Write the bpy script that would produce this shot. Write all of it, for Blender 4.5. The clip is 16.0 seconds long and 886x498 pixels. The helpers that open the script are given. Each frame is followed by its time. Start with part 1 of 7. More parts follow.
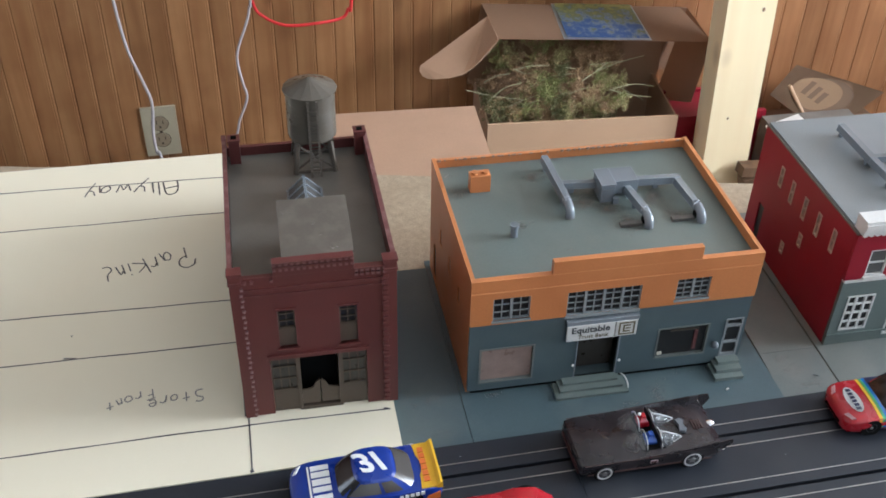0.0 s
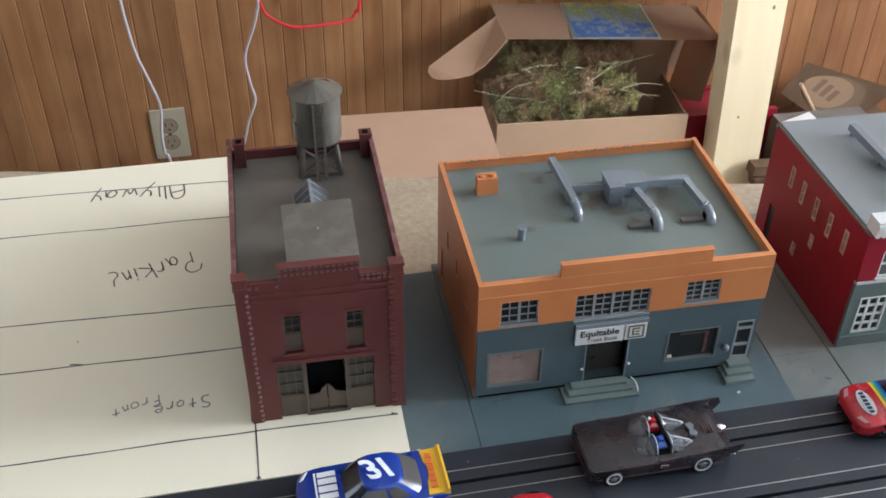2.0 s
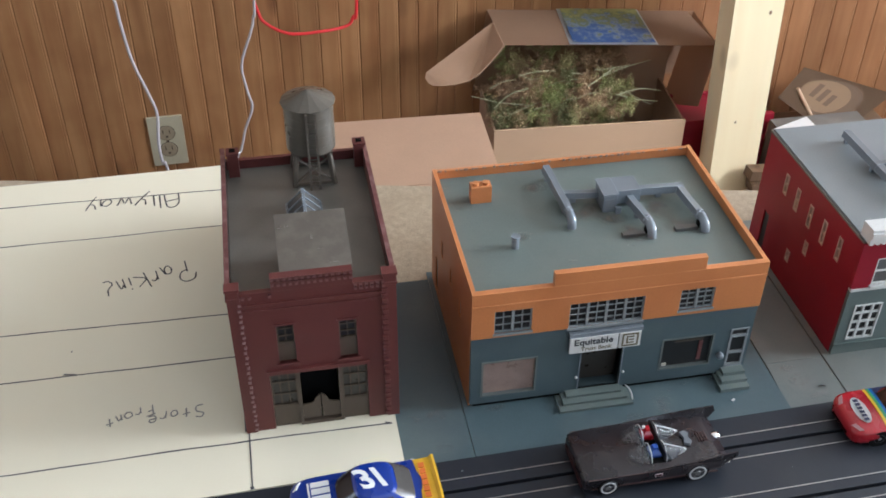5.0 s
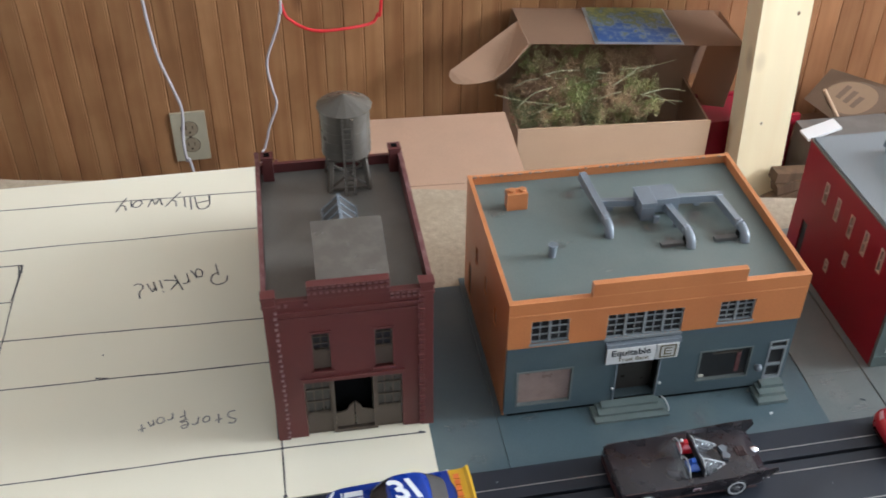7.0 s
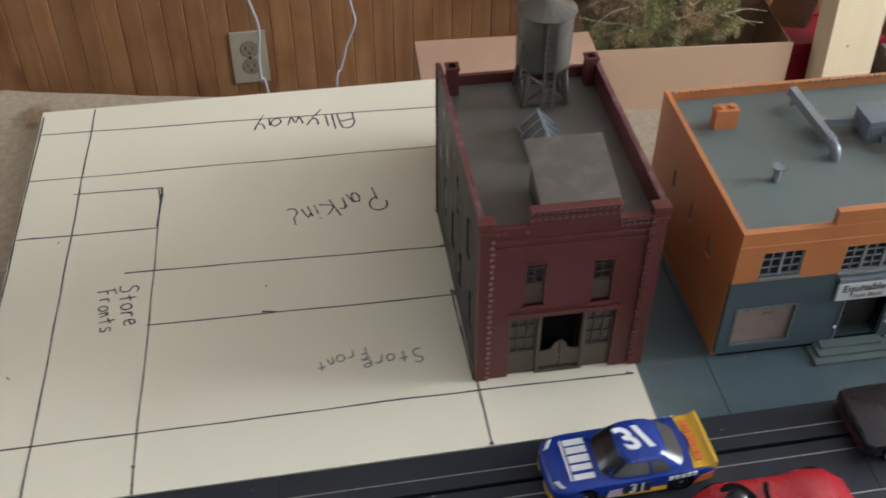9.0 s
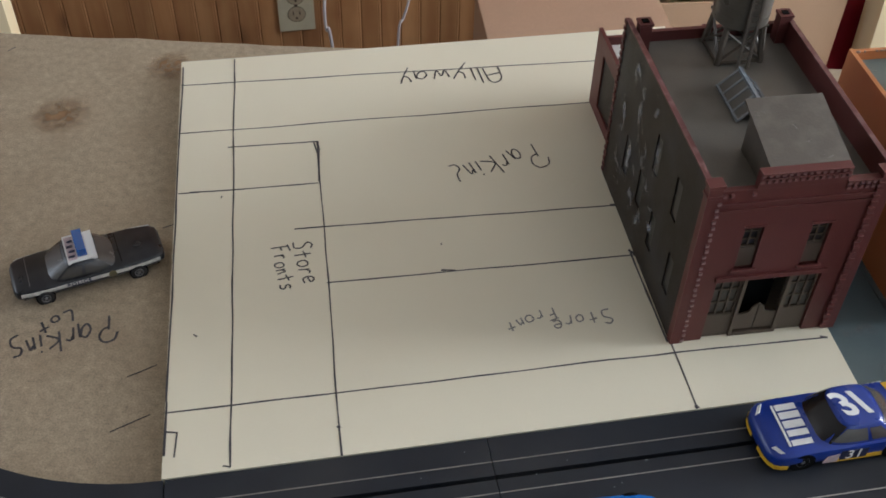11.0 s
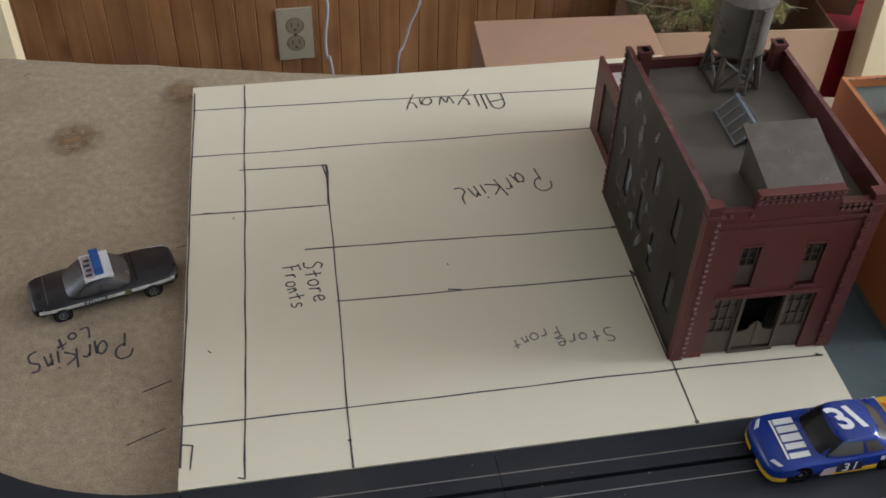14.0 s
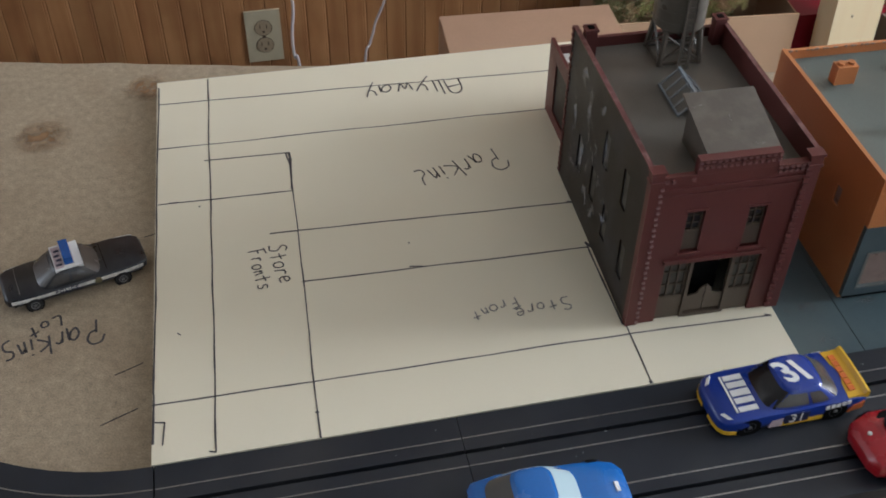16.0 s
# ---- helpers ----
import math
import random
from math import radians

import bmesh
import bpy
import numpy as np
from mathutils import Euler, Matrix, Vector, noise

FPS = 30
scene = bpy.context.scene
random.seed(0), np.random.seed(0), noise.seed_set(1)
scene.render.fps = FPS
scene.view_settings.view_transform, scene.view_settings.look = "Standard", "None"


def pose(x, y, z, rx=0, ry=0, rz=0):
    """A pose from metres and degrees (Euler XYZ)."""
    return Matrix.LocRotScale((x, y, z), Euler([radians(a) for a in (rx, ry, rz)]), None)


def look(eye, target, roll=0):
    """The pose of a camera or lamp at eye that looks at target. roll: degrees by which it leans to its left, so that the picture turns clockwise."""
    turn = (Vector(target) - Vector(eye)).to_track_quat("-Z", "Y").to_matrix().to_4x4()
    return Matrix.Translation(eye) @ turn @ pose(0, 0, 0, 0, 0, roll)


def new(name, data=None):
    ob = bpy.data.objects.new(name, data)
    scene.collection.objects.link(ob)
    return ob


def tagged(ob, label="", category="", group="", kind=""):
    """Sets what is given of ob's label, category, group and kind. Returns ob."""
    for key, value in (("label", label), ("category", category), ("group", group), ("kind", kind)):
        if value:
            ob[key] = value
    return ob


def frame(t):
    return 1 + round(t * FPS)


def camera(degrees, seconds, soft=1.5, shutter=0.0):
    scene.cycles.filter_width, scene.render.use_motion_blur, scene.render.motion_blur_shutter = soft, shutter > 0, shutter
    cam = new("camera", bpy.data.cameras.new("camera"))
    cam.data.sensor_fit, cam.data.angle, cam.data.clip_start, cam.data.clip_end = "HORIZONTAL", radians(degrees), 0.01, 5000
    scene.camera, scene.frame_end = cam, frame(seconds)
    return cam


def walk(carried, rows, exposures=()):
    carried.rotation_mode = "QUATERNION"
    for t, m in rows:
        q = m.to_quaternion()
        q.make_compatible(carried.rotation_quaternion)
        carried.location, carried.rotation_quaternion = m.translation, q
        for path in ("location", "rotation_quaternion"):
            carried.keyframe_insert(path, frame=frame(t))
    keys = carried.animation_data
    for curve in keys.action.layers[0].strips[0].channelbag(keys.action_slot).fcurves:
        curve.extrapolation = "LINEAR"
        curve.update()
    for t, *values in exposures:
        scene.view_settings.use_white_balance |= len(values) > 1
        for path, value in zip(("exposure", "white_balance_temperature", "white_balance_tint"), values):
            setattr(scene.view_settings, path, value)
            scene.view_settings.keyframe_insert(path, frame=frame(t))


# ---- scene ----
cam = camera(45.91, 16.0, soft=1.7, shutter=0.4)
PATH = [
    (0.0, 0.0271, -0.4431, 0.4756, 51.90, -1.11, -10.59),
    (0.5, 0.0268, -0.4412, 0.4751, 51.86, -1.02, -10.53),
    (1.0, 0.0268, -0.4395, 0.4752, 51.88, -0.74, -10.28),
    (1.5, 0.0283, -0.4385, 0.4750, 51.93, -0.68, -10.12),
    (2.0, 0.0306, -0.4380, 0.4741, 51.89, -0.48, -10.32),
    (2.5, 0.0327, -0.4363, 0.4728, 51.82, -0.43, -10.46),
    (3.0, 0.0352, -0.4362, 0.4714, 51.74, -0.41, -10.68),
    (5.5, 0.0344, -0.4370, 0.4762, 52.20, -0.25, -10.37),
    (6.0, 0.0353, -0.4325, 0.4755, 52.10, -0.13, -10.25),
    (6.5, 0.0336, -0.4279, 0.4739, 52.02, -0.13, -10.04),
    (7.0, 0.0241, -0.4244, 0.4772, 51.88, -0.33, -9.38),
    (7.5, -0.0114, -0.4332, 0.4877, 51.48, -1.11, -6.92),
    (8.0, 0.0013, -0.3971, 0.4617, 50.18, -0.27, -1.81),
    (8.5, -0.0008, -0.3799, 0.4361, 49.20, 1.77, 0.69),
    (9.0, -0.0748, -0.3609, 0.4350, 47.97, -0.11, -8.58),
    (9.5, -0.1546, -0.3443, 0.4235, 46.51, -1.10, -10.18),
    (10.0, -0.1720, -0.3283, 0.4247, 45.16, -0.62, -9.36),
    (12.5, -0.1949, -0.3492, 0.4397, 46.16, -1.26, -8.28),
    (13.0, -0.1932, -0.3509, 0.4410, 46.65, -1.29, -8.38),
    (13.5, -0.1925, -0.3508, 0.4409, 46.83, -1.29, -8.55),
    (14.0, -0.1931, -0.3491, 0.4391, 46.86, -1.37, -8.67),
    (14.5, -0.1928, -0.3487, 0.4392, 46.82, -1.39, -8.75),
    (15.0, -0.1921, -0.3510, 0.4385, 46.80, -1.33, -8.96),
    (15.5, -0.1890, -0.3571, 0.4407, 47.03, -1.11, -9.38),
    (16.0, -0.1845, -0.3755, 0.4424, 46.99, -0.53, -10.82),
]
# seconds, stops, kelvin, tint
EXPOSURE = [(0.0, 0.06, 5900, 10.5), (7.0, 0.05, 5870, 10.5), (7.5, -0.06, 5900, 11), (8.0, -0.18, 5950, 11), (8.5, -0.27, 6000, 11.5), (9.5, -0.40, 6080, 11.5), (10.0, -0.46, 6100, 11.5), (13.0, -0.57, 6120, 11.5), (16.0, -0.58, 6100, 11.5)]
walk(cam, [(t, pose(x, y, z, rx, ry, rz)) for t, x, y, z, rx, ry, rz in PATH], EXPOSURE)

# ---- world and light ----
world = bpy.data.worlds.new("sky")
scene.world = world
world.use_nodes = True
_bg = world.node_tree.nodes["Background"]
_sky = world.node_tree.nodes.new("ShaderNodeTexSky")
_sky.sky_type = "NISHITA"
_sky.sun_disc = False
_sky.sun_elevation, _sky.sun_rotation = radians(40), radians(100)
world.node_tree.links.new(_sky.outputs[0], _bg.inputs[0])
_bg.inputs[1].default_value = 0.12


def room_light(name, place, target, width, height, watts, colour):
    """A rectangular area lamp of daylight colour, set in a wall's opening."""
    data = bpy.data.lights.new(name, "AREA")
    data.shape, data.size, data.size_y = "RECTANGLE", width, height
    data.energy, data.color = watts, colour
    ob = new(name, data)
    ob.matrix_world = look(place, target)
    return ob


room_light("window_light_right", (2.56, -0.05, 0.75), (0.3, 0.1, 1.45), 1.1, 1.0, 130, (0.93, 0.97, 1.0))
# left and back: unseen fill lamps, added to soften the shadows
room_light("fill_light_left", (-2.47, 0.80, 0.75), (-0.3, 0.9, 0.6), 1.1, 1.0, 15, (0.9, 0.96, 1.0))
room_light("fill_light_back", (0.8, -2.06, 0.85), (0.3, 0.0, 1.2), 1.3, 0.8, 8, (0.9, 0.96, 1.0))


# ---- materials ----
def material(name, colour, rough=0.6, metal=0.0, spread=0.12, scale=60.0, fine=900.0, bump=0.15, dirt=None, dirt_amount=0.35, dirt_scale=18.0, spec=0.5, coat=0.0, grain=0.12, edge=None, edge_width=0.0006, edge_amount=0.7):
    """A surface with two scales of variation, stains and fine relief."""
    m = bpy.data.materials.new(name)
    m.use_nodes = True
    nt = m.node_tree
    b = nt.nodes["Principled BSDF"]
    tc = nt.nodes.new("ShaderNodeTexCoord")
    n1, n2 = nt.nodes.new("ShaderNodeTexNoise"), nt.nodes.new("ShaderNodeTexNoise")
    n1.inputs["Scale"].default_value, n1.inputs["Detail"].default_value = scale, 4
    n2.inputs["Scale"].default_value, n2.inputs["Detail"].default_value = fine, 2
    for n in (n1, n2):
        nt.links.new(tc.outputs["Object"], n.inputs["Vector"])
    mix = nt.nodes.new("ShaderNodeMixRGB")
    mix.inputs[1].default_value = (*[c * (1 - spread) for c in colour], 1)
    mix.inputs[2].default_value = (*[min(1, c * (1 + spread)) for c in colour], 1)
    nt.links.new(n1.outputs["Fac"], mix.inputs[0])
    fine_mix = nt.nodes.new("ShaderNodeMixRGB")
    fine_mix.blend_type = "OVERLAY"
    fine_mix.inputs[0].default_value = grain
    nt.links.new(mix.outputs[0], fine_mix.inputs[1])
    nt.links.new(n2.outputs["Fac"], fine_mix.inputs[2])
    out = fine_mix
    if dirt:
        n3, ramp = nt.nodes.new("ShaderNodeTexNoise"), nt.nodes.new("ShaderNodeValToRGB")
        n3.inputs["Scale"].default_value, n3.inputs["Detail"].default_value = dirt_scale, 6
        nt.links.new(tc.outputs["Object"], n3.inputs["Vector"])
        ramp.color_ramp.elements[0].position, ramp.color_ramp.elements[1].position = 0.48, 0.72
        ramp.color_ramp.elements[1].color = (dirt_amount, dirt_amount, dirt_amount, 1)
        nt.links.new(n3.outputs["Fac"], ramp.inputs[0])
        out = nt.nodes.new("ShaderNodeMixRGB")
        out.inputs[2].default_value = (*dirt, 1)
        nt.links.new(ramp.outputs[0], out.inputs[0])
        nt.links.new(fine_mix.outputs[0], out.inputs[1])
    if edge:
        # rubbed corners: where the rounded normal leaves the true one
        bev, geo, dot, em, en, both, rub = [nt.nodes.new(k) for k in ("ShaderNodeBevel", "ShaderNodeNewGeometry", "ShaderNodeVectorMath", "ShaderNodeMapRange", "ShaderNodeMapRange", "ShaderNodeMath", "ShaderNodeMixRGB")]
        bev.samples = 6
        bev.inputs["Radius"].default_value = edge_width
        dot.operation, both.operation = "DOT_PRODUCT", "MULTIPLY"
        nt.links.new(bev.outputs[0], dot.inputs[0])
        nt.links.new(geo.outputs["Normal"], dot.inputs[1])
        em.inputs["From Min"].default_value, em.inputs["From Max"].default_value, em.inputs["To Max"].default_value = 0.99, 0.86, edge_amount
        en.inputs["From Min"].default_value, en.inputs["From Max"].default_value, en.inputs["To Min"].default_value = 0.36, 0.56, 0.25
        nt.links.new(dot.outputs["Value"], em.inputs["Value"])
        nt.links.new(n1.outputs["Fac"], en.inputs["Value"])
        nt.links.new(em.outputs[0], both.inputs[0])
        nt.links.new(en.outputs[0], both.inputs[1])
        rub.inputs[2].default_value = (*edge, 1)
        nt.links.new(both.outputs[0], rub.inputs[0])
        nt.links.new(out.outputs[0], rub.inputs[1])
        out = rub
    nt.links.new(out.outputs[0], b.inputs["Base Color"])
    b.inputs["Metallic"].default_value = metal
    b.inputs["Specular IOR Level"].default_value = spec
    b.inputs["Coat Weight"].default_value = coat
    rr = nt.nodes.new("ShaderNodeMapRange")
    rr.inputs["To Min"].default_value, rr.inputs["To Max"].default_value = max(0.02, rough - 0.1), min(1, rough + 0.1)
    nt.links.new(n1.outputs["Fac"], rr.inputs["Value"])
    nt.links.new(rr.outputs[0], b.inputs["Roughness"])
    if bump:
        bp = nt.nodes.new("ShaderNodeBump")
        bp.inputs["Strength"].default_value, bp.inputs["Distance"].default_value = bump, 0.0004
        nt.links.new(n2.outputs["Fac"], bp.inputs["Height"])
        nt.links.new(bp.outputs[0], b.inputs["Normal"])
    return m


def wood(name, dark, light, knots=True, stretch=(14.0, 14.0, 0.9), rough=0.45, vary=0.25, blotch=0.0):
    """Grained pine whose boards differ in tone."""
    m = bpy.data.materials.new(name)
    m.use_nodes = True
    nt = m.node_tree
    b = nt.nodes["Principled BSDF"]
    tc, mp, info = nt.nodes.new("ShaderNodeTexCoord"), nt.nodes.new("ShaderNodeMapping"), nt.nodes.new("ShaderNodeObjectInfo")
    mp.inputs["Scale"].default_value = stretch
    add = nt.nodes.new("ShaderNodeVectorMath")
    mul = nt.nodes.new("ShaderNodeMath")
    mul.operation, mul.inputs[1].default_value = "MULTIPLY", 37.0
    nt.links.new(info.outputs["Random"], mul.inputs[0])
    nt.links.new(tc.outputs["Object"], add.inputs[0])
    nt.links.new(mul.outputs[0], add.inputs[1])
    nt.links.new(add.outputs[0], mp.inputs["Vector"])
    grain = nt.nodes.new("ShaderNodeTexNoise")
    grain.inputs["Scale"].default_value, grain.inputs["Detail"].default_value, grain.inputs["Distortion"].default_value = 3.0, 6, 0.35
    nt.links.new(mp.outputs[0], grain.inputs["Vector"])
    ramp = nt.nodes.new("ShaderNodeValToRGB")
    ramp.color_ramp.elements[0].position, ramp.color_ramp.elements[1].position = 0.3, 0.7
    ramp.color_ramp.elements[0].color, ramp.color_ramp.elements[1].color = (*dark, 1), (*light, 1)
    nt.links.new(grain.outputs["Fac"], ramp.inputs[0])
    tone = nt.nodes.new("ShaderNodeHueSaturation")
    val = nt.nodes.new("ShaderNodeMapRange")
    val.inputs["To Min"].default_value, val.inputs["To Max"].default_value = 1 - vary, 1 + vary
    nt.links.new(info.outputs["Random"], val.inputs["Value"])
    nt.links.new(val.outputs[0], tone.inputs["Value"])
    nt.links.new(ramp.outputs[0], tone.inputs["Color"])
    out = tone
    if knots:
        vor, kr = nt.nodes.new("ShaderNodeTexVoronoi"), nt.nodes.new("ShaderNodeValToRGB")
        km = nt.nodes.new("ShaderNodeMapping")
        km.inputs["Scale"].default_value = (7.0, 7.0, 4.0)
        nt.links.new(add.outputs[0], km.inputs["Vector"])
        nt.links.new(km.outputs[0], vor.inputs["Vector"])
        vor.inputs["Scale"].default_value = 1.0
        kr.color_ramp.elements[0].position, kr.color_ramp.elements[1].position = 0.04, 0.16
        kr.color_ramp.elements[0].color, kr.color_ramp.elements[1].color = (0.75, 0.75, 0.75, 1), (0, 0, 0, 1)
        nt.links.new(vor.outputs["Distance"], kr.inputs[0])
        out = nt.nodes.new("ShaderNodeMixRGB")
        out.inputs[2].default_value = (dark[0] * 0.35, dark[1] * 0.3, dark[2] * 0.3, 1)
        nt.links.new(kr.outputs[0], out.inputs[0])
        nt.links.new(tone.outputs[0], out.inputs[1])
    if blotch:
        bn, br, bx = nt.nodes.new("ShaderNodeTexNoise"), nt.nodes.new("ShaderNodeMapRange"), nt.nodes.new("ShaderNodeMixRGB")
        bn.inputs["Scale"].default_value, bn.inputs["Detail"].default_value = 9.0, 3
        br.inputs["From Min"].default_value, br.inputs["From Max"].default_value = 0.42, 0.72
        br.inputs["To Max"].default_value = blotch
        bx.inputs[2].default_value = (dark[0] * 0.6, dark[1] * 0.5, dark[2] * 0.45, 1)
        nt.links.new(add.outputs[0], bn.inputs["Vector"])
        nt.links.new(bn.outputs["Fac"], br.inputs["Value"])
        nt.links.new(br.outputs[0], bx.inputs[0])
        nt.links.new(out.outputs[0], bx.inputs[1])
        out = bx
    nt.links.new(out.outputs[0], b.inputs["Base Color"])
    b.inputs["Roughness"].default_value = rough
    bp = nt.nodes.new("ShaderNodeBump")
    bp.inputs["Strength"].default_value, bp.inputs["Distance"].default_value = 0.15, 0.001
    nt.links.new(grain.outputs["Fac"], bp.inputs["Height"])
    nt.links.new(bp.outputs[0], b.inputs["Normal"])
    return m


PINE = wood("varnished_pine", (0.225, 0.1, 0.039), (0.345, 0.178, 0.076), vary=0.15, rough=0.36, stretch=(11.0, 11.0, 0.9), blotch=0.45)
PALEPINE = wood("orange_knotty_pine", (0.265, 0.112, 0.047), (0.385, 0.185, 0.083), vary=0.15, rough=0.36, stretch=(11.0, 11.0, 0.9), blotch=0.3)
STUD = wood("raw_pine", (0.87, 0.70, 0.43), (0.91, 0.77, 0.50), stretch=(9.0, 9.0, 0.6), rough=0.7, vary=0.05)
CHIP = material("particle_board", (0.355, 0.284, 0.196), 0.75, spread=0.4, scale=190, fine=900, bump=0.5, grain=0.5, dirt=(0.265, 0.195, 0.125), dirt_amount=0.4, dirt_scale=22)
BOARD = material("cream_board", (0.74, 0.688, 0.535), 0.55, spread=0.025, scale=9, fine=600, bump=0.0, grain=0.03, dirt=(0.66, 0.6, 0.46), dirt_amount=0.35, dirt_scale=7)
INK = material("pencil_ink", (0.055, 0.052, 0.057), 0.5, spread=0.3, scale=300, bump=0)
TRACK = material("black_track_plastic", (0.0163, 0.0195, 0.0262), 0.4, spread=0.2, scale=40, fine=2500, bump=0.25, dirt=(0.045, 0.045, 0.045), dirt_amount=0.4, spec=0.35)
RAIL = material("steel_rail", (0.4, 0.39, 0.37), 0.4, 1.0, bump=0.1)
BRICK = material("oxblood_plastic", (0.102, 0.0215, 0.0185), 0.5, spread=0.18, scale=70, bump=0.2, dirt=(0.075, 0.026, 0.024), dirt_amount=0.5, edge=(0.27, 0.16, 0.15), edge_width=0.0004, edge_amount=0.55)
ROOFGREY = material("grey_roof_plastic", (0.125, 0.115, 0.098), 0.34, spread=0.25, scale=35, bump=0.15, dirt=(0.19, 0.18, 0.16), dirt_amount=0.45, dirt_scale=30)
HATCH = material("taupe_plastic", (0.10, 0.084, 0.068), 0.38, spread=0.22, scale=45, bump=0.2, dirt=(0.19, 0.168, 0.14), dirt_amount=0.35, dirt_scale=90)
ORANGE = material("orange_plastic", (0.485, 0.178, 0.06), 0.42, spread=0.08, scale=40, bump=0.12, dirt=(0.36, 0.11, 0.035), dirt_amount=0.4, edge=(0.72, 0.34, 0.15), edge_width=0.0009)
TEAL = material("slate_green_plastic", (0.061, 0.0875, 0.097), 0.45, spread=0.1, scale=40, bump=0.12, dirt=(0.12, 0.15, 0.145), dirt_amount=0.4)
TEALROOF = material("green_grey_roof_plastic", (0.115, 0.145, 0.135), 0.4, spread=0.1, scale=25, bump=0.08, dirt=(0.19, 0.2, 0.18), dirt_amount=0.35)
DUCT = material("blue_grey_plastic", (0.165, 0.19, 0.212), 0.16, spread=0.1, scale=60, bump=0.08, dirt=(0.33, 0.34, 0.36), dirt_amount=0.3, edge=(0.55, 0.6, 0.68), edge_width=0.0005, edge_amount=0.6)
RED = material("crimson_plastic", (0.235, 0.008, 0.02), 0.42, spread=0.1, scale=40, bump=0.08, spec=0.3, dirt=(0.2, 0.012, 0.02), dirt_amount=0.4)
CARD = material("corrugated_card", (0.36, 0.22, 0.135), 0.8, spread=0.06, scale=20, fine=500, bump=0.1)
CARDPALE = material("pale_card", (0.52, 0.345, 0.215), 0.8, spread=0.05, scale=20, fine=500, bump=0.1)
WHITE = material("white_plastic", (0.58, 0.58, 0.56), 0.4, spread=0.05, bump=0.05)
PLAIN = material("plaster", (0.45, 0.45, 0.44), 0.9, spread=0.05, scale=6)
FLOOR = material("floor_boards", (0.09, 0.065, 0.045), 0.6, scale=5)


# ---- mesh helpers ----
def block(bm, x0, x1, y0, y1, z0, z1):
    """A cuboid in the given bounds, added to bm; returns its vertices."""
    v = [bm.verts.new((x, y, z)) for x in (x0, x1) for y in (y0, y1) for z in (z0, z1)]
    for f in ((0, 1, 3, 2), (4, 6, 7, 5), (0, 4, 5, 1), (2, 3, 7, 6), (0, 2, 6, 4), (1, 5, 7, 3)):
        bm.faces.new([v[i] for i in f])
    return v


def rod(bm, a, b, r0, r1=None, n=10):
    """A round bar from a to b."""
    a, b = Vector(a), Vector(b)
    r1 = r0 if r1 is None else r1
    q = (b - a).to_track_quat("Z", "Y").to_matrix()
    rings = []
    for c, r in ((a, r0), (b, r1)):
        rings.append([bm.verts.new(c + q @ Vector((r * math.cos(i * 2 * math.pi / n), r * math.sin(i * 2 * math.pi / n), 0))) for i in range(n)])
    for i in range(n):
        bm.faces.new((rings[0][i], rings[0][(i + 1) % n], rings[1][(i + 1) % n], rings[1][i]))
    bm.faces.new(rings[0][::-1])
    bm.faces.new(rings[1])


def prism(bm, outline, z0, z1):
    """An outline of (x, y) raised from z0 to z1."""
    lo = [bm.verts.new((x, y, z0)) for x, y in outline]
    hi = [bm.verts.new((x, y, z1)) for x, y in outline]
    n = len(lo)
    bm.faces.new(lo[::-1]), bm.faces.new(hi)
    for i in range(n):
        bm.faces.new((lo[i], lo[(i + 1) % n], hi[(i + 1) % n], hi[i]))
    return lo + hi


def loft(bm, rings, closed=True):
    """Skin through rings of equal length, capped at both ends."""
    vs = [[bm.verts.new(p) for p in r] for r in rings]
    n = len(vs[0])
    for a, b in zip(vs, vs[1:]):
        for i in range(n if closed else n - 1):
            bm.faces.new((a[i], a[(i + 1) % n], b[(i + 1) % n], b[i]))
    bm.faces.new(vs[0][::-1]), bm.faces.new(vs[-1])


def mesh_of(name, bm, mat, bevel=0.0, smooth=False):
    if bevel:
        bmesh.ops.bevel(bm, geom=[e for e in bm.edges if e.is_manifold and e.calc_face_angle(0) > 0.6], offset=bevel, segments=2, affect="EDGES", profile=0.6, clamp_overlap=True)
    bmesh.ops.recalc_face_normals(bm, faces=bm.faces)
    me = bpy.data.meshes.new(name)
    bm.to_mesh(me)
    bm.free()
    me.materials.append(mat)
    if smooth:
        for p in me.polygons:
            p.use_smooth = True
        me.set_sharp_from_angle(angle=radians(35))
    return me


def part(name, bm, mat, parent, label="", bevel=0.0, smooth=False):
    """One mesh object under a thing or a part."""
    ob = new(name, mesh_of(name, bm, mat, bevel, smooth))
    ob.parent = parent
    return tagged(ob, label)


def thing(name, label, category, m=None, group="", kind=""):
    ob = new(name)
    ob.empty_display_size = 0.01
    if m is not None:
        ob.matrix_world = m
    return tagged(ob, label, category, group, kind)


def single(name, bm, mat, label, category, m=None, group="", kind="", bevel=0.0, smooth=False):
    ob = new(name, mesh_of(name, bm, mat, bevel, smooth))
    if m is not None:
        ob.matrix_world = m
    return tagged(ob, label, category, group, kind)


def boxes(*bounds):
    bm = bmesh.new()
    for b in bounds:
        block(bm, *b)
    return bm


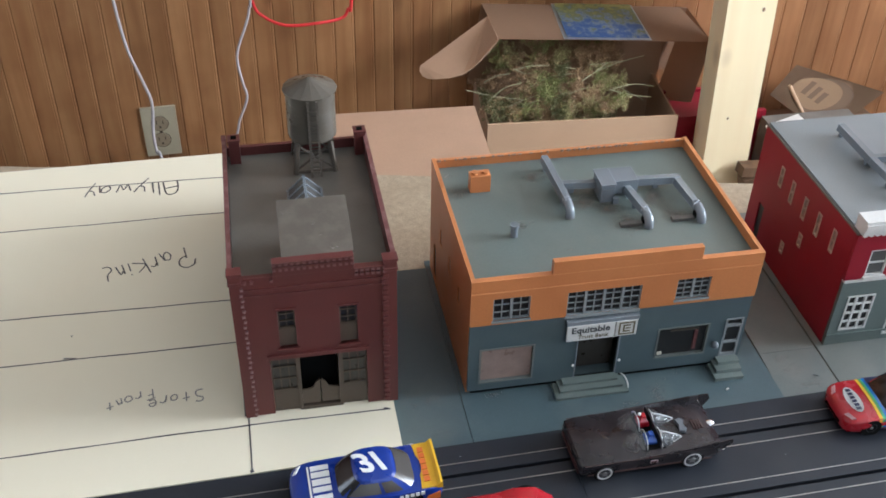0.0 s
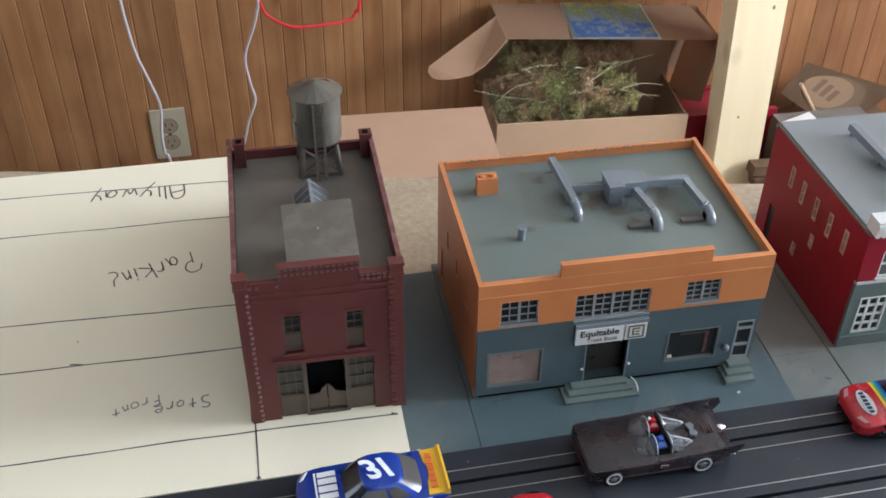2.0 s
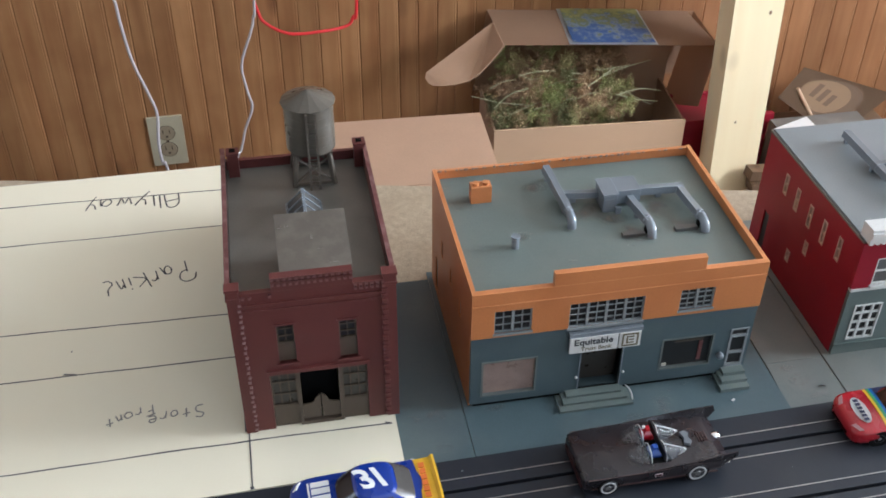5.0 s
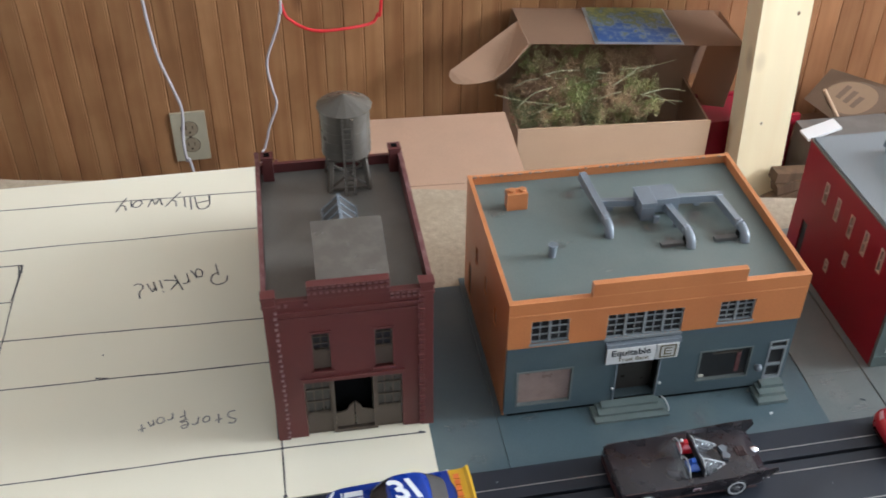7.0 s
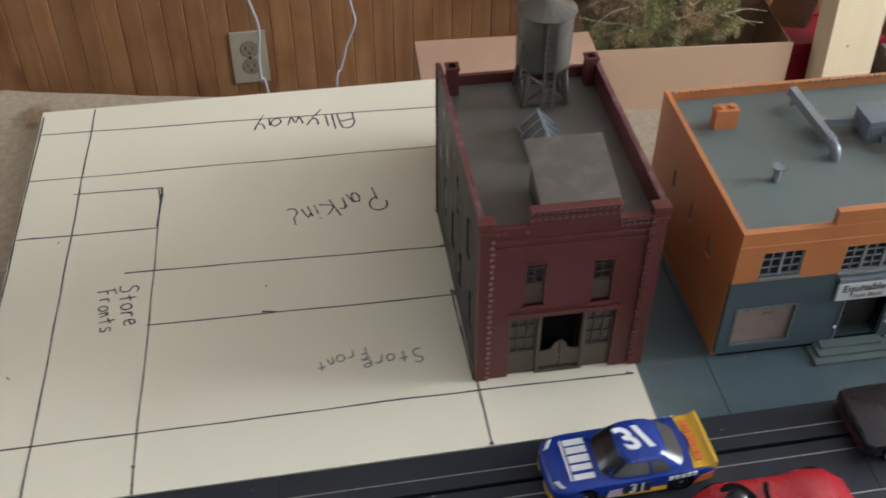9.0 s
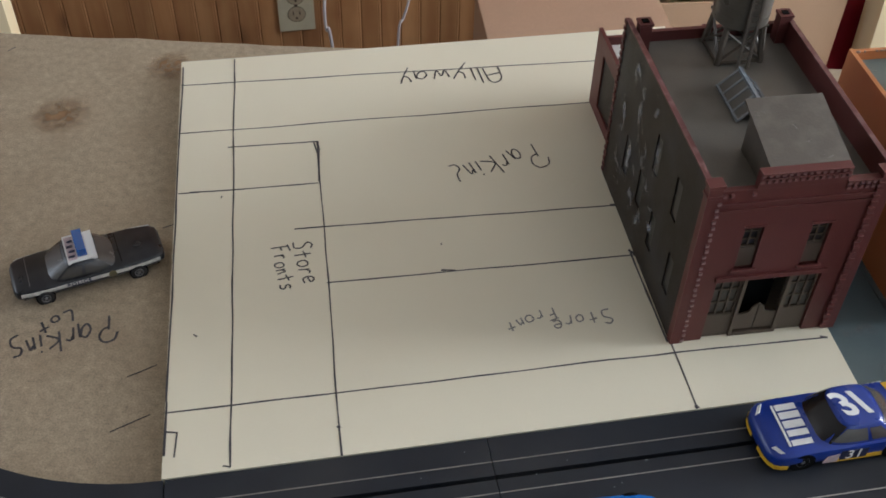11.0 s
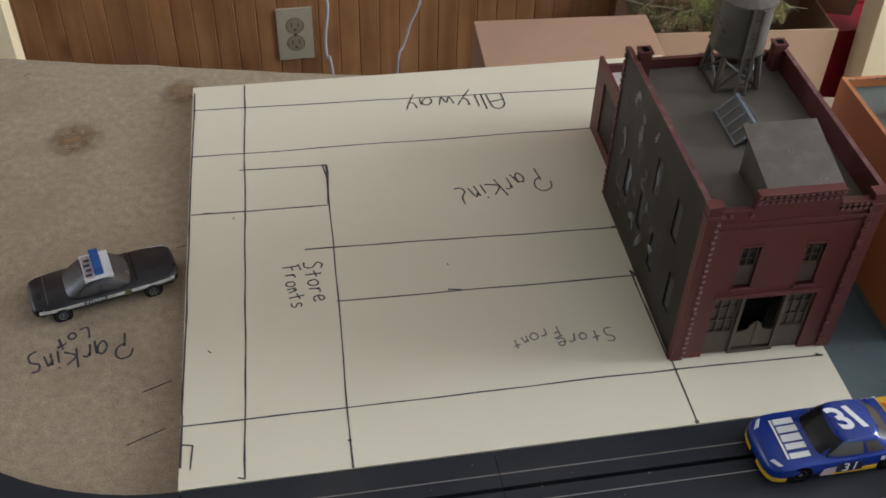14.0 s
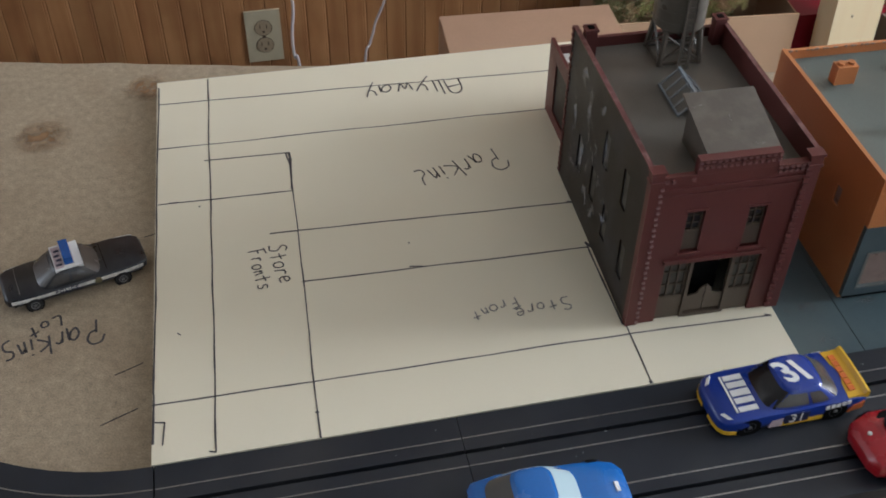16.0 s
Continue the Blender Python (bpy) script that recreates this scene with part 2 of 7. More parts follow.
def panel(bm, u0, u1, v0, v1, holes, w0, w1, axis="y"):
    """A flat wall with openings through it: u runs along it, v up, w through its thickness.
    axis "y": u is x and w is y; axis "x": u is y and w is x."""
    us = sorted({u0, u1, *[h[0] for h in holes], *[h[1] for h in holes]})
    vs = sorted({v0, v1, *[h[2] for h in holes], *[h[3] for h in holes]})

    def solid(i, j):
        if not (0 <= i < len(us) - 1 and 0 <= j < len(vs) - 1):
            return False
        cu, cv = (us[i] + us[i + 1]) / 2, (vs[j] + vs[j + 1]) / 2
        return not any(h[0] < cu < h[1] and h[2] < cv < h[3] for h in holes)

    cache = {}

    def vert(u, v, w):
        k = (round(u, 6), round(v, 6), round(w, 6))
        if k not in cache:
            cache[k] = bm.verts.new((u, w, v) if axis == "y" else (w, u, v))
        return cache[k]

    for i in range(len(us) - 1):
        for j in range(len(vs) - 1):
            if not solid(i, j):
                continue
            a, b, c, d = us[i], us[i + 1], vs[j], vs[j + 1]
            for w in (w0, w1):
                bm.faces.new([vert(a, c, w), vert(b, c, w), vert(b, d, w), vert(a, d, w)])
            if not solid(i - 1, j):
                bm.faces.new([vert(a, c, w0), vert(a, d, w0), vert(a, d, w1), vert(a, c, w1)])
            if not solid(i + 1, j):
                bm.faces.new([vert(b, c, w0), vert(b, d, w0), vert(b, d, w1), vert(b, c, w1)])
            if not solid(i, j - 1):
                bm.faces.new([vert(a, c, w0), vert(b, c, w0), vert(b, c, w1), vert(a, c, w1)])
            if not solid(i, j + 1):
                bm.faces.new([vert(a, d, w0), vert(b, d, w0), vert(b, d, w1), vert(a, d, w1)])


def lettering(name, body, size, m, mat, parent, label="", thin=0.0, shear=0.0, spacing=1.0):
    """Words in the built-in font as a thin mesh under parent."""
    cu = bpy.data.curves.new(name, "FONT")
    cu.body, cu.size, cu.align_x, cu.align_y, cu.extrude, cu.offset, cu.shear = body, size, "CENTER", "CENTER", 0.0001, -thin * size, shear
    cu.resolution_u, cu.space_character = 3, spacing
    tmp = new(name + "_curve", cu)
    me = bpy.data.meshes.new_from_object(tmp.evaluated_get(bpy.context.evaluated_depsgraph_get()))
    bpy.data.objects.remove(tmp)
    bpy.data.curves.remove(cu)
    me.materials.clear()
    me.materials.append(mat)
    ob = new(name, me)
    ob.parent = parent
    ob.matrix_local = m
    return tagged(ob, label)


def tube(bm, points, r, n=8):
    """A round cord through points."""
    pts = [Vector(p) for p in points]
    rings = []
    for i, p in enumerate(pts):
        d = (pts[min(i + 1, len(pts) - 1)] - pts[max(i - 1, 0)]).normalized()
        a = d.cross(Vector((0, 1, 0.01))).normalized()
        b = d.cross(a)
        rings.append([p + a * (r * math.cos(k * 2 * math.pi / n)) + b * (r * math.sin(k * 2 * math.pi / n)) for k in range(n)])
    loft(bm, rings)


def smooth_path(points, steps=8):
    """Catmull-Rom points through the given ones."""
    p = [Vector(q) for q in points]
    p = [p[0] * 2 - p[1], *p, p[-1] * 2 - p[-2]]
    out = []
    for i in range(1, len(p) - 2):
        for k in range(steps):
            t = k / steps
            out.append(0.5 * (2 * p[i] + (p[i + 1] - p[i - 1]) * t + (2 * p[i - 1] - 5 * p[i] + 4 * p[i + 1] - p[i + 2]) * t * t + (3 * p[i] - p[i - 1] - 3 * p[i + 1] + p[i + 2]) * t ** 3))
    out.append(p[-2])
    return out


def plain(name, colour, rough=0.4, metal=0.0, alpha=1.0, transmission=0.0, coat=0.0):
    """A small part's even paint, metal or clear plastic."""
    m = bpy.data.materials.new(name)
    m.use_nodes = True
    b = m.node_tree.nodes["Principled BSDF"]
    b.inputs["Base Color"].default_value = (*colour, 1)
    b.inputs["Roughness"].default_value, b.inputs["Metallic"].default_value = rough, metal
    b.inputs["Transmission Weight"].default_value, b.inputs["Coat Weight"].default_value = transmission, coat
    return m


# brown-grey plastic, darkened further for the shade on the store's left side
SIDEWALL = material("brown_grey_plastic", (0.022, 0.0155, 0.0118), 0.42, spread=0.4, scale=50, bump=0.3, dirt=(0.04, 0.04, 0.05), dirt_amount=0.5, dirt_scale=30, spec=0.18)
FRAME = material("khaki_plastic", (0.082, 0.060, 0.043), 0.5, spread=0.12, scale=80, bump=0.1)
DARKGLASS = plain("dark_glass", (0.014, 0.013, 0.013), 0.3)
DARK = plain("dark_interior", (0.006, 0.006, 0.006), 0.8)
DARK.node_tree.nodes["Principled BSDF"].inputs["Specular IOR Level"].default_value = 0.05
PINKGLASS = material("frosted_pink_pane", (0.27, 0.19, 0.16), 0.3, spread=0.3, scale=120, bump=0.05)
CHROME = plain("chrome", (0.75, 0.75, 0.76), 0.12, 1.0)
TYRE = material("tyre_rubber", (0.012, 0.012, 0.013), 0.7, bump=0.2)
BLUE = material("blue_car_paint", (0.008, 0.034, 0.245), 0.3, spread=0.1, bump=0.02, coat=0.25, spec=0.4)
LIGHTBLUE = material("bright_blue_car_paint", (0.01, 0.13, 0.45), 0.25, spread=0.05, bump=0.02, coat=0.6)
YELLOW = material("yellow_paint", (0.72, 0.42, 0.02), 0.35, spread=0.06, bump=0.02)
ORANGEPAINT = material("orange_paint", (0.66, 0.16, 0.03), 0.35, spread=0.06, bump=0.02)
WHITEPAINT = material("white_paint", (0.75, 0.75, 0.74), 0.35, spread=0.04, bump=0.02)
REDPAINT = material("red_car_paint", (0.34, 0.010, 0.018), 0.27, spread=0.08, bump=0.02, coat=0.35)
GREENPAINT = material("green_paint", (0.03, 0.3, 0.12), 0.35, bump=0.02)
BLACKPAINT = material("black_car_paint", (0.0145, 0.012, 0.0142), 0.28, spread=0.25, scale=90, bump=0.04, dirt=(0.03, 0.023, 0.025), dirt_amount=0.4, dirt_scale=60, spec=0.4, coat=0.25, edge=(0.10, 0.06, 0.06), edge_width=0.0005, edge_amount=0.5)
NAVY = material("navy_paint", (0.015, 0.02, 0.06), 0.3, bump=0.02)
SILVER = material("silver_paint", (0.45, 0.46, 0.48), 0.3, 0.6, bump=0.03)
SMOKED = material("smoked_shop_pane", (0.04, 0.034, 0.028), 0.3, spread=0.3, scale=160, bump=0.02)
SOOT = material("grey_window_tint", (0.07, 0.065, 0.06), 0.25, spread=0.2, bump=0.02)
PALEGLASS = plain("pale_window", (0.42, 0.55, 0.6), 0.12)
DULLGLASS = plain("dull_window", (0.1, 0.1, 0.097), 0.25)
CORD = material("white_cord", (0.42, 0.39, 0.4), 0.45, bump=0.05)
REDCORD = material("red_cord", (0.6, 0.025, 0.03), 0.4, bump=0.05)
IVORY = material("ivory_plastic", (0.6, 0.56, 0.47), 0.35, spread=0.04, bump=0.05)
OLDIVORY = material("yellowed_ivory_plastic", (0.36, 0.32, 0.225), 0.4, spread=0.1, scale=40, bump=0.05)
SOCKET = material("browned_socket_plastic", (0.24, 0.19, 0.125), 0.45, spread=0.15, scale=90, bump=0.05)
CREVICE = material("brown_crevice", (0.05, 0.032, 0.02), 0.8, bump=0.05)
MOSSES = [material("dried_moss_" + n, c, 0.9, spread=0.4, scale=300, bump=0) for n, c in (("green", (0.36, 0.38, 0.15)), ("olive", (0.54, 0.49, 0.24)), ("russet", (0.52, 0.36, 0.21)), ("dark", (0.2, 0.2, 0.09)))]
STALK = material("pale_stalk", (0.46, 0.45, 0.27), 0.7, bump=0.05)

WORNTIP = material("rubbed_brick_plastic", (0.17, 0.085, 0.08), 0.5, spread=0.4, scale=260, bump=0.2, dirt=(0.38, 0.29, 0.28), dirt_amount=0.7, dirt_scale=230)
BRICKEDGE = material("worn_brick_plastic", (0.125, 0.042, 0.04), 0.5, spread=0.25, scale=160, bump=0.2, dirt=(0.30, 0.19, 0.18), dirt_amount=0.5, dirt_scale=160)
HOUSEROOF = material("pale_grey_roof_plastic", (0.165, 0.182, 0.19), 0.45, spread=0.08, scale=25, bump=0.08, dirt=(0.24, 0.25, 0.25), dirt_amount=0.3)
PLATEDARK = material("slate_plate_plastic", (0.064, 0.097, 0.108), 0.38, spread=0.12, scale=20, bump=0.1, dirt=(0.16, 0.185, 0.175), dirt_amount=0.4, dirt_scale=14)
PLATEPALE = material("worn_plate_plastic", (0.121, 0.136, 0.128), 0.45, spread=0.12, scale=20, bump=0.1, dirt=(0.22, 0.215, 0.19), dirt_amount=0.45, dirt_scale=14)
PENCIL = material("soft_pencil", (0.23, 0.22, 0.21), 0.6, spread=0.35, scale=400, bump=0)
SCREEN = plain("clear_screen", (0.6, 0.66, 0.72), 0.04, coat=1.0)
SCREEN.node_tree.nodes["Principled BSDF"].inputs["Alpha"].default_value = 0.05
TINT = plain("dark_windshield", (0.012, 0.011, 0.012), 0.15)
PATROLBLACK = material("worn_black_paint", (0.011, 0.012, 0.016), 0.3, spread=0.25, scale=90, bump=0.04, dirt=(0.05, 0.05, 0.052), dirt_amount=0.5, dirt_scale=70)
WINBAR = material("pale_grey_bar", (0.22, 0.235, 0.24), 0.45, spread=0.1, scale=90, bump=0.05)
TANBAR = material("pale_tan_bar", (0.42, 0.32, 0.26), 0.5, spread=0.1, scale=90, bump=0.05)


def patchy(name, colour, amount, scale, low, high, rough=0.5):
    """A thin uneven film that fades out towards its edge: glue, dust or soaked-in stain."""
    m = material(name, colour, rough, spread=0.3, scale=240, bump=0.2)
    nt = m.node_tree
    b = nt.nodes["Principled BSDF"]
    n, r, f, mul = nt.nodes.new("ShaderNodeTexNoise"), nt.nodes.new("ShaderNodeMapRange"), nt.nodes.new("ShaderNodeMapRange"), nt.nodes.new("ShaderNodeMath")
    n.inputs["Scale"].default_value, n.inputs["Detail"].default_value = scale, 6
    r.inputs["From Min"].default_value, r.inputs["From Max"].default_value = low, high
    tc, off, ln = nt.nodes.new("ShaderNodeTexCoord"), nt.nodes.new("ShaderNodeVectorMath"), nt.nodes.new("ShaderNodeVectorMath")
    off.operation, ln.operation, mul.operation = "MULTIPLY_ADD", "LENGTH", "MULTIPLY"
    off.inputs[1].default_value, off.inputs[2].default_value = (2, 2, 2), (-1, -1, -1)
    f.inputs["From Min"].default_value, f.inputs["From Max"].default_value = 1.0, 0.3
    f.inputs["To Max"].default_value = amount
    nt.links.new(tc.outputs["Generated"], off.inputs[0])
    nt.links.new(off.outputs[0], ln.inputs[0])
    nt.links.new(ln.outputs["Value"], f.inputs["Value"])
    nt.links.new(tc.outputs["Object"], n.inputs["Vector"])
    nt.links.new(n.outputs["Fac"], r.inputs["Value"])
    nt.links.new(r.outputs[0], mul.inputs[0])
    nt.links.new(f.outputs[0], mul.inputs[1])
    nt.links.new(mul.outputs[0], b.inputs["Alpha"])
    return m


GLUE = patchy("dried_glue", (0.30, 0.32, 0.38), 0.8, 130, 0.50, 0.64, 0.22)
CEILING = material("white_ceiling_paint", (0.84, 0.83, 0.8), 0.9, spread=0.03, scale=6)
CARDTOP = material("brown_card_flap", (0.41, 0.26, 0.17), 0.85, spread=0.06, scale=14, fine=500, bump=0.1, dirt=(0.36, 0.23, 0.15), dirt_amount=0.4)
TRESTLE = material("brown_trestle_plastic", (0.075, 0.06, 0.045), 0.5, spread=0.2, scale=80, bump=0.1)
SOILSHADE = patchy("soil_and_shade", (0.155, 0.135, 0.108), 0.75, 90, 0.30, 0.62, 0.6)
DUST = patchy("pale_dust", (0.34, 0.34, 0.32), 0.5, 220, 0.45, 0.7, 0.8)
OLDCARD = material("dull_old_card", (0.15, 0.086, 0.045), 0.85, spread=0.1, scale=14, fine=500, bump=0.1, dirt=(0.17, 0.11, 0.07), dirt_amount=0.5, dirt_scale=9)
TANK = material("weathered_tank_plastic", (0.088, 0.076, 0.06), 0.30, spread=0.25, scale=35, bump=0.15, dirt=(0.17, 0.16, 0.14), dirt_amount=0.4, dirt_scale=40)
GRIME = material("grimy_plastic", (0.088, 0.084, 0.078), 0.5, spread=0.4, scale=200, bump=0.2)
GLUEBROWN = material("browned_glue", (0.27, 0.17, 0.12), 0.35, spread=0.4, scale=300, bump=0.1)
DULLDUCT = material("dull_blue_grey_plastic", (0.12, 0.135, 0.15), 0.45, spread=0.15, scale=90, bump=0.1)
HUB = plain("dull_hub", (0.2, 0.2, 0.2), 0.4, 0.6)
STAINED = wood("stained_offcut_wood", (0.07, 0.038, 0.02), (0.15, 0.085, 0.045), rough=0.6)
SCUFF = patchy("pale_scuff", (0.4, 0.38, 0.35), 0.8, 500, 0.5, 0.62, 0.5)
DARKRIM = plain("dark_rim", (0.05, 0.05, 0.055), 0.4, 0.5)
DULLTRIM = material("dull_brown_trim", (0.075, 0.04, 0.036), 0.5, spread=0.2, scale=200, bump=0.05)
MAROON = material("dark_maroon_paint", (0.045, 0.012, 0.012), 0.4, spread=0.2, bump=0.03)
DEEPBLUE = material("deep_blue_paint", (0.012, 0.06, 0.3), 0.35, bump=0.02)
RIMPALE = plain("polished_rim", (0.6, 0.6, 0.6), 0.3, 0.3)

# ---- room ----
TABLE, FLOORZ, CEIL = -0.010, -1.15, 1.3
WALL = pose(-0.18, 1.49, 0, 0, 0, 1.7)   # x runs along the panelled wall, y into it
HANG = Matrix.Translation((0.002, 0.0, 0.0075))

bm = boxes((-2.6, 2.8, -2.2, 1.9, FLOORZ - 0.05, FLOORZ))
single("floor", bm, FLOOR, "brown floor boards under the table", "floor", kind="structure")
bm = boxes((-2.6, 2.8, -2.2, 1.9, CEIL, CEIL + 0.05))
single("ceiling", bm, CEILING, "plain pale ceiling", "ceiling", kind="structure")
# west and south openings are made up to hold the fill lamps
bm = boxes((-2.6, -2.5, -2.2, 0.22, FLOORZ, CEIL), (-2.6, -2.5, 1.38, 1.9, FLOORZ, CEIL), (-2.6, -2.5, 0.22, 1.38, FLOORZ, 0.2), (-2.6, -2.5, 0.22, 1.38, 1.26, CEIL))
single("wall_west", bm, PLAIN, "plain plaster wall with an opening at its lamp", "wall", kind="structure")
bm = boxes((-2.6, 0.1, -2.2, -2.1, FLOORZ, CEIL), (1.5, 2.8, -2.2, -2.1, FLOORZ, CEIL), (0.1, 1.5, -2.2, -2.1, FLOORZ, 0.4), (0.1, 1.5, -2.2, -2.1, 1.27, CEIL))
single("wall_south", bm, PLAIN, "plain plaster wall with an opening at its lamp", "wall", kind="structure")
bm = boxes((2.6, 2.7, -2.2, -0.65, FLOORZ, CEIL), (2.6, 2.7, 0.55, 1.9, FLOORZ, CEIL), (2.6, 2.7, -0.65, 0.55, FLOORZ, 0.2), (2.6, 2.7, -0.65, 0.55, 1.26, CEIL))
single("wall_east", bm, PLAIN, "plain plaster wall with an opening at its lamp", "wall", kind="structure")
wall_north = single("wall_north", boxes((-2.5, 3.0, 0.012, 0.1, FLOORZ, CEIL)), PINE, "wall behind the varnished pine panelling", "wall", WALL, kind="structure")


# ---- panelled wall ----
def plank_data(w, wood_kind):
    h = w / 2
    bm = bmesh.new()
    prism(bm, [(-h, 0.012), (-h, 0.0017), (-h + 0.0022, 0.0), (h - 0.0062, 0.0), (h - 0.0052, 0.0005), (h - 0.0042, 0.0), (h - 0.0022, 0.0), (h, 0.0017), (h, 0.012)], FLOORZ, CEIL)
    return mesh_of("plank", bm, wood_kind)


# narrow boards, then wider ones past the corner post
x = 0.0032 - 58 * 0.0403
narrow, broad = plank_data(0.0403, PINE), plank_data(0.0525, PALEPINE)
while x < 2.9:
    w = 0.0403 if x < 1.05 else 0.0525
    ob = new("plank", narrow if w < 0.05 else broad)
    ob.parent = wall_north
    ob.matrix_local = Matrix.Translation((x + w / 2, 0.0, 0.0))
    x += w

# outlet
outlet = thing("wall_outlet", "yellowed ivory duplex wall outlet with two sockets in its plate", "outlet", WALL @ pose(-0.0040, 0, -0.681))
bm = boxes((-0.035, 0.035, -0.006, 0.0, -0.057, 0.057))
part("cover_plate", bm, OLDIVORY, outlet, bevel=0.003)
for dz in (0.0195, -0.0195):
    bm = bmesh.new()
    rod(bm, (0, -0.0075, dz), (0, -0.004, dz), 0.0165, n=24)
    socket = part("socket", bm, SOCKET, outlet)
    bm = bmesh.new()
    prism_ring = [(0.0172 * math.cos(a * math.pi / 12), 0.0172 * math.sin(a * math.pi / 12)) for a in range(24)]
    vs = [[bm.verts.new((x * s, -0.0066, dz + z * s)) for x, z in prism_ring] for s in (0.97, 1.04)]
    for i in range(24):
        bm.faces.new((vs[0][i], vs[0][(i + 1) % 24], vs[1][(i + 1) % 24], vs[1][i]))
    part("gap", bm, CREVICE, socket)
    for bounds in ((-0.0075, -0.0055, -0.0078, -0.0072, dz - 0.001, dz + 0.008), (0.0055, 0.0075, -0.0078, -0.0072, dz - 0.001, dz + 0.007), (-0.0022, 0.0022, -0.0078, -0.0072, dz - 0.0105, dz - 0.006)):
        part("slot", boxes(bounds), CREVICE, socket)
bm = bmesh.new()
rod(bm, (0, -0.0072, 0), (0, -0.005, 0), 0.0032, n=12)
part("screw", bm, CREVICE, outlet)

# cords that hang in front of the wall
bm = bmesh.new()
tube(bm, smooth_path([(-0.19, 1.05, 0.30), (-0.172, 1.0, -0.10), (-0.168, 1.0, -0.168), (-0.1665, 1.0, -0.20), (-0.1605, 1.0, -0.257), (-0.146, 1.0, -0.314), (-0.1395, 1.0, -0.349), (-0.145, 1.0, -0.40), (-0.144, 1.0, -0.437), (-0.138, 1.0, -0.455), (-0.12, 1.03, -0.70), (-0.12, 1.1, -1.13)]), 0.0023)
single("hanging_cord", bm, CORD, "white two-core cord hanging down in front of the panelling", "cord", HANG, smooth=True)
bm = bmesh.new()
tube(bm, smooth_path([(0.05, 1.08, 0.25), (0.026, 1.05, -0.17), (0.020, 1.05, -0.226), (0.0135, 1.05, -0.25), (-0.0055, 1.05, -0.302), (-0.002, 1.05, -0.348), (0.0025, 1.05, -0.379), (-0.0125, 1.05, -0.418), (-0.0175, 1.05, -0.437), (-0.0235, 1.05, -0.457), (-0.032, 1.05, -0.49), (-0.03, 1.1, -0.7), (-0.03, 1.15, -1.13)]), 0.0021)
single("hanging_cord", bm, CORD, "white cord hanging slack behind the table", "cord", HANG, smooth=True)
bm = bmesh.new()
tube(bm, smooth_path([(0.0, 1.47, 0.1), (0.015, 1.45, -0.3), (0.0265, 1.45, -0.40), (0.044, 1.45, -0.43), (0.085, 1.44, -0.447), (0.145, 1.44, -0.447), (0.195, 1.45, -0.444), (0.209, 1.45, -0.425), (0.216, 1.45, -0.40), (0.24, 1.47, -0.1), (0.25, 1.48, 0.2)]), 0.0032)
single("red_wire", bm, REDCORD, "red wire looped loosely in front of the panelling", "wire", HANG, smooth=True)

# wooden posts
KNOT = patchy("pine_knot", (0.24, 0.12, 0.06), 0.9, 300, 0.1, 0.4, 0.6)
for x0, x1, y0, y1, turn in ((0.0, 0.100, 0.0, 0.062, (0.891, 1.255, -2.46)), (0.0, 0.098, 0.0, 0.04, (-0.666, 0.95, 0.0))):
    bm = boxes((x0, x1, y0, y1, FLOORZ, CEIL))
    post = single("wooden_post", bm, STUD, "raw pine two-by-four post standing on the floor", "post", pose(turn[0], turn[1], 0, 0, turn[2], 0), group="wooden posts", bevel=0.003)

    if turn[0] > 0:
        for x, z, rx, rz in ((0.0742, -0.384, 0.004, 0.006), (0.038, -0.62, 0.003, 0.004)):
            bm = bmesh.new()
            bm.faces.new([bm.verts.new((x + rx * math.cos(a * math.pi / 8), -0.0006, z + rz * math.sin(a * math.pi / 8))) for a in range(16)])
            part("knot", bm, KNOT, post)

# ---- table ----
A = math.degrees(math.atan(-0.2))
table = thing("layout_table", "unpainted particle board table top with brown stains and pen marks", "table", pose(0.0, 0.2930, TABLE, 0, 0, A))
bm = boxes((-1.3, 1.2, -1.0, 0.0, -0.018, 0))
bmesh.ops.subdivide_edges(bm, edges=[e for e in bm.edges if abs(e.verts[0].co.x - e.verts[1].co.x) > 1 and e.verts[0].co.y > -0.1], cuts=120)
for v in bm.verts:
    if v.co.y > -0.1:
        v.co.y += 0.0016 * noise.noise((v.co.x * 60, 0, 0)) + 0.001 * noise.noise((v.co.x * 190, 3, 0))
part("tabletop", bm, CHIP, table)
for x, y in ((-1.1, -0.95), (1.1, -0.95), (-1.1, -0.06), (1.1, -0.06)):
    part("leg", boxes((x - 0.04, x + 0.04, y - 0.04, y + 0.04, FLOORZ - TABLE, -0.018)), STUD, table)
INV = table.matrix_world.inverted()


def spot(x, y, r, seed):
    """A ragged brown stain soaked into the table top."""
    bm = bmesh.new()
    c = INV @ Vector((x, y, TABLE))
    vs = []
    for i in range(28):
        a = i * 2 * math.pi / 28
        q = r * (1 + 0.35 * noise.noise((2 * math.cos(a) + seed, 2 * math.sin(a), seed)))
        vs.append(bm.verts.new((c.x + q * math.cos(a), c.y + q * math.sin(a), 0.0004)))
    bm.faces.new(vs)
    part("stain", bm, STAINSOFT, table)


STAINSOFT = patchy("soaked_stain", (0.29, 0.175, 0.09), 0.85, 130, 0.25, 0.6, 0.8)
spot(-0.347, 0.2665, 0.021, 1.0)
spot(-0.276, 0.3155, 0.018, 2.0)


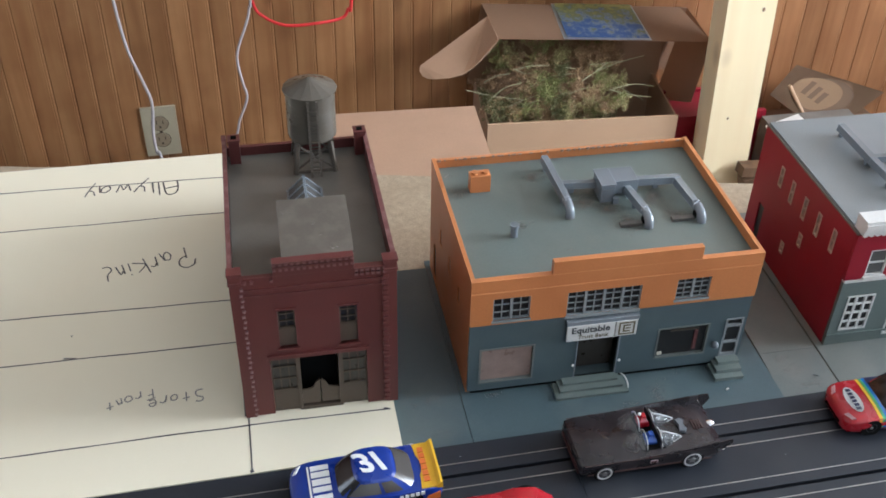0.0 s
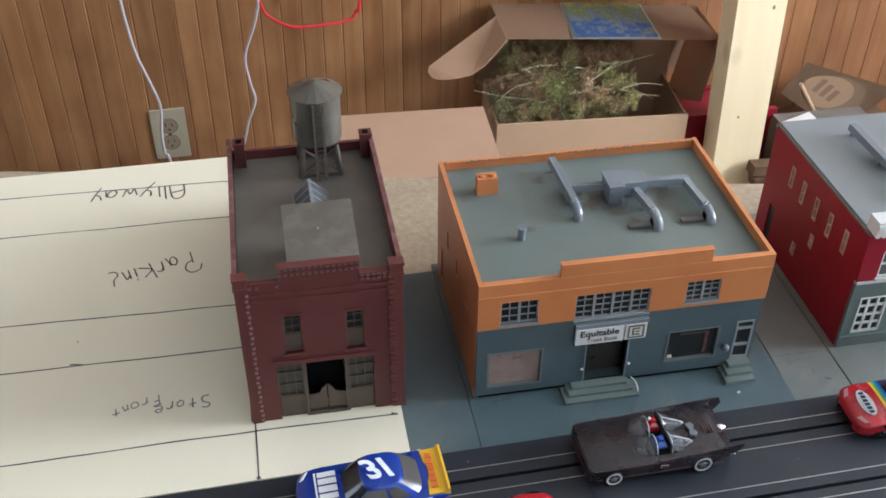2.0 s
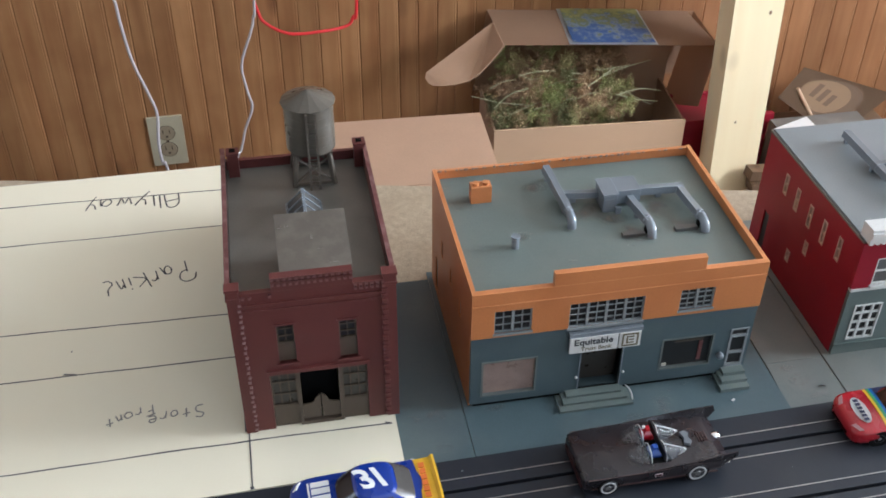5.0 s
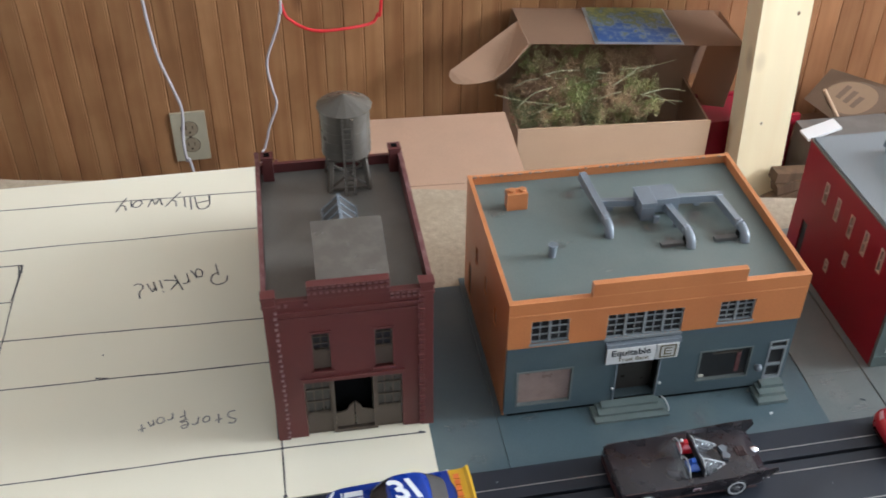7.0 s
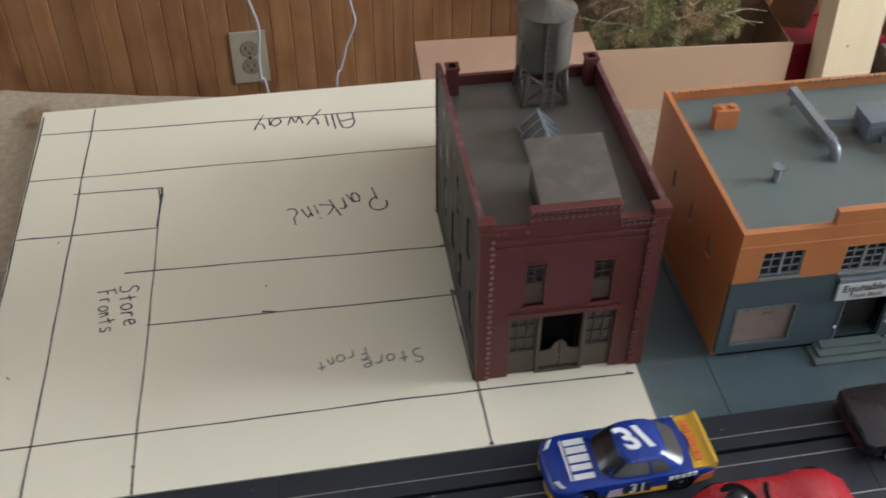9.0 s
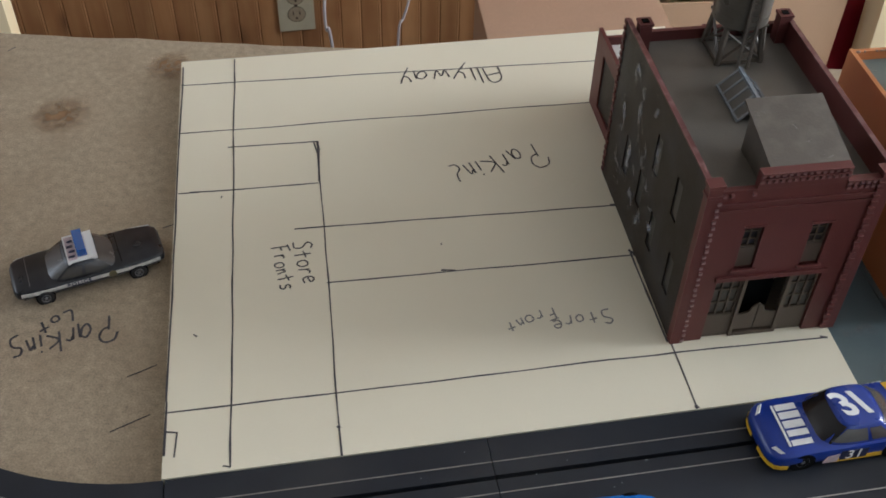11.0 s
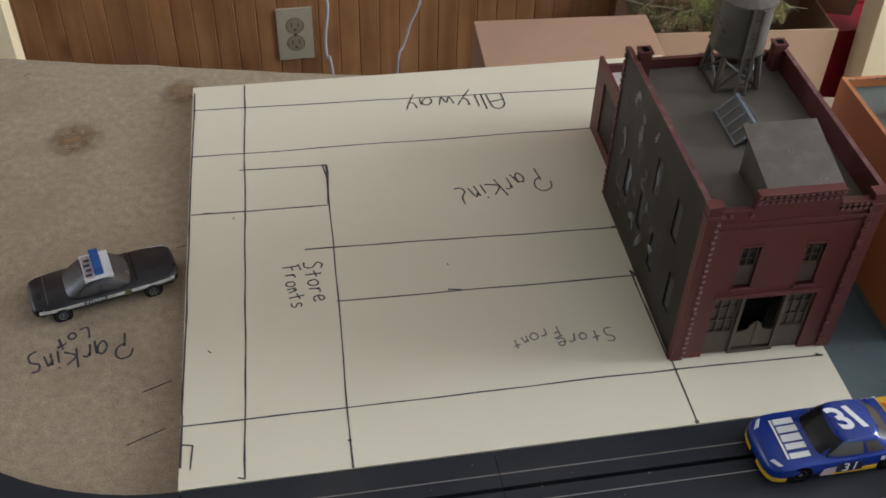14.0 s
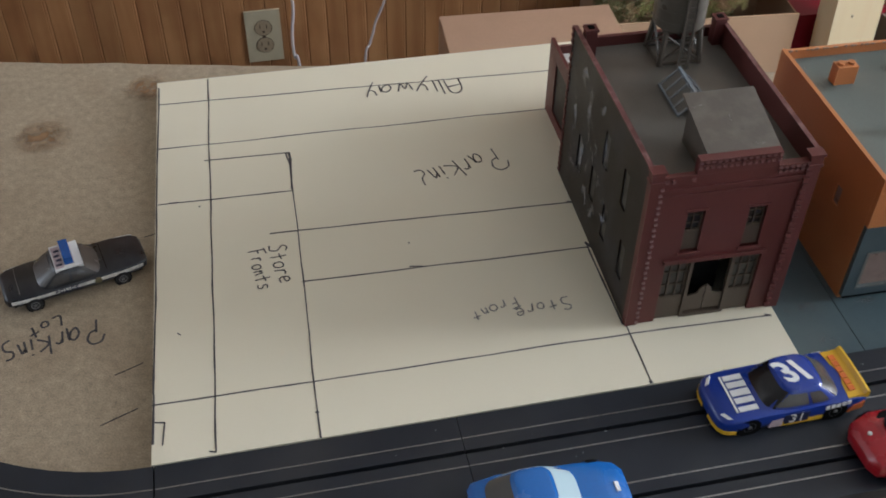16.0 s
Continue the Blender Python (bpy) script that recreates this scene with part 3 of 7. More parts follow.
def stroke(parent, z, a, b, w=0.0008, name="ink_line", wob=0.0006, seed=0.0, mat=None):
    """A ruled or drawn pen stroke of slightly uneven weight, lying on the surface at z."""
    a, b = Vector((*a, 0)), Vector((*b, 0))
    inv = parent.matrix_world.inverted()
    d = (b - a)
    n = max(2, int(d.length / 0.012))
    s = Vector((-d.y, d.x, 0)).normalized()
    bm = bmesh.new()
    rows = []
    for i in range(n + 1):
        p = a + d * (i / n) + s * wob * noise.noise((i * 0.35 + seed, seed * 7.1, 1.5))
        h = w * (0.5 + 0.28 * noise.noise((i * 0.8, seed, 4.0)))
        rows.append([bm.verts.new(inv @ Vector((*(p + s * q)[:2], z + dz))) for q, dz in ((-h, 0.0), (-h * 0.8, 0.00018), (h * 0.8, 0.00018), (h, 0.0))])
    for r0, r1 in zip(rows, rows[1:]):
        for k in range(3):
            bm.faces.new((r0[k], r0[k + 1], r1[k + 1], r1[k]))
    return part(name, bm, mat or INK, parent)


for k, (a, b) in enumerate((((-0.2894, 0.031), (-0.2741, 0.0378)), ((-0.2957, -0.0035), (-0.2761, 0.0047)), ((-0.3025, 0.1165), (-0.285, 0.124)), ((-0.275, 0.1445), (-0.2685, 0.1468)), ((-0.43, 0.345), (-0.424, 0.351)), ((-0.394, 0.349), (-0.389, 0.353)))):
    stroke(table, TABLE + 0.0002, a, b, 0.0006, seed=k * 3.3 + 1)
# handwriting: each letter as pen strokes on a unit height
GLYPH = {}
GLYPH["A"] = [[(0, 0), (0.03, 0.7), (0.25, 1), (0.5, 0.85), (0.56, 0)], [(0, 0.42), (0.56, 0.5)]]
GLYPH["l"] = [[(0, 0), (0.04, 0.95)]]
GLYPH["y"] = [[(0, 0.6), (0.06, 0.24), (0.24, 0.14)], [(0.42, 0.62), (0.24, 0.14), (-0.04, -0.45)]]
GLYPH["w"] = [[(0, 0.55), (0.12, 0.04), (0.28, 0.42), (0.42, 0.04), (0.58, 0.58)]]
GLYPH["a"] = [[(0.36, 0.48), (0.16, 0.55), (0, 0.28), (0.12, 0.04), (0.32, 0.2), (0.38, 0.52), (0.46, 0.0)]]
GLYPH["P"] = [[(0.05, -0.05), (0.16, 0.55)], [(-0.16, 0.72), (0.02, 1), (0.4, 1.04), (0.58, 0.8), (0.42, 0.5), (0.12, 0.42)]]
GLYPH["r"] = [[(0, 0), (0.05, 0.55)], [(0.04, 0.36), (0.18, 0.55), (0.34, 0.48)]]
GLYPH["k"] = [[(0, -0.02), (0.05, 0.85)], [(0.48, 0.62), (0.05, 0.32), (0.5, 0.02)]]
GLYPH["i"] = [[(0, 0), (0.04, 0.45)], [(0.06, 0.62), (0.08, 0.68)]]
GLYPH["n"] = [[(0, 0), (0.04, 0.52), (0.08, 0.36), (0.22, 0.5), (0.28, 0.02)]]
GLYPH["g"] = [[(0.36, 0.55), (0.08, 0.52), (0.02, 0.28), (0.3, 0.14), (0.32, -0.16), (0.02, -0.28)]]
GLYPH["c"] = [[(0.42, 0.62), (0.3, 0.3), (0.04, 0.1), (0.1, -0.12), (0.34, -0.16)]]
GLYPH["S"] = [[(0.52, 0.9), (0.24, 1), (0.08, 0.74), (0.42, 0.46), (0.36, 0.08), (0.0, 0.06)]]
GLYPH["t"] = [[(0.18, 0), (0.22, 0.78)], [(0, 0.46), (0.42, 0.52)]]
GLYPH["o"] = [[(0.2, 0.52), (0.02, 0.4), (0.04, 0.1), (0.22, 0.03), (0.38, 0.22), (0.34, 0.46), (0.2, 0.52)]]
GLYPH["e"] = [[(0.03, 0.28), (0.36, 0.34), (0.3, 0.54), (0.1, 0.5), (0.02, 0.24), (0.14, 0.04), (0.4, 0.08)]]
GLYPH["F"] = [[(0, 0), (0.06, 0.95)], [(-0.06, 0.92), (0.46, 1)], [(0.04, 0.5), (0.34, 0.56)]]
GLYPH["s"] = [[(0.34, 0.52), (0.1, 0.55), (0.06, 0.36), (0.3, 0.22), (0.22, 0.02), (0.0, 0.04)]]
GLYPH["L"] = [[(0.1, 0.9), (0, 0.04), (0.4, 0.0)]]


def handwriting(parent, words, start, end, tall, z, mat, pen, seed):
    """Words written along a slightly uneven base line, one part a letter."""
    rnd = random.Random(seed)
    a, b = Vector((*start, z)), Vector((*end, z))
    ux = (b - a).normalized()
    uy = Vector((-ux.y, ux.x, 0))
    widths = [max(p[0] for st in GLYPH[ch] for p in st) + 0.2 for ch in words]
    fit = (b - a).length / (sum(widths) * tall)
    inv = parent.matrix_world.inverted()
    pos = 0.0
    for ch, w in zip(words, widths):
        big = tall * rnd.uniform(0.88, 1.1)
        lift, turn = tall * rnd.uniform(-0.08, 0.08), rnd.uniform(-0.14, 0.14)
        bm = bmesh.new()
        for k, st in enumerate(GLYPH[ch]):
            pts = [Vector((p[0], p[1], 0)) for p in st]
            pts = smooth_path(pts, 5) if len(pts) > 2 else [pts[0].lerp(pts[1], i / 4) for i in range(5)]
            line = []
            for p in pts:
                x, y = p.x * fit * big + pos, p.y * big + lift
                line.append(a + ux * (x - turn * p.y * big) + uy * (y + turn * p.x * big))
            rows = []
            for i, p in enumerate(line):
                d = line[min(i + 1, len(line) - 1)] - line[max(i - 1, 0)]
                sd = Vector((-d.y, d.x, 0)).normalized() * pen * (0.5 + 0.2 * noise.noise((i * 0.6, seed, k)))
                rows.append([bm.verts.new(inv @ (p + q)) for q in (-sd, -sd * 0.7 + Vector((0, 0, 0.00016)), sd * 0.7 + Vector((0, 0, 0.00016)), sd)])
            for r0, r1 in zip(rows, rows[1:]):
                for q in range(3):
                    bm.faces.new((r0[q], r0[q + 1], r1[q + 1], r1[q]))
        part("letter", bm, mat, parent)
        pos += w * tall * fit


handwriting(table, "Parking", (-0.301, 0.0758), (-0.3561, 0.0626), 0.0185, TABLE + 0.0002, INK, 0.0013, 3)
handwriting(table, "Lot", (-0.3229, 0.083), (-0.3433, 0.0749), 0.0105, TABLE + 0.0002, INK, 0.0013, 4)

# ---- planning board ----
board = thing("planning_board", "cream foam board ruled in pencil with street plan notes", "board", Matrix.Identity(4))
bm = boxes((-0.2668, 0.0892, -0.0395, 0.3050, TABLE, 0))
for v in bm.verts:
    if v.co.y < 0:
        v.co.y = -0.0420 + 0.0192 * (v.co.x + 0.2755)
    elif v.co.x > 0:
        v.co.y += 0.003
part("sheet", bm, BOARD, board, bevel=0.0006)
LINES = (
    ((-0.2297, 0.3034), (-0.2342, -0.0395)), ((-0.2664, 0.2767), (0.029, 0.2707)), ((-0.2664, 0.2228), (0.012, 0.2230)), ((-0.2346, 0.2048), (-0.1773, 0.2039)),
    ((-0.2648, 0.1632), (-0.179, 0.1629)), ((-0.1773, 0.2039), (-0.1808, -0.0405)), ((-0.1959, 0.1232), (0.0018, 0.1185)), ((-0.1799, 0.0764), (0.0006, 0.0752)),
    ((-0.2669, -0.0031), (0.0, 0.0010)), ((0.0, 0.0010), (0.0863, 0.0)), ((0.0, 0.0816), (0.0010, -0.0365)))
for k, (a, b) in enumerate(LINES):
    stroke(board, 0.0, a, b, 0.00090 if k not in (1, 2) else 0.00082, seed=k * 1.7)
for k, (a, b, w) in enumerate((((-0.1773, 0.2035), (-0.1768, 0.194), 0.0018), ((-0.1768, 0.194), (-0.1788, 0.164), 0.0011), ((-0.2342, -0.0395), (-0.238, -0.0383), 0.0009), ((-0.2661, -0.0146), (-0.2602, -0.0158), 0.0009), ((-0.2602, -0.0158), (-0.2614, -0.0304), 0.0009),
                               ((-0.266, 0.004), (-0.2662, -0.0291), 0.0012), ((-0.0035, 0.1195), (0.0018, 0.1185), 0.0018), ((-0.003, 0.0795), (0.0004, 0.0745), 0.0018), ((0.0825, 0.0012), (0.0863, 0.0), 0.002), ((0.0004, -0.0345), (0.0010, -0.0365), 0.002),
                               ((-0.1815, -0.0225), (-0.1803, -0.024), 0.002), ((-0.1145, 0.0778), (-0.1065, 0.0765), 0.0012), ((-0.258, 0.1637), (-0.2515, 0.1633), 0.0013), ((-0.239, 0.1572), (-0.2382, 0.1568), 0.0014), ((-0.1117, 0.099), (-0.1109, 0.0988), 0.0013), ((-0.2535, 0.0475), (-0.2515, 0.0455), 0.0007), ((-0.1797, 0.2036), (-0.1772, 0.187), 0.0009))):
    stroke(board, 0.0001, a, b, w, seed=k * 2.3 + 40, wob=0.0002)
handwriting(board, "Allyway", (-0.0453, 0.2728), (-0.121, 0.2716), 0.0175, 0.0001, INK, 0.0011, 5)
handwriting(board, "Parkinc", (-0.0389, 0.1835), (-0.099, 0.1635), 0.0200, 0.0001, INK, 0.0010, 6)
handwriting(board, "Store", (-0.0270, 0.036), (-0.0620, 0.0317), 0.0110, 0.0001, PENCIL, 0.0009, 7)
handwriting(board, "Front", (-0.0580, 0.0415), (-0.0880, 0.0322), 0.0090, 0.0001, PENCIL, 0.0009, 8)
handwriting(board, "Store", (-0.1977, 0.1113), (-0.1929, 0.0752), 0.0115, 0.0001, INK, 0.0009, 9)
handwriting(board, "Fronts", (-0.2102, 0.108), (-0.2055, 0.0723), 0.0105, 0.0001, INK, 0.0009, 10)

stroke(board, 0.0001, (-0.0026, 0.0800), (-0.0014, 0.0080), 0.0011, seed=81)
stroke(board, 0.0001, (-0.2652, 0.2980), (-0.2660, 0.0040), 0.0010, seed=77)

# ---- slot car track ----
TRK = pose(-0.2755, -0.0425, TABLE, 0, 0, 1.1)
TOP = 0.0094
LANES = ((-0.0141, -0.0230, -0.0316), (-0.0576, -0.0657, -0.0732))


def track_section(x0, x1):
    """A straight two-lane section with slots and pairs of rails."""
    t = thing("track_section", "black plastic two-lane slot car track section with steel rails", "track", TRK, group="slot car track")
    g = 0.00016
    cuts = [0.0, LANES[0][1] + 0.0012, LANES[0][1] - 0.0012, LANES[1][1] + 0.0012, LANES[1][1] - 0.0012, -0.0865]
    for a, b in zip(cuts[0::2], cuts[1::2]):
        part("lane_strip", boxes((x0 + g, x1 - g, b, a, 0.0024, TOP)), TRACK, t, bevel=0.0003)
    part("track_base", boxes((x0 + g, x1 - g, -0.0863, -0.0002, 0.0, 0.0024)), TRACK, t)
    for lane in LANES:
        for y in (lane[0], lane[2]):
            part("rail", boxes((x0 + g, x1 - g, y - 0.0003, y + 0.0003, TOP - 0.002, TOP + 0.0002)), RAIL, t)
    rnd = random.Random(int(x0 * 1000))
    for k in range(7):
        x, y, r = rnd.uniform(x0 + 0.01, x1 - 0.01), rnd.uniform(-0.083, -0.004), rnd.uniform(0.0002, 0.00045)
        bm = bmesh.new()
        bmesh.ops.create_icosphere(bm, subdivisions=1, radius=r, matrix=Matrix.Translation((x, y, TOP + r * 0.3)) @ Matrix.Diagonal((rnd.uniform(0.8, 2.2), 1, 0.5, 1)))
        part("dust_speck", bm, WINBAR, t)
    return t


for a, b in ((0.0100, 0.1665), (0.1665, 0.4615), (0.4615, 0.7565), (0.7565, 1.05)):
    track_section(a, b)


def arc(bm, r0, r1, z0, z1, n=20, a0=180.0, a1=270.0):
    """A quarter ring between two radii."""
    rows = []
    for i in range(n + 1):
        a = radians(a0 + (a1 - a0) * i / n)
        c, s = math.cos(a), math.sin(a)
        rows.append([(r0 * c, r0 * s, z0), (r1 * c, r1 * s, z0), (r1 * c, r1 * s, z1), (r0 * c, r0 * s, z1)])
    loft(bm, rows)


curve = thing("track_curve", "black plastic two-lane slot car track curve with steel rails", "track", TRK @ pose(0.0094, 0.165, 0), group="slot car track")
edges = [0.0, LANES[0][1] + 0.0012, LANES[0][1] - 0.0012, LANES[1][1] + 0.0012, LANES[1][1] - 0.0012, -0.0865]
for a, b in zip(edges[0::2], edges[1::2]):
    bm = bmesh.new()
    arc(bm, 0.165 - a, 0.165 - b, 0.0024, TOP)
    part("lane_strip", bm, TRACK, curve)
bm = bmesh.new()
arc(bm, 0.1652, 0.2513, 0.0, 0.0024)
part("track_base", bm, TRACK, curve)
for lane in LANES:
    for y in (lane[0], lane[2]):
        bm = bmesh.new()
        arc(bm, 0.165 - y - 0.0003, 0.165 - y + 0.0003, TOP - 0.002, TOP + 0.0003)
        part("rail", bm, RAIL, curve)

# ---- brick store ----
PLATE = -0.0085


def sash(parent, name, x0, x1, z0, z1, y, cols, rows, frame_mat, glass_mat, bar=0.0006, depth=0.0012, edge=0.0010):
    """A window with its frame, glazing bars and pane, facing -y."""
    w = thing(name, "", "")
    w.parent = parent
    bm = bmesh.new()
    panel(bm, x0, x1, z0, z1, [(x0 + edge, x1 - edge, z0 + edge, z1 - edge)], y, y + depth)
    part("window_frame", bm, frame_mat, w)
    for i in range(1, cols):
        x = x0 + (x1 - x0) * i / cols
        part("glazing_bar", boxes((x - bar / 2, x + bar / 2, y + 0.0002, y + depth - 0.0001, z0 + edge, z1 - edge)), frame_mat, w)
    for j in range(1, rows):
        z = z0 + (z1 - z0) * j / rows
        part("glazing_bar", boxes((x0 + edge, x1 - edge, y + 0.0003, y + depth - 0.0002, z - bar / 2, z + bar / 2)), frame_mat, w)
    part("pane", boxes((x0 + edge * 0.5, x1 - edge * 0.5, y + depth, y + depth + 0.0005, z0 + edge * 0.5, z1 - edge * 0.5)), glass_mat, w)
    return w


store = thing("brick_store", "oxblood red plastic model store with flat grey roof and saloon doors", "model building", pose(0, 0, 0.0002))
X0, X1, Y0, Y1, DECK = -0.0008, 0.0922, 0.0066, 0.1500, 0.0980
# front
bm = bmesh.new()
panel(bm, X0 + 0.004, X1 - 0.004, 0.0, 0.1075, [(0.0236, 0.0336, 0.0535, 0.0825), (0.0588, 0.0690, 0.0520, 0.0812), (0.0168, 0.0738, -0.001, 0.0455)], Y0 + 0.0012, Y0 + 0.0042)
part("front_wall", bm, BRICK, store, bevel=0.0003)
bm = boxes((0.0235, 0.0682, Y0 + 0.0008, Y0 + 0.0046, 0.1075, 0.1168))
part("pediment", bm, BRICK, store, bevel=0.0004)
for x0, x1 in ((X0, X0 + 0.0068), (X1 - 0.0072, X1)):
    bm = boxes((x0, x1, Y0, Y0 + 0.0050, 0.0, 0.1045), (x0 - 0.0006, x1 + 0.0006, Y0 - 0.0008, Y0 + 0.0056, 0.1045, 0.1062), (x0, x1, Y0 - 0.0004, Y0 + 0.0050, 0.1062, 0.1110), (x0 - 0.0007, x1 + 0.0007, Y0 - 0.0010, Y0 + 0.0058, 0.1110, 0.1128))
    part("pilaster", bm, BRICK, store, bevel=0.0003)
quoin = mesh_of("quoin", boxes((-0.0016, 0.0016, -0.0010, 0.0004, -0.0011, 0.0011)), BRICK, bevel=0.0003)
worn_quoin = mesh_of("quoin", boxes((-0.0009, 0.0009, -0.0007, 0.0004, -0.0008, 0.0008)), WORNTIP, bevel=0.0003)
for j in range(26):
    z = 0.0030 + j * 0.00392
    for x, data in ((X0 + 0.0063, worn_quoin), (X1 - 0.0068, quoin)):
        ob = new("quoin", data)
        ob.parent = store
        ob.matrix_local = Matrix.Translation((x + (0.0003 if j % 2 else -0.0002), Y0 - 0.0001, z))
bm = boxes((X0 + 0.0068, X1 - 0.0072, Y0 - 0.0001, Y0 + 0.0012, 0.0985, 0.1000), (X0 + 0.0068, X1 - 0.0072, Y0 + 0.0005, Y0 + 0.0012, 0.0940, 0.0952))
part("cornice_band", bm, BRICK, store, bevel=0.0003)
dentil = mesh_of("dentil", boxes((-0.00085, 0.00085, -0.0008, 0.0006, -0.0009, 0.0009)), BRICKEDGE, bevel=0.0002)
for x0, x1, z in ((0.0245, 0.0675, 0.1158), (0.0245, 0.0675, 0.1122), (0.0695, 0.0850, 0.1068), (0.0695, 0.0850, 0.1040), (0.0080, 0.0225, 0.1050)):
    n = int((x1 - x0) / 0.0031)
    for i in range(n + 1):
        if z == 0.1050 and i in (2, 3):
            continue
        ob = new("dentil", dentil)
        ob.parent = store
        ob.matrix_local = Matrix.Translation((x0 + (x1 - x0) * i / n, Y0 + 0.0006, z))
bm = boxes((0.0236, 0.0682, Y0 - 0.0004, Y0 + 0.0008, 0.1136, 0.1144), (0.0236, 0.0682, Y0 - 0.0006, Y0 + 0.0046, 0.1168, 0.1176), (0.0682, 0.0855, Y0 - 0.0004, Y0 + 0.0040, 0.1078, 0.1086))
part("moulding", bm, BRICK, store, bevel=0.0002)
for x0, x1, z0, z1 in ((0.0236, 0.0336, 0.0535, 0.0825), (0.0588, 0.0690, 0.0520, 0.0812)):
    zm = z0 + (z1 - z0) * 0.45
    w = sash(store, "window", x0, x1, zm, z1, Y0 + 0.0034, 2, 3, FRAME, DARKGLASS, 0.0007)
    part("lower_sash", boxes((x0, x1, Y0 + 0.0031, Y0 + 0.0041, z0, zm)), FRAME, w, bevel=0.0003)
    part("sill", boxes((x0 - 0.0014, x1 + 0.0014, Y0 - 0.0004, Y0 + 0.0024, z0 - 0.0014, z0)), BRICK, w, bevel=0.0003)
    part("lintel", boxes((x0 - 0.001, x1 + 0.001, Y0 + 0.0002, Y0 + 0.0014, z1, z1 + 0.0012)), BRICK, w, bevel=0.0002)
part("storefront_lintel", boxes((0.0155, 0.0752, Y0 - 0.0002, Y0 + 0.0016, 0.0455, 0.0482)), BRICK, store, bevel=0.0004)
front = thing("storefront", "", "")
front.parent = store
for x0, x1 in ((0.0170, 0.0322), (0.0586, 0.0736)):
    part("kick_panel", boxes((x0, x1, Y0 + 0.0030, Y0 + 0.0041, 0.0, 0.0165)), FRAME, front, bevel=0.0003)
    sash(store, "shop_window", x0, x1, 0.0165, 0.0455, Y0 + 0.0032, 3, 3, FRAME, SMOKED, 0.0009)
for x0, x1 in ((0.0322, 0.0341), (0.0566, 0.0586)):
    part("door_post", boxes((x0, x1, Y0 + 0.0014, Y0 + 0.0040, 0.0, 0.0455)), FRAME, front, bevel=0.0003)
part("threshold", boxes((0.0341, 0.0566, Y0 + 0.0014, Y0 + 0.0060, 0.0, 0.0022)), FRAME, front)
part("doorway_back", boxes((0.0341, 0.0566, Y0 + 0.0140, Y0 + 0.0150, 0.0, 0.0455)), DARK, front)
for s in (-1, 1):
    bm = bmesh.new()
    pts = [(0.0003, 0.0040)] + [(0.0108 * i / 8 + 0.0003, 0.0195 - 0.0036 * math.sin(math.pi * 0.55 * i / 8) + (0.004 * (1 - i / 8) if i < 3 else 0.0)) for i in range(9)] + [(0.0111, 0.0040)]
    pts = [(0.0111 - u if s < 0 else u, v) for u, v in pts]
    base = 0.0342 if s < 0 else 0.0454
    lo = [bm.verts.new((base + u, Y0 + 0.0024, v)) for u, v in pts]
    hi = [bm.verts.new((base + u, Y0 + 0.0034, v)) for u, v in pts]
    bm.faces.new(lo), bm.faces.new(hi[::-1])
    for i in range(len(pts)):
        bm.faces.new((lo[i], hi[i], hi[(i + 1) % len(pts)], lo[(i + 1) % len(pts)]))
    part("saloon_door", bm, FRAME, front)
# sides, back, roof
holes = [(yc - 0.0042, yc + 0.0042, z0, z1) for yc, z0, z1 in ((0.0385, 0.0630, 0.0880), (0.0290, 0.0190, 0.0440), (0.0720, 0.0650, 0.0890), (0.1150, 0.0300, 0.0550), (0.0870, 0.0290, 0.0520), (0.0610, 0.0200, 0.0440))]
# left wall carries part of its shade in the colour; right wall is plain brick
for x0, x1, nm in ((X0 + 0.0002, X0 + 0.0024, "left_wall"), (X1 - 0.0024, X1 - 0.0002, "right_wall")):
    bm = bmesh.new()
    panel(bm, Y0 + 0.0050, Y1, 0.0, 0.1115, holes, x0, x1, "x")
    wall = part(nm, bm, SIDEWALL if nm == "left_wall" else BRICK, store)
    for h in holes:
        part("window_recess", boxes(((x0 + x1) / 2 - 0.0003, (x0 + x1) / 2 + 0.0003, h[0], h[1], h[2], h[3])), DARKGLASS, wall)
    if nm == "left_wall":
        for y, z, ry, rz, k in ((0.0834, 0.1000, 0.006, 0.010, 1), (0.0892, 0.0619, 0.005, 0.012, 2), (0.0649, 0.0358, 0.007, 0.013, 3), (0.0948, 0.0243, 0.010, 0.012, 5), (0.1247, 0.0277, 0.009, 0.016, 7), (0.0760, 0.0480, 0.006, 0.009, 8), (0.1050, 0.0850, 0.006, 0.014, 9), (0.0990, 0.0600, 0.005, 0.020, 10), (0.1100, 0.0440, 0.006, 0.018, 11), (0.0700, 0.0800, 0.004, 0.018, 12), (0.1300, 0.0620, 0.005, 0.016, 13), (0.0800, 0.0200, 0.006, 0.014, 14), (0.1180, 0.0980, 0.008, 0.008, 15)):
            bm = bmesh.new()
            bm.faces.new([bm.verts.new((x0 - 0.0004 - 0.00003 * k, y + ry * math.cos(a * math.pi / 8) * (1 + 0.3 * noise.noise((a, k, 0))), z + rz * math.sin(a * math.pi / 8) * (1 + 0.3 * noise.noise((a, k, 5))))) for a in range(16)])
            part("glue_smear", bm, GLUE, wall)
    part("coping", boxes((x0 - 0.0003, x1 + 0.0003, Y0 + 0.0050, Y1, 0.1115, 0.1124)), BRICKEDGE, wall, bevel=0.0002)
bm = boxes((X0 + 0.0024, X1 - 0.0024, Y1 - 0.0028, Y1, 0.0, 0.1045))
part("back_wall", bm, BRICK, store)
bm = bmesh.new()
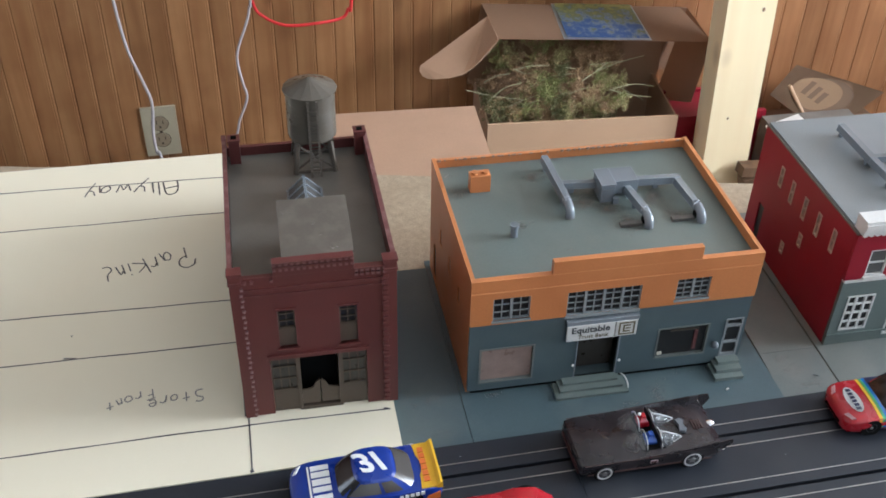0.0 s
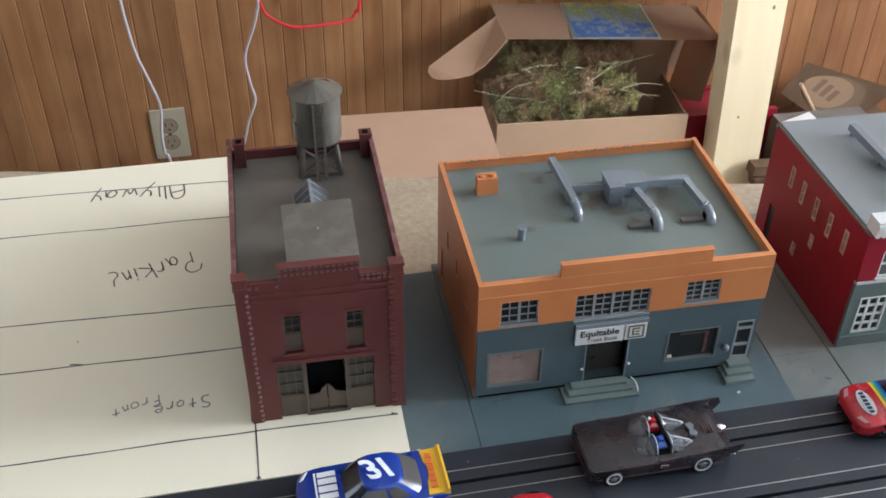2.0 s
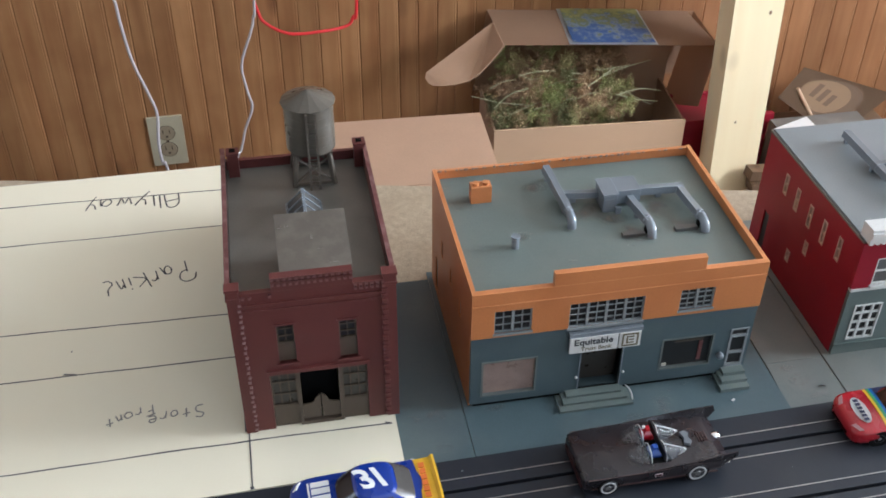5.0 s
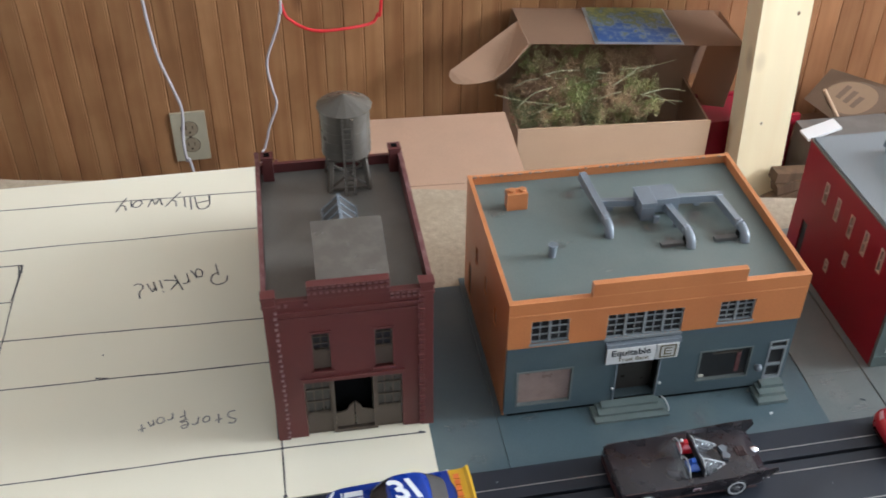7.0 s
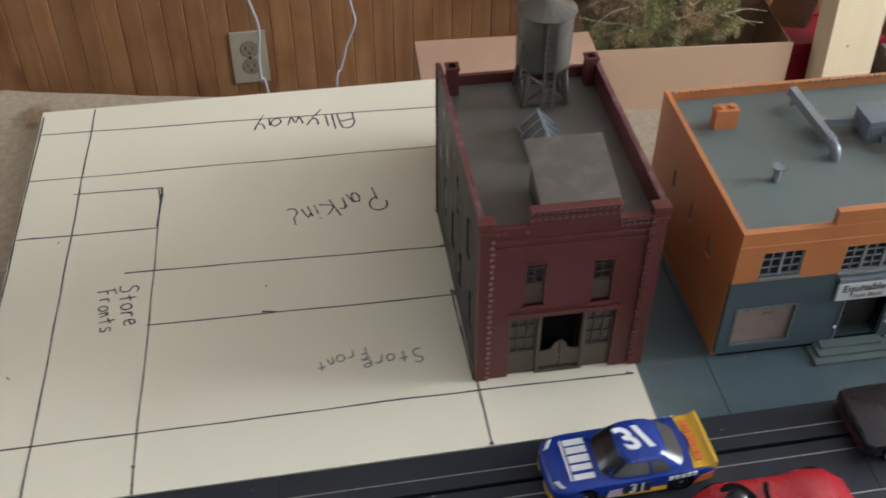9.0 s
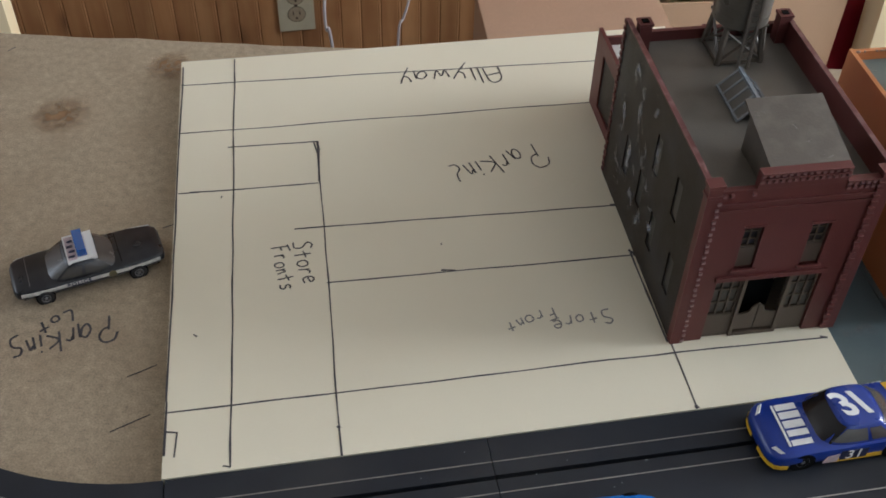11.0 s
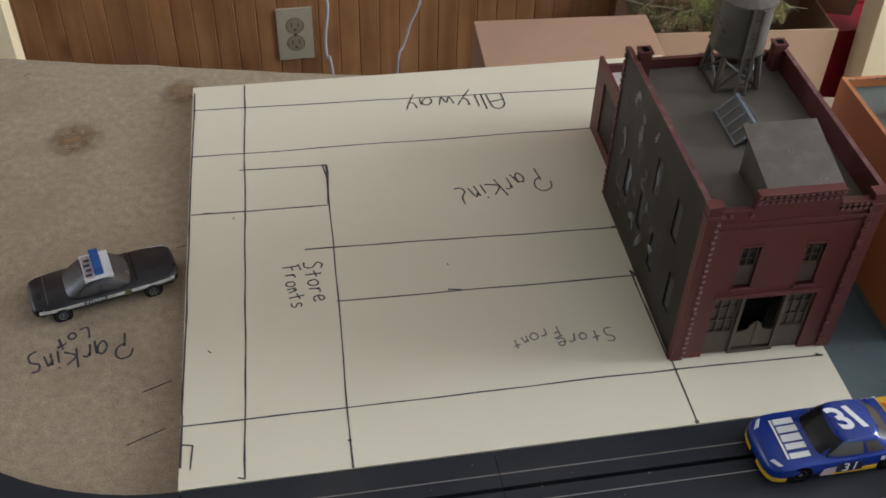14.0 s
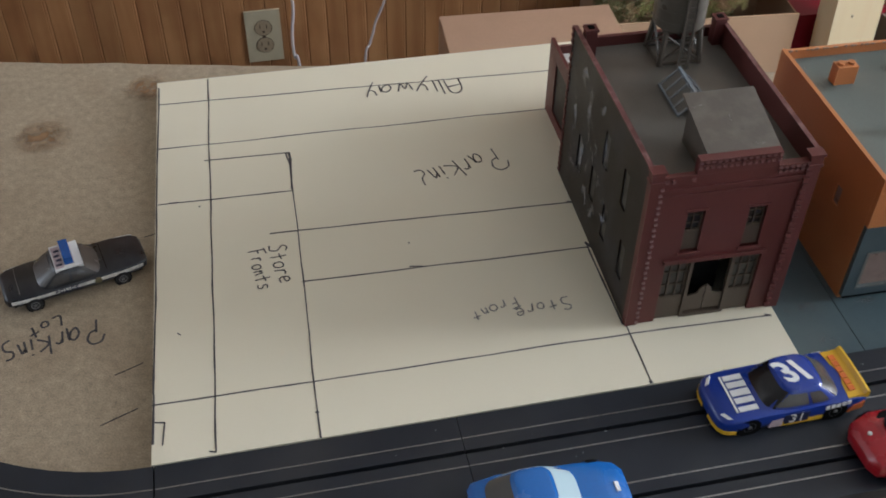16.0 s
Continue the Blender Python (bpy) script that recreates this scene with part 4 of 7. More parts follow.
for j in range(26):
    block(bm, X0 - 0.0006, X0 + 0.0024, Y1 - 0.0012 - (0.0008 if j % 2 else 0.0), Y1 + 0.0014, 0.002 + j * 0.0043, 0.0046 + j * 0.0043)
part("corner_trim", bm, BRICK, store)
part("roof_deck", boxes((X0 + 0.0024, X1 - 0.0024, Y0 + 0.0050, Y1 - 0.0028, DECK - 0.002, DECK)), ROOFGREY, store)
for x, y in ((0.0068, 0.1410), (0.0875, 0.1400)):
    bm = bmesh.new()
    block(bm, x - 0.0034, x + 0.0034, y - 0.0034, y + 0.0034, DECK, 0.1145)
    block(bm, x - 0.0040, x + 0.0040, y - 0.0040, y + 0.0040, 0.1145, 0.1160)
    chimney = part("chimney", bm, BRICK, store, bevel=0.0003)
    part("flue", boxes((x - 0.0018, x + 0.0018, y - 0.0018, y + 0.0018, 0.1160, 0.1165)), DARK, chimney)
# roof shed with a tilted top
shed = thing("roof_shed", "", "")
shed.parent = store
bm = bmesh.new()
loft(bm, [[(x, 0.0180, DECK), (x, 0.0480, DECK), (x, 0.0480, 0.1238), (x, 0.0180, 0.1160)] for x in (0.0322, 0.0655)])
part("shed_body", bm, HATCH, shed)
bm = bmesh.new()
loft(bm, [[(x, 0.0120, 0.1155), (x, 0.0520, 0.1252), (x, 0.0520, 0.1267), (x, 0.0120, 0.1170)] for x in (0.0292, 0.0690)])
top = part("shed_top", bm, HATCH, shed, bevel=0.0003)
for x, y, rx, ry in ((0.0520, 0.0250, 0.0020, 0.0030), (0.0585, 0.0150, 0.0035, 0.0012), (0.0330, 0.0420, 0.0040, 0.0030), (0.0480, 0.0330, 0.0015, 0.0040)):
    bm = bmesh.new()
    bm.faces.new([bm.verts.new((x + rx * math.cos(a * math.pi / 8), y + ry * math.sin(a * math.pi / 8), 0.11705 + (y + ry * math.sin(a * math.pi / 8) - 0.0120) * 0.2425 + 0.0003)) for a in range(16)])
    part("scuff", bm, SCUFF, top)
# gabled skylight
sky = thing("skylight", "", "")
sky.parent = store
for s in (-1, 1):
    ridge, foot = Vector((0.0478, 0, 0.1090)), Vector((0.0478 + s * 0.0105, 0, DECK + 0.0008))
    for k in range(5):
        y = 0.0690 + k * 0.0077
        bm = bmesh.new()
        loft(bm, [[ridge + Vector((0, y - 0.0006, 0)), ridge + Vector((0, y + 0.0006, 0)), ridge + Vector((0, y + 0.0006, 0.0010)), ridge + Vector((0, y - 0.0006, 0.0010))], [foot + Vector((0, y - 0.0006, 0)), foot + Vector((0, y + 0.0006, 0)), foot + Vector((0, y + 0.0006, 0.0010)), foot + Vector((0, y - 0.0006, 0.0010))]])
        part("glazing_bar", bm, DUCT, sky)
    bm = bmesh.new()
    loft(bm, [[foot + Vector((-0.0006, y, 0)), foot + Vector((0.0006, y, 0)), foot + Vector((0.0006, y, 0.0012)), foot + Vector((-0.0006, y, 0.0012))] for y in (0.0684, 0.1004)])
    part("foot_rail", bm, DUCT, sky)
    bm = bmesh.new()
    loft(bm, [[ridge + Vector((0, y, -0.0002)), foot + Vector((0, y, -0.0002)), foot + Vector((0, y, 0.0003)), ridge + Vector((0, y, 0.0003))] for y in (0.0690, 0.0998)])
    part("pane", bm, DULLGLASS, sky)
part("ridge", boxes((0.0470, 0.0486, 0.0684, 0.1004, 0.1086, 0.1104)), DUCT, sky)
# water tank on a trestle
tank = thing("water_tank", "", "")
tank.parent = store
TX, TY = 0.0568, 0.1320
bm = bmesh.new()
rod(bm, (TX, TY, 0.1215), (TX, TY, 0.1525), 0.0154, n=28)
part("tank_body", bm, TANK, tank, smooth=True)
bm = bmesh.new()
rod(bm, (TX, TY, 0.1525), (TX, TY, 0.1535), 0.0170, n=16)
rod(bm, (TX, TY, 0.1535), (TX, TY, 0.1605), 0.0170, 0.0008, n=16)
part("tank_roof", bm, TANK, tank)
part("roof_seam", boxes((TX + 0.0004, TX + 0.0014, TY - 0.0005, TY + 0.0150, 0.1539, 0.1547)), TANK, tank)
for j, z in enumerate((0.1260, 0.1330, 0.1400, 0.1460)):
    bm = bmesh.new()
    rod(bm, (TX, TY, z), (TX, TY, z + 0.0006), 0.0155, n=28)
    part("hoop", bm, TANK, tank, smooth=True)
corners = [(sx * 0.0125, sy * 0.0115) for sx, sy in ((-1, -1), (1, -1), (1, 1), (-1, 1))]
for dx, dy in corners:
    bm = bmesh.new()
    rod(bm, (TX + dx, TY + dy, DECK), (TX + dx * 0.8, TY + dy * 0.8, 0.1220), 0.0019, n=6)
    part("trestle_leg", bm, TRESTLE, tank)
for (ax, ay), (bx, by) in zip(corners, corners[1:] + corners[:1]):
    bm = bmesh.new()
    rod(bm, (TX + ax, TY + ay, DECK + 0.002), (TX + bx * 0.86, TY + by * 0.86, 0.1180), 0.0008, n=5)
    rod(bm, (TX + bx, TY + by, DECK + 0.002), (TX + ax * 0.86, TY + ay * 0.86, 0.1180), 0.0008, n=5)
    rod(bm, (TX + ax, TY + ay, DECK + 0.001), (TX + bx, TY + by, DECK + 0.001), 0.0009, n=5)
    rod(bm, (TX + ax * 0.83, TY + ay * 0.83, 0.1190), (TX + bx * 0.83, TY + by * 0.83, 0.1190), 0.0009, n=5)
    part("trestle_brace", bm, TRESTLE, tank)
part("tank_floor", boxes((TX - 0.0125, TX + 0.0125, TY - 0.0115, TY + 0.0115, 0.1202, 0.1215)), TRESTLE, tank)
lad = thing("ladder", "", "")
lad.parent = tank
for x in (TX - 0.0026, TX + 0.0030):
    part("ladder_rail", boxes((x - 0.0007, x + 0.0007, TY - 0.0176, TY - 0.0162, DECK, 0.1525)), HATCH, lad, bevel=0.0002)
for j in range(13):
    part("rung", boxes((TX - 0.0026, TX + 0.0030, TY - 0.0168, TY - 0.0161, DECK + 0.003 + j * 0.0037, DECK + 0.0037 + j * 0.0037)), HATCH, lad)
# low annex behind
annex = thing("annex", "", "")
annex.parent = store
bm = bmesh.new()
panel(bm, 0.1516, 0.2240, 0.0, 0.0585, [(0.1640, 0.2080, 0.0080, 0.0475)], 0.0095, 0.0120, "x")
part("annex_side", bm, BRICK, annex, bevel=0.0003)
part("annex_door", boxes((0.0106, 0.0116, 0.1640, 0.2080, 0.0080, 0.0475)), SIDEWALL, annex)
part("annex_back", boxes((0.0120, 0.0790, 0.2216, 0.2240, 0.0, 0.0520)), BRICK, annex)
part("annex_far_side", boxes((0.0790, 0.0815, 0.1516, 0.2240, 0.0, 0.0560)), BRICK, annex)
part("annex_roof", boxes((0.0120, 0.0790, 0.1516, 0.2216, 0.0440, 0.0460)), WHITE, annex)

# ---- sidewalk plates ----
for x0, x1, y0, y1, dz, lab in ((0.0905, 0.1329, -0.0324, 0.1420, 0.0, "slate green plastic sidewalk plate beside the store"), (0.1332, 0.3375, -0.0324, 0.1500, 0.0002, "slate green plastic sidewalk plate under the bank"),
                               (0.3386, 0.3785, -0.0324, 0.0160, 0.0, "worn grey-green plastic sidewalk plate"), (0.3797, 0.6000, -0.0324, 0.1700, 0.0, "worn grey-green plastic sidewalk plate under the red building")):
    bm = boxes((x0, x1, y0, y1, TABLE, PLATE + dz))
    for v in bm.verts:
        if v.co.y < 0:
            v.co.y += 0.0185 * (v.co.x - 0.235)
            if x0 > 0.338 and x0 < 0.35 and v.co.x < 0.35:
                v.co.x -= 0.002
    plate = single("sidewalk_plate", bm, PLATEDARK if x0 < 0.338 else PLATEPALE, lab, "sidewalk", group="sidewalk plates", bevel=0.0005)
    for k in range(9 if x1 - x0 > 0.1 else 3):
        rnd = random.Random(int(x0 * 1e4) + k)
        cx, cy = rnd.uniform(x0 + 0.012, x1 - 0.012), rnd.uniform(-0.020, 0.008) if k % 3 else 0.0095
        rx, ry = rnd.uniform(0.006, 0.012), rnd.uniform(0.003, 0.008)
        bm = bmesh.new()
        bm.faces.new([bm.verts.new((cx + rx * math.cos(a * math.pi / 8), cy + ry * math.sin(a * math.pi / 8), PLATE + dz + 0.0003)) for a in range(16)])
        part("dirt_patch", bm, DUST, plate)
bm = boxes((0.3386, 0.3785, 0.0162, 0.1700, TABLE, PLATE))
single("alley_plate", bm, PLATEPALE, "dull grey-green alley strip beside the red building", "sidewalk", bevel=0.0004)

# ---- bank ----
bank = thing("bank_building", "orange and slate green plastic model bank with a stepped parapet", "model building", pose(0, 0, PLATE + 0.0002))
D = -PLATE            # heights below are over the board's surface
BX0, BX1, BY0, BY1 = 0.1366, 0.3194, 0.0110, 0.1440


def lift(bm):
    for v in bm.verts:
        v.co.z += D
    return bm


def bpart(name, bm, mat, parent=None, label="", bevel=0.0, smooth=False):
    return part(name, lift(bm), mat, parent or bank, label, bevel, smooth)


UP = [(0.1504, 0.1734, 0.0535, 0.0707), (0.1964, 0.2433, 0.0508, 0.0697), (0.2658, 0.2878, 0.0545, 0.0705)]
LOW = [(0.1438, 0.1792, 0.0004, 0.0300), (0.2066, 0.2342, PLATE + 0.0034, 0.0300), (0.2596, 0.2945, 0.0040, 0.0305), (0.3050, 0.3170, PLATE + 0.008, 0.0325)]
bm = bmesh.new()
panel(bm, BX0, BX1, 0.0505, 0.0852, UP, BY0 - 0.0008, BY0 + 0.0030)
bpart("upper_front", bm, ORANGE, bevel=0.0003)
bpart("parapet_step", boxes((0.1855, 0.2786, BY0 - 0.0008, BY0 + 0.0030, 0.0852, 0.0945)), ORANGE, bevel=0.0004)
bpart("string_course", boxes((BX0 - 0.0002, BX1 + 0.0002, BY0 - 0.0012, BY0 - 0.0008, 0.0755, 0.0763)), ORANGE)
bm = bmesh.new()
panel(bm, BX0 + 0.0004, BX1 - 0.0004, PLATE + 0.0034, 0.0505, LOW, BY0, BY0 + 0.0030)
bpart("lower_front", bm, TEAL, bevel=0.0003)
# black strip behind the base gap: the gap's shadow put in as colour
bpart("base_gap_shade", boxes((BX0 + 0.0030, BX1 - 0.0030, BY0 + 0.0016, BY0 + 0.0028, PLATE, PLATE + 0.0034)), DARK)
for x0, x1, nm in ((BX0, BX0 + 0.0026, "left_side"), (BX1 - 0.0026, BX1, "right_side")):
    hs = [(yc - 0.003, yc + 0.003, 0.040, 0.053) for yc in (0.045, 0.075, 0.105)] + [(0.121, 0.129, -0.004, 0.024)]
    bm = bmesh.new()
    panel(bm, BY0 + 0.0030, BY1, PLATE, 0.0852, hs, x0, x1, "x")
    w = bpart(nm, bm, ORANGE, bevel=0.0003)
    for h in hs:
        bpart("window_recess", boxes((x0 + 0.0009, x1 - 0.0009, *h)), PINKGLASS if h[2] > 0 else DARKGLASS, w)
bpart("back_wall", boxes((BX0 + 0.0026, BX1 - 0.0026, BY1 - 0.0026, BY1, PLATE, 0.0846)), ORANGE)
random.seed(5)
for i in range(46):
    x = BX0 + 0.004 + i * 0.0038
    if random.random() < 0.75:
        bm = bmesh.new()
        bmesh.ops.create_icosphere(bm, subdivisions=1, radius=0.001, matrix=Matrix.Translation((x + random.uniform(-0.001, 0.001), BY1 - 0.0030, 0.0846)) @ Matrix.Diagonal((random.uniform(0.8, 2.0), 0.8, random.uniform(0.5, 1.3), 1)))
        bpart("glue_bead", bm, GLUEBROWN)
bpart("roof_deck", boxes((BX0 + 0.0026, BX1 - 0.0026, BY0 + 0.0030, BY1 - 0.0026, 0.0765, 0.0785)), TEALROOF)
RZ = 0.0785
for h, c, r in ((UP[0], 4, 3), (UP[1], 8, 4), (UP[2], 4, 4)):
    w = sash(bank, "grid_window", h[0], h[1], h[2] + D, h[3] + D, BY0, c, r, WINBAR, DARKGLASS, 0.0006, 0.0014, 0.0008)
    part("sill", boxes((h[0] - 0.0006, h[1] + 0.0006, BY0 - 0.0016, BY0 + 0.0006, h[2] + D - 0.0016, h[2] + D)), WINBAR, w)
    for i in range(1, c // 2):
        x = h[0] + (h[1] - h[0]) * 2 * i / c
        part("mullion", boxes((x - 0.0008, x + 0.0008, BY0 - 0.0002, BY0 + 0.0012, h[2] + D, h[3] + D)), WINBAR, w)
for h, g in ((LOW[0], PINKGLASS), (LOW[2], DARKGLASS)):
    sash(bank, "display_window", h[0], h[1], h[2] + D, h[3] + D, BY0 - 0.0003, 1, 1, PLATEPALE, g, edge=0.0012, depth=0.0025)
# ivory, brown and red-brown pieces just before the right display pane
bpart("window_piece", boxes((0.2625, 0.2655, BY0 + 0.0014, BY0 + 0.0022, 0.0060, 0.0080)), IVORY, bevel=0.0003)
bpart("window_piece", boxes((0.2690, 0.2880, BY0 + 0.0014, BY0 + 0.0022, 0.0250, 0.0262)), TRESTLE)
bpart("window_piece", boxes((0.2855, 0.2880, BY0 + 0.0014, BY0 + 0.0022, 0.0080, 0.0240)), BRICKEDGE)
doorway = thing("doorway", "", "")
doorway.parent = bank
bpart("doorway_back", boxes((0.2066, 0.2342, BY0 + 0.0100, BY0 + 0.0110, PLATE, 0.0300)), SMOKED, doorway)
bpart("doorway_floor", boxes((0.2066, 0.2342, BY0 + 0.0030, BY0 + 0.0100, PLATE, PLATE + 0.0040)), TEAL, doorway)
bpart("door_jamb", boxes((0.2062, 0.2070, BY0 - 0.0006, BY0 + 0.0004, -0.004, 0.0300)), DUCT, doorway)
bpart("door_jamb", boxes((0.2338, 0.2346, BY0 - 0.0006, BY0 + 0.0004, -0.004, 0.0300)), DUCT, doorway)
for x in (0.2050, 0.2358):
    bm = bmesh.new()
    bmesh.ops.create_icosphere(bm, subdivisions=1, radius=0.0011, matrix=Matrix.Translation((x, BY0 - 0.0010, 0.0080)))
    bpart("wall_lamp", bm, WHITE, doorway)
for k, (x0, x1, yf) in enumerate(((0.1922, 0.2400, -0.0035), (0.1955, 0.2370, 0.0008), (0.1985, 0.2345, 0.0052))):
    bpart("step", boxes((x0, x1, yf, BY0 - 0.0001, PLATE + 0.0018 * k, PLATE + 0.0018 * (k + 1))), TEALROOF, bevel=0.0005)
bm = bmesh.new()
tube(bm, smooth_path([(0.2378, 0.0085, PLATE + 0.006), (0.2390, 0.0045, PLATE + 0.0068), (0.2400, 0.0005, PLATE + 0.0045), (0.2402, -0.0010, PLATE + 0.0020)], 4), 0.0005, 6)
bpart("handrail", bm, WHITE)
for k, (x0, x1, yf) in enumerate(((0.2985, 0.3180, -0.0040), (0.3005, 0.3178, 0.0005), (0.3030, 0.3176, 0.0050))):
    bpart("step", boxes((x0, x1, yf, BY0 - 0.0001, PLATE + 0.0027 * k, PLATE + 0.0027 * (k + 1))), TEALROOF, bevel=0.0003)
side_door = thing("side_door", "", "")
side_door.parent = bank
bm = bmesh.new()
panel(bm, 0.3050, 0.3170, PLATE + 0.008, 0.0325, [(0.3062, 0.3158, 0.0270, 0.0312), (0.3064, 0.3156, 0.0130, 0.0252), (0.3064, 0.3156, 0.0020, 0.0112)], BY0 - 0.0004, BY0 + 0.0010)
bpart("door_frame", bm, WINBAR, side_door)
bpart("pane", boxes((0.3056, 0.3164, BY0 + 0.0010, BY0 + 0.0015, 0.0010, 0.0318)), DARKGLASS, side_door)
bm = bmesh.new()
bmesh.ops.create_uvsphere(bm, u_segments=14, v_segments=8, radius=0.0026, matrix=Matrix.Translation((0.2992, BY0 - 0.0028, 0.0130)))
bpart("globe_lamp", bm, DULLDUCT, smooth=True)
# sign
sign = thing("bank_sign", "", "")
sign.parent = bank
bpart("canopy", boxes((0.1975, 0.2440, BY0 - 0.0030, BY0 - 0.0001, 0.0440, 0.0470)), DUCT, sign, bevel=0.0003)
bpart("sign_board", boxes((0.1978, 0.2284, BY0 - 0.0034, BY0 - 0.0018, 0.0316, 0.0440)), WHITE, sign, bevel=0.0003)
bpart("sign_board", boxes((0.2292, 0.2430, BY0 - 0.0034, BY0 - 0.0018, 0.0318, 0.0440)), WHITE, sign, bevel=0.0003)
LETTER = plain("sign_letter", (0.03, 0.032, 0.035), 0.5)
GILT = plain("sign_gilt", (0.12, 0.1, 0.05), 0.4)
lettering("sign_lettering", "Equitable", 0.0068, pose(0.2128, BY0 - 0.00345, 0.0400 + D, 90, 0, 0), LETTER, sign, "", -0.022)
lettering("sign_lettering", "Trust Bank", 0.0044, pose(0.2148, BY0 - 0.00345, 0.0345 + D, 90, 0, 0), GILT, sign, "", -0.012)
for b in ((0.2310, 0.2414, 0.0420, 0.0430), (0.2310, 0.2414, 0.0329, 0.0339), (0.2310, 0.2320, 0.0339, 0.0420), (0.2404, 0.2414, 0.0339, 0.0420), (0.2338, 0.2386, 0.0399, 0.0408), (0.2354, 0.2386, 0.0376, 0.0384), (0.2338, 0.2386, 0.0351, 0.0360), (0.2338, 0.2348, 0.0360, 0.0399)):
    bpart("emblem_bar", boxes((b[0], b[1], BY0 - 0.0037, BY0 - 0.0033, b[2], b[3])), GILT, sign)


def duct(bm, pts, w, z0, z1):
    """A square duct through plan points, mitred at its corners."""
    for k, ((ax, ay), (bx, by)) in enumerate(zip(pts, pts[1:])):
        z1 -= 0.0003 * k
        d = Vector((bx - ax, by - ay, 0)).normalized()
        s = Vector((-d.y, d.x, 0)) * w / 2
        a, b = Vector((ax, ay, 0)) - d * w / 2, Vector((bx, by, 0)) + d * w / 2
        loft(bm, [[a + s + Vector((0, 0, z0)), a - s + Vector((0, 0, z0)), a - s * 0.75 + Vector((0, 0, z1)), a + s * 0.75 + Vector((0, 0, z1))], [b + s + Vector((0, 0, z0)), b - s + Vector((0, 0, z0)), b - s * 0.75 + Vector((0, 0, z1)), b + s * 0.75 + Vector((0, 0, z1))]])


def elbow(bm, x, y, w, zt, zb, r=0.0075):
    """A duct's rounded end, bowed forwards and down on to the roof."""
    m = (zt - zb) * 0.28
    tube(bm, smooth_path([(x, y + 0.0045, zt - m), (x, y + 0.0005, zt - m), (x, y - r * 0.55, zt - m * 1.35), (x, y - r * 0.92, zt - m * 2.3), (x, y - r, zb)], 5), w * 0.5, 12)


def roof_ducts(parent, mk):
    bm = bmesh.new()
    duct(bm, [(0.2125, 0.1290), (0.2142, 0.0820)], 0.0058, RZ + 0.0045, RZ + 0.0095)
    elbow(bm, 0.2142, 0.0800, 0.0060, RZ + 0.0095, RZ)
    mk("duct", bm, DUCT, parent, bevel=0.0003, smooth=True)
    bm = bmesh.new()
    duct(bm, [(0.2150, 0.1010), (0.2390, 0.0985)], 0.0050, RZ + 0.0040, RZ + 0.0082)
    mk("duct", bm, DUCT, parent, bevel=0.0003, smooth=True)
    unit = mk("fan_unit", boxes((0.2385, 0.2475, 0.0850, 0.1030, RZ, RZ + 0.0130)), DUCT, parent, bevel=0.0006)
    mk("unit_cap", boxes((0.2377, 0.2481, 0.0842, 0.1036, RZ + 0.0130, RZ + 0.0140)), DUCT, unit, bevel=0.0004)
    mk("louvre_panel", boxes((0.2396, 0.2464, 0.0845, 0.0850, RZ + 0.0025, RZ + 0.0100)), DULLDUCT, unit)
    mk("fan_unit", boxes((0.2484, 0.2645, 0.0890, 0.1050, RZ + 0.0030, RZ + 0.0128)), DUCT, parent, bevel=0.0006)
    bm = bmesh.new()
    duct(bm, [(0.2570, 0.0900), (0.2610, 0.0640)], 0.0055, RZ + 0.0040, RZ + 0.0090)
    elbow(bm, 0.2612, 0.0620, 0.0060, RZ + 0.0090, RZ)
    mk("duct", bm, DUCT, parent, bevel=0.0003, smooth=True)
    bm = bmesh.new()
    duct(bm, [(0.2640, 0.0975), (0.2935, 0.0960), (0.2965, 0.0640)], 0.0055, RZ + 0.0035, RZ + 0.0085)
    elbow(bm, 0.2966, 0.0622, 0.0060, RZ + 0.0085, RZ)
    mk("duct", bm, DUCT, parent, bevel=0.0003, smooth=True)
    for x, y in ((0.2125, 0.1270), (0.2140, 0.0890), (0.2225, 0.0998), (0.2590, 0.0760), (0.2800, 0.0966), (0.2480, 0.0830)):
        mk("duct_foot", boxes((x - 0.0018, x + 0.0018, y - 0.0012, y + 0.0012, RZ, RZ + 0.0045)), DUCT, parent)
    for x, y in ((0.2560, 0.0570), (0.2910, 0.0575)):
        mk("outlet_hood", boxes((x - 0.0130, x + 0.0015, y - 0.0005, y + 0.0032, RZ, RZ + 0.0022)), GRIME, parent, bevel=0.0010)
        mk("duct_mouth", boxes((x + 0.0020, x + 0.0030, y + 0.0005, y + 0.0040, RZ + 0.0004, RZ + 0.0048)), DARK, parent)


roof_ducts(bank, bpart)
# brown dust round the ducts, with the darker shading beside them painted in
for x, y, rx, ry, k in ((0.2540, 0.0620, 0.016, 0.010, 1), (0.2860, 0.0640, 0.014, 0.010, 2), (0.2290, 0.0880, 0.016, 0.012, 3), (0.1800, 0.0680, 0.006, 0.004, 4), (0.2430, 0.0780, 0.012, 0.008, 5), (0.2780, 0.0830, 0.014, 0.014, 6), (0.2030, 0.1200, 0.010, 0.006, 7), (0.1500, 0.1080, 0.008, 0.006, 8)):
    bm = bmesh.new()
    bm.faces.new([bm.verts.new((x + rx * math.cos(a * math.pi / 8), y + ry * math.sin(a * math.pi / 8) * (1 + 0.3 * noise.noise((a, k, 5))), RZ + 0.0003)) for a in range(16)])
    bpart("roof_stain", bm, SOILSHADE)
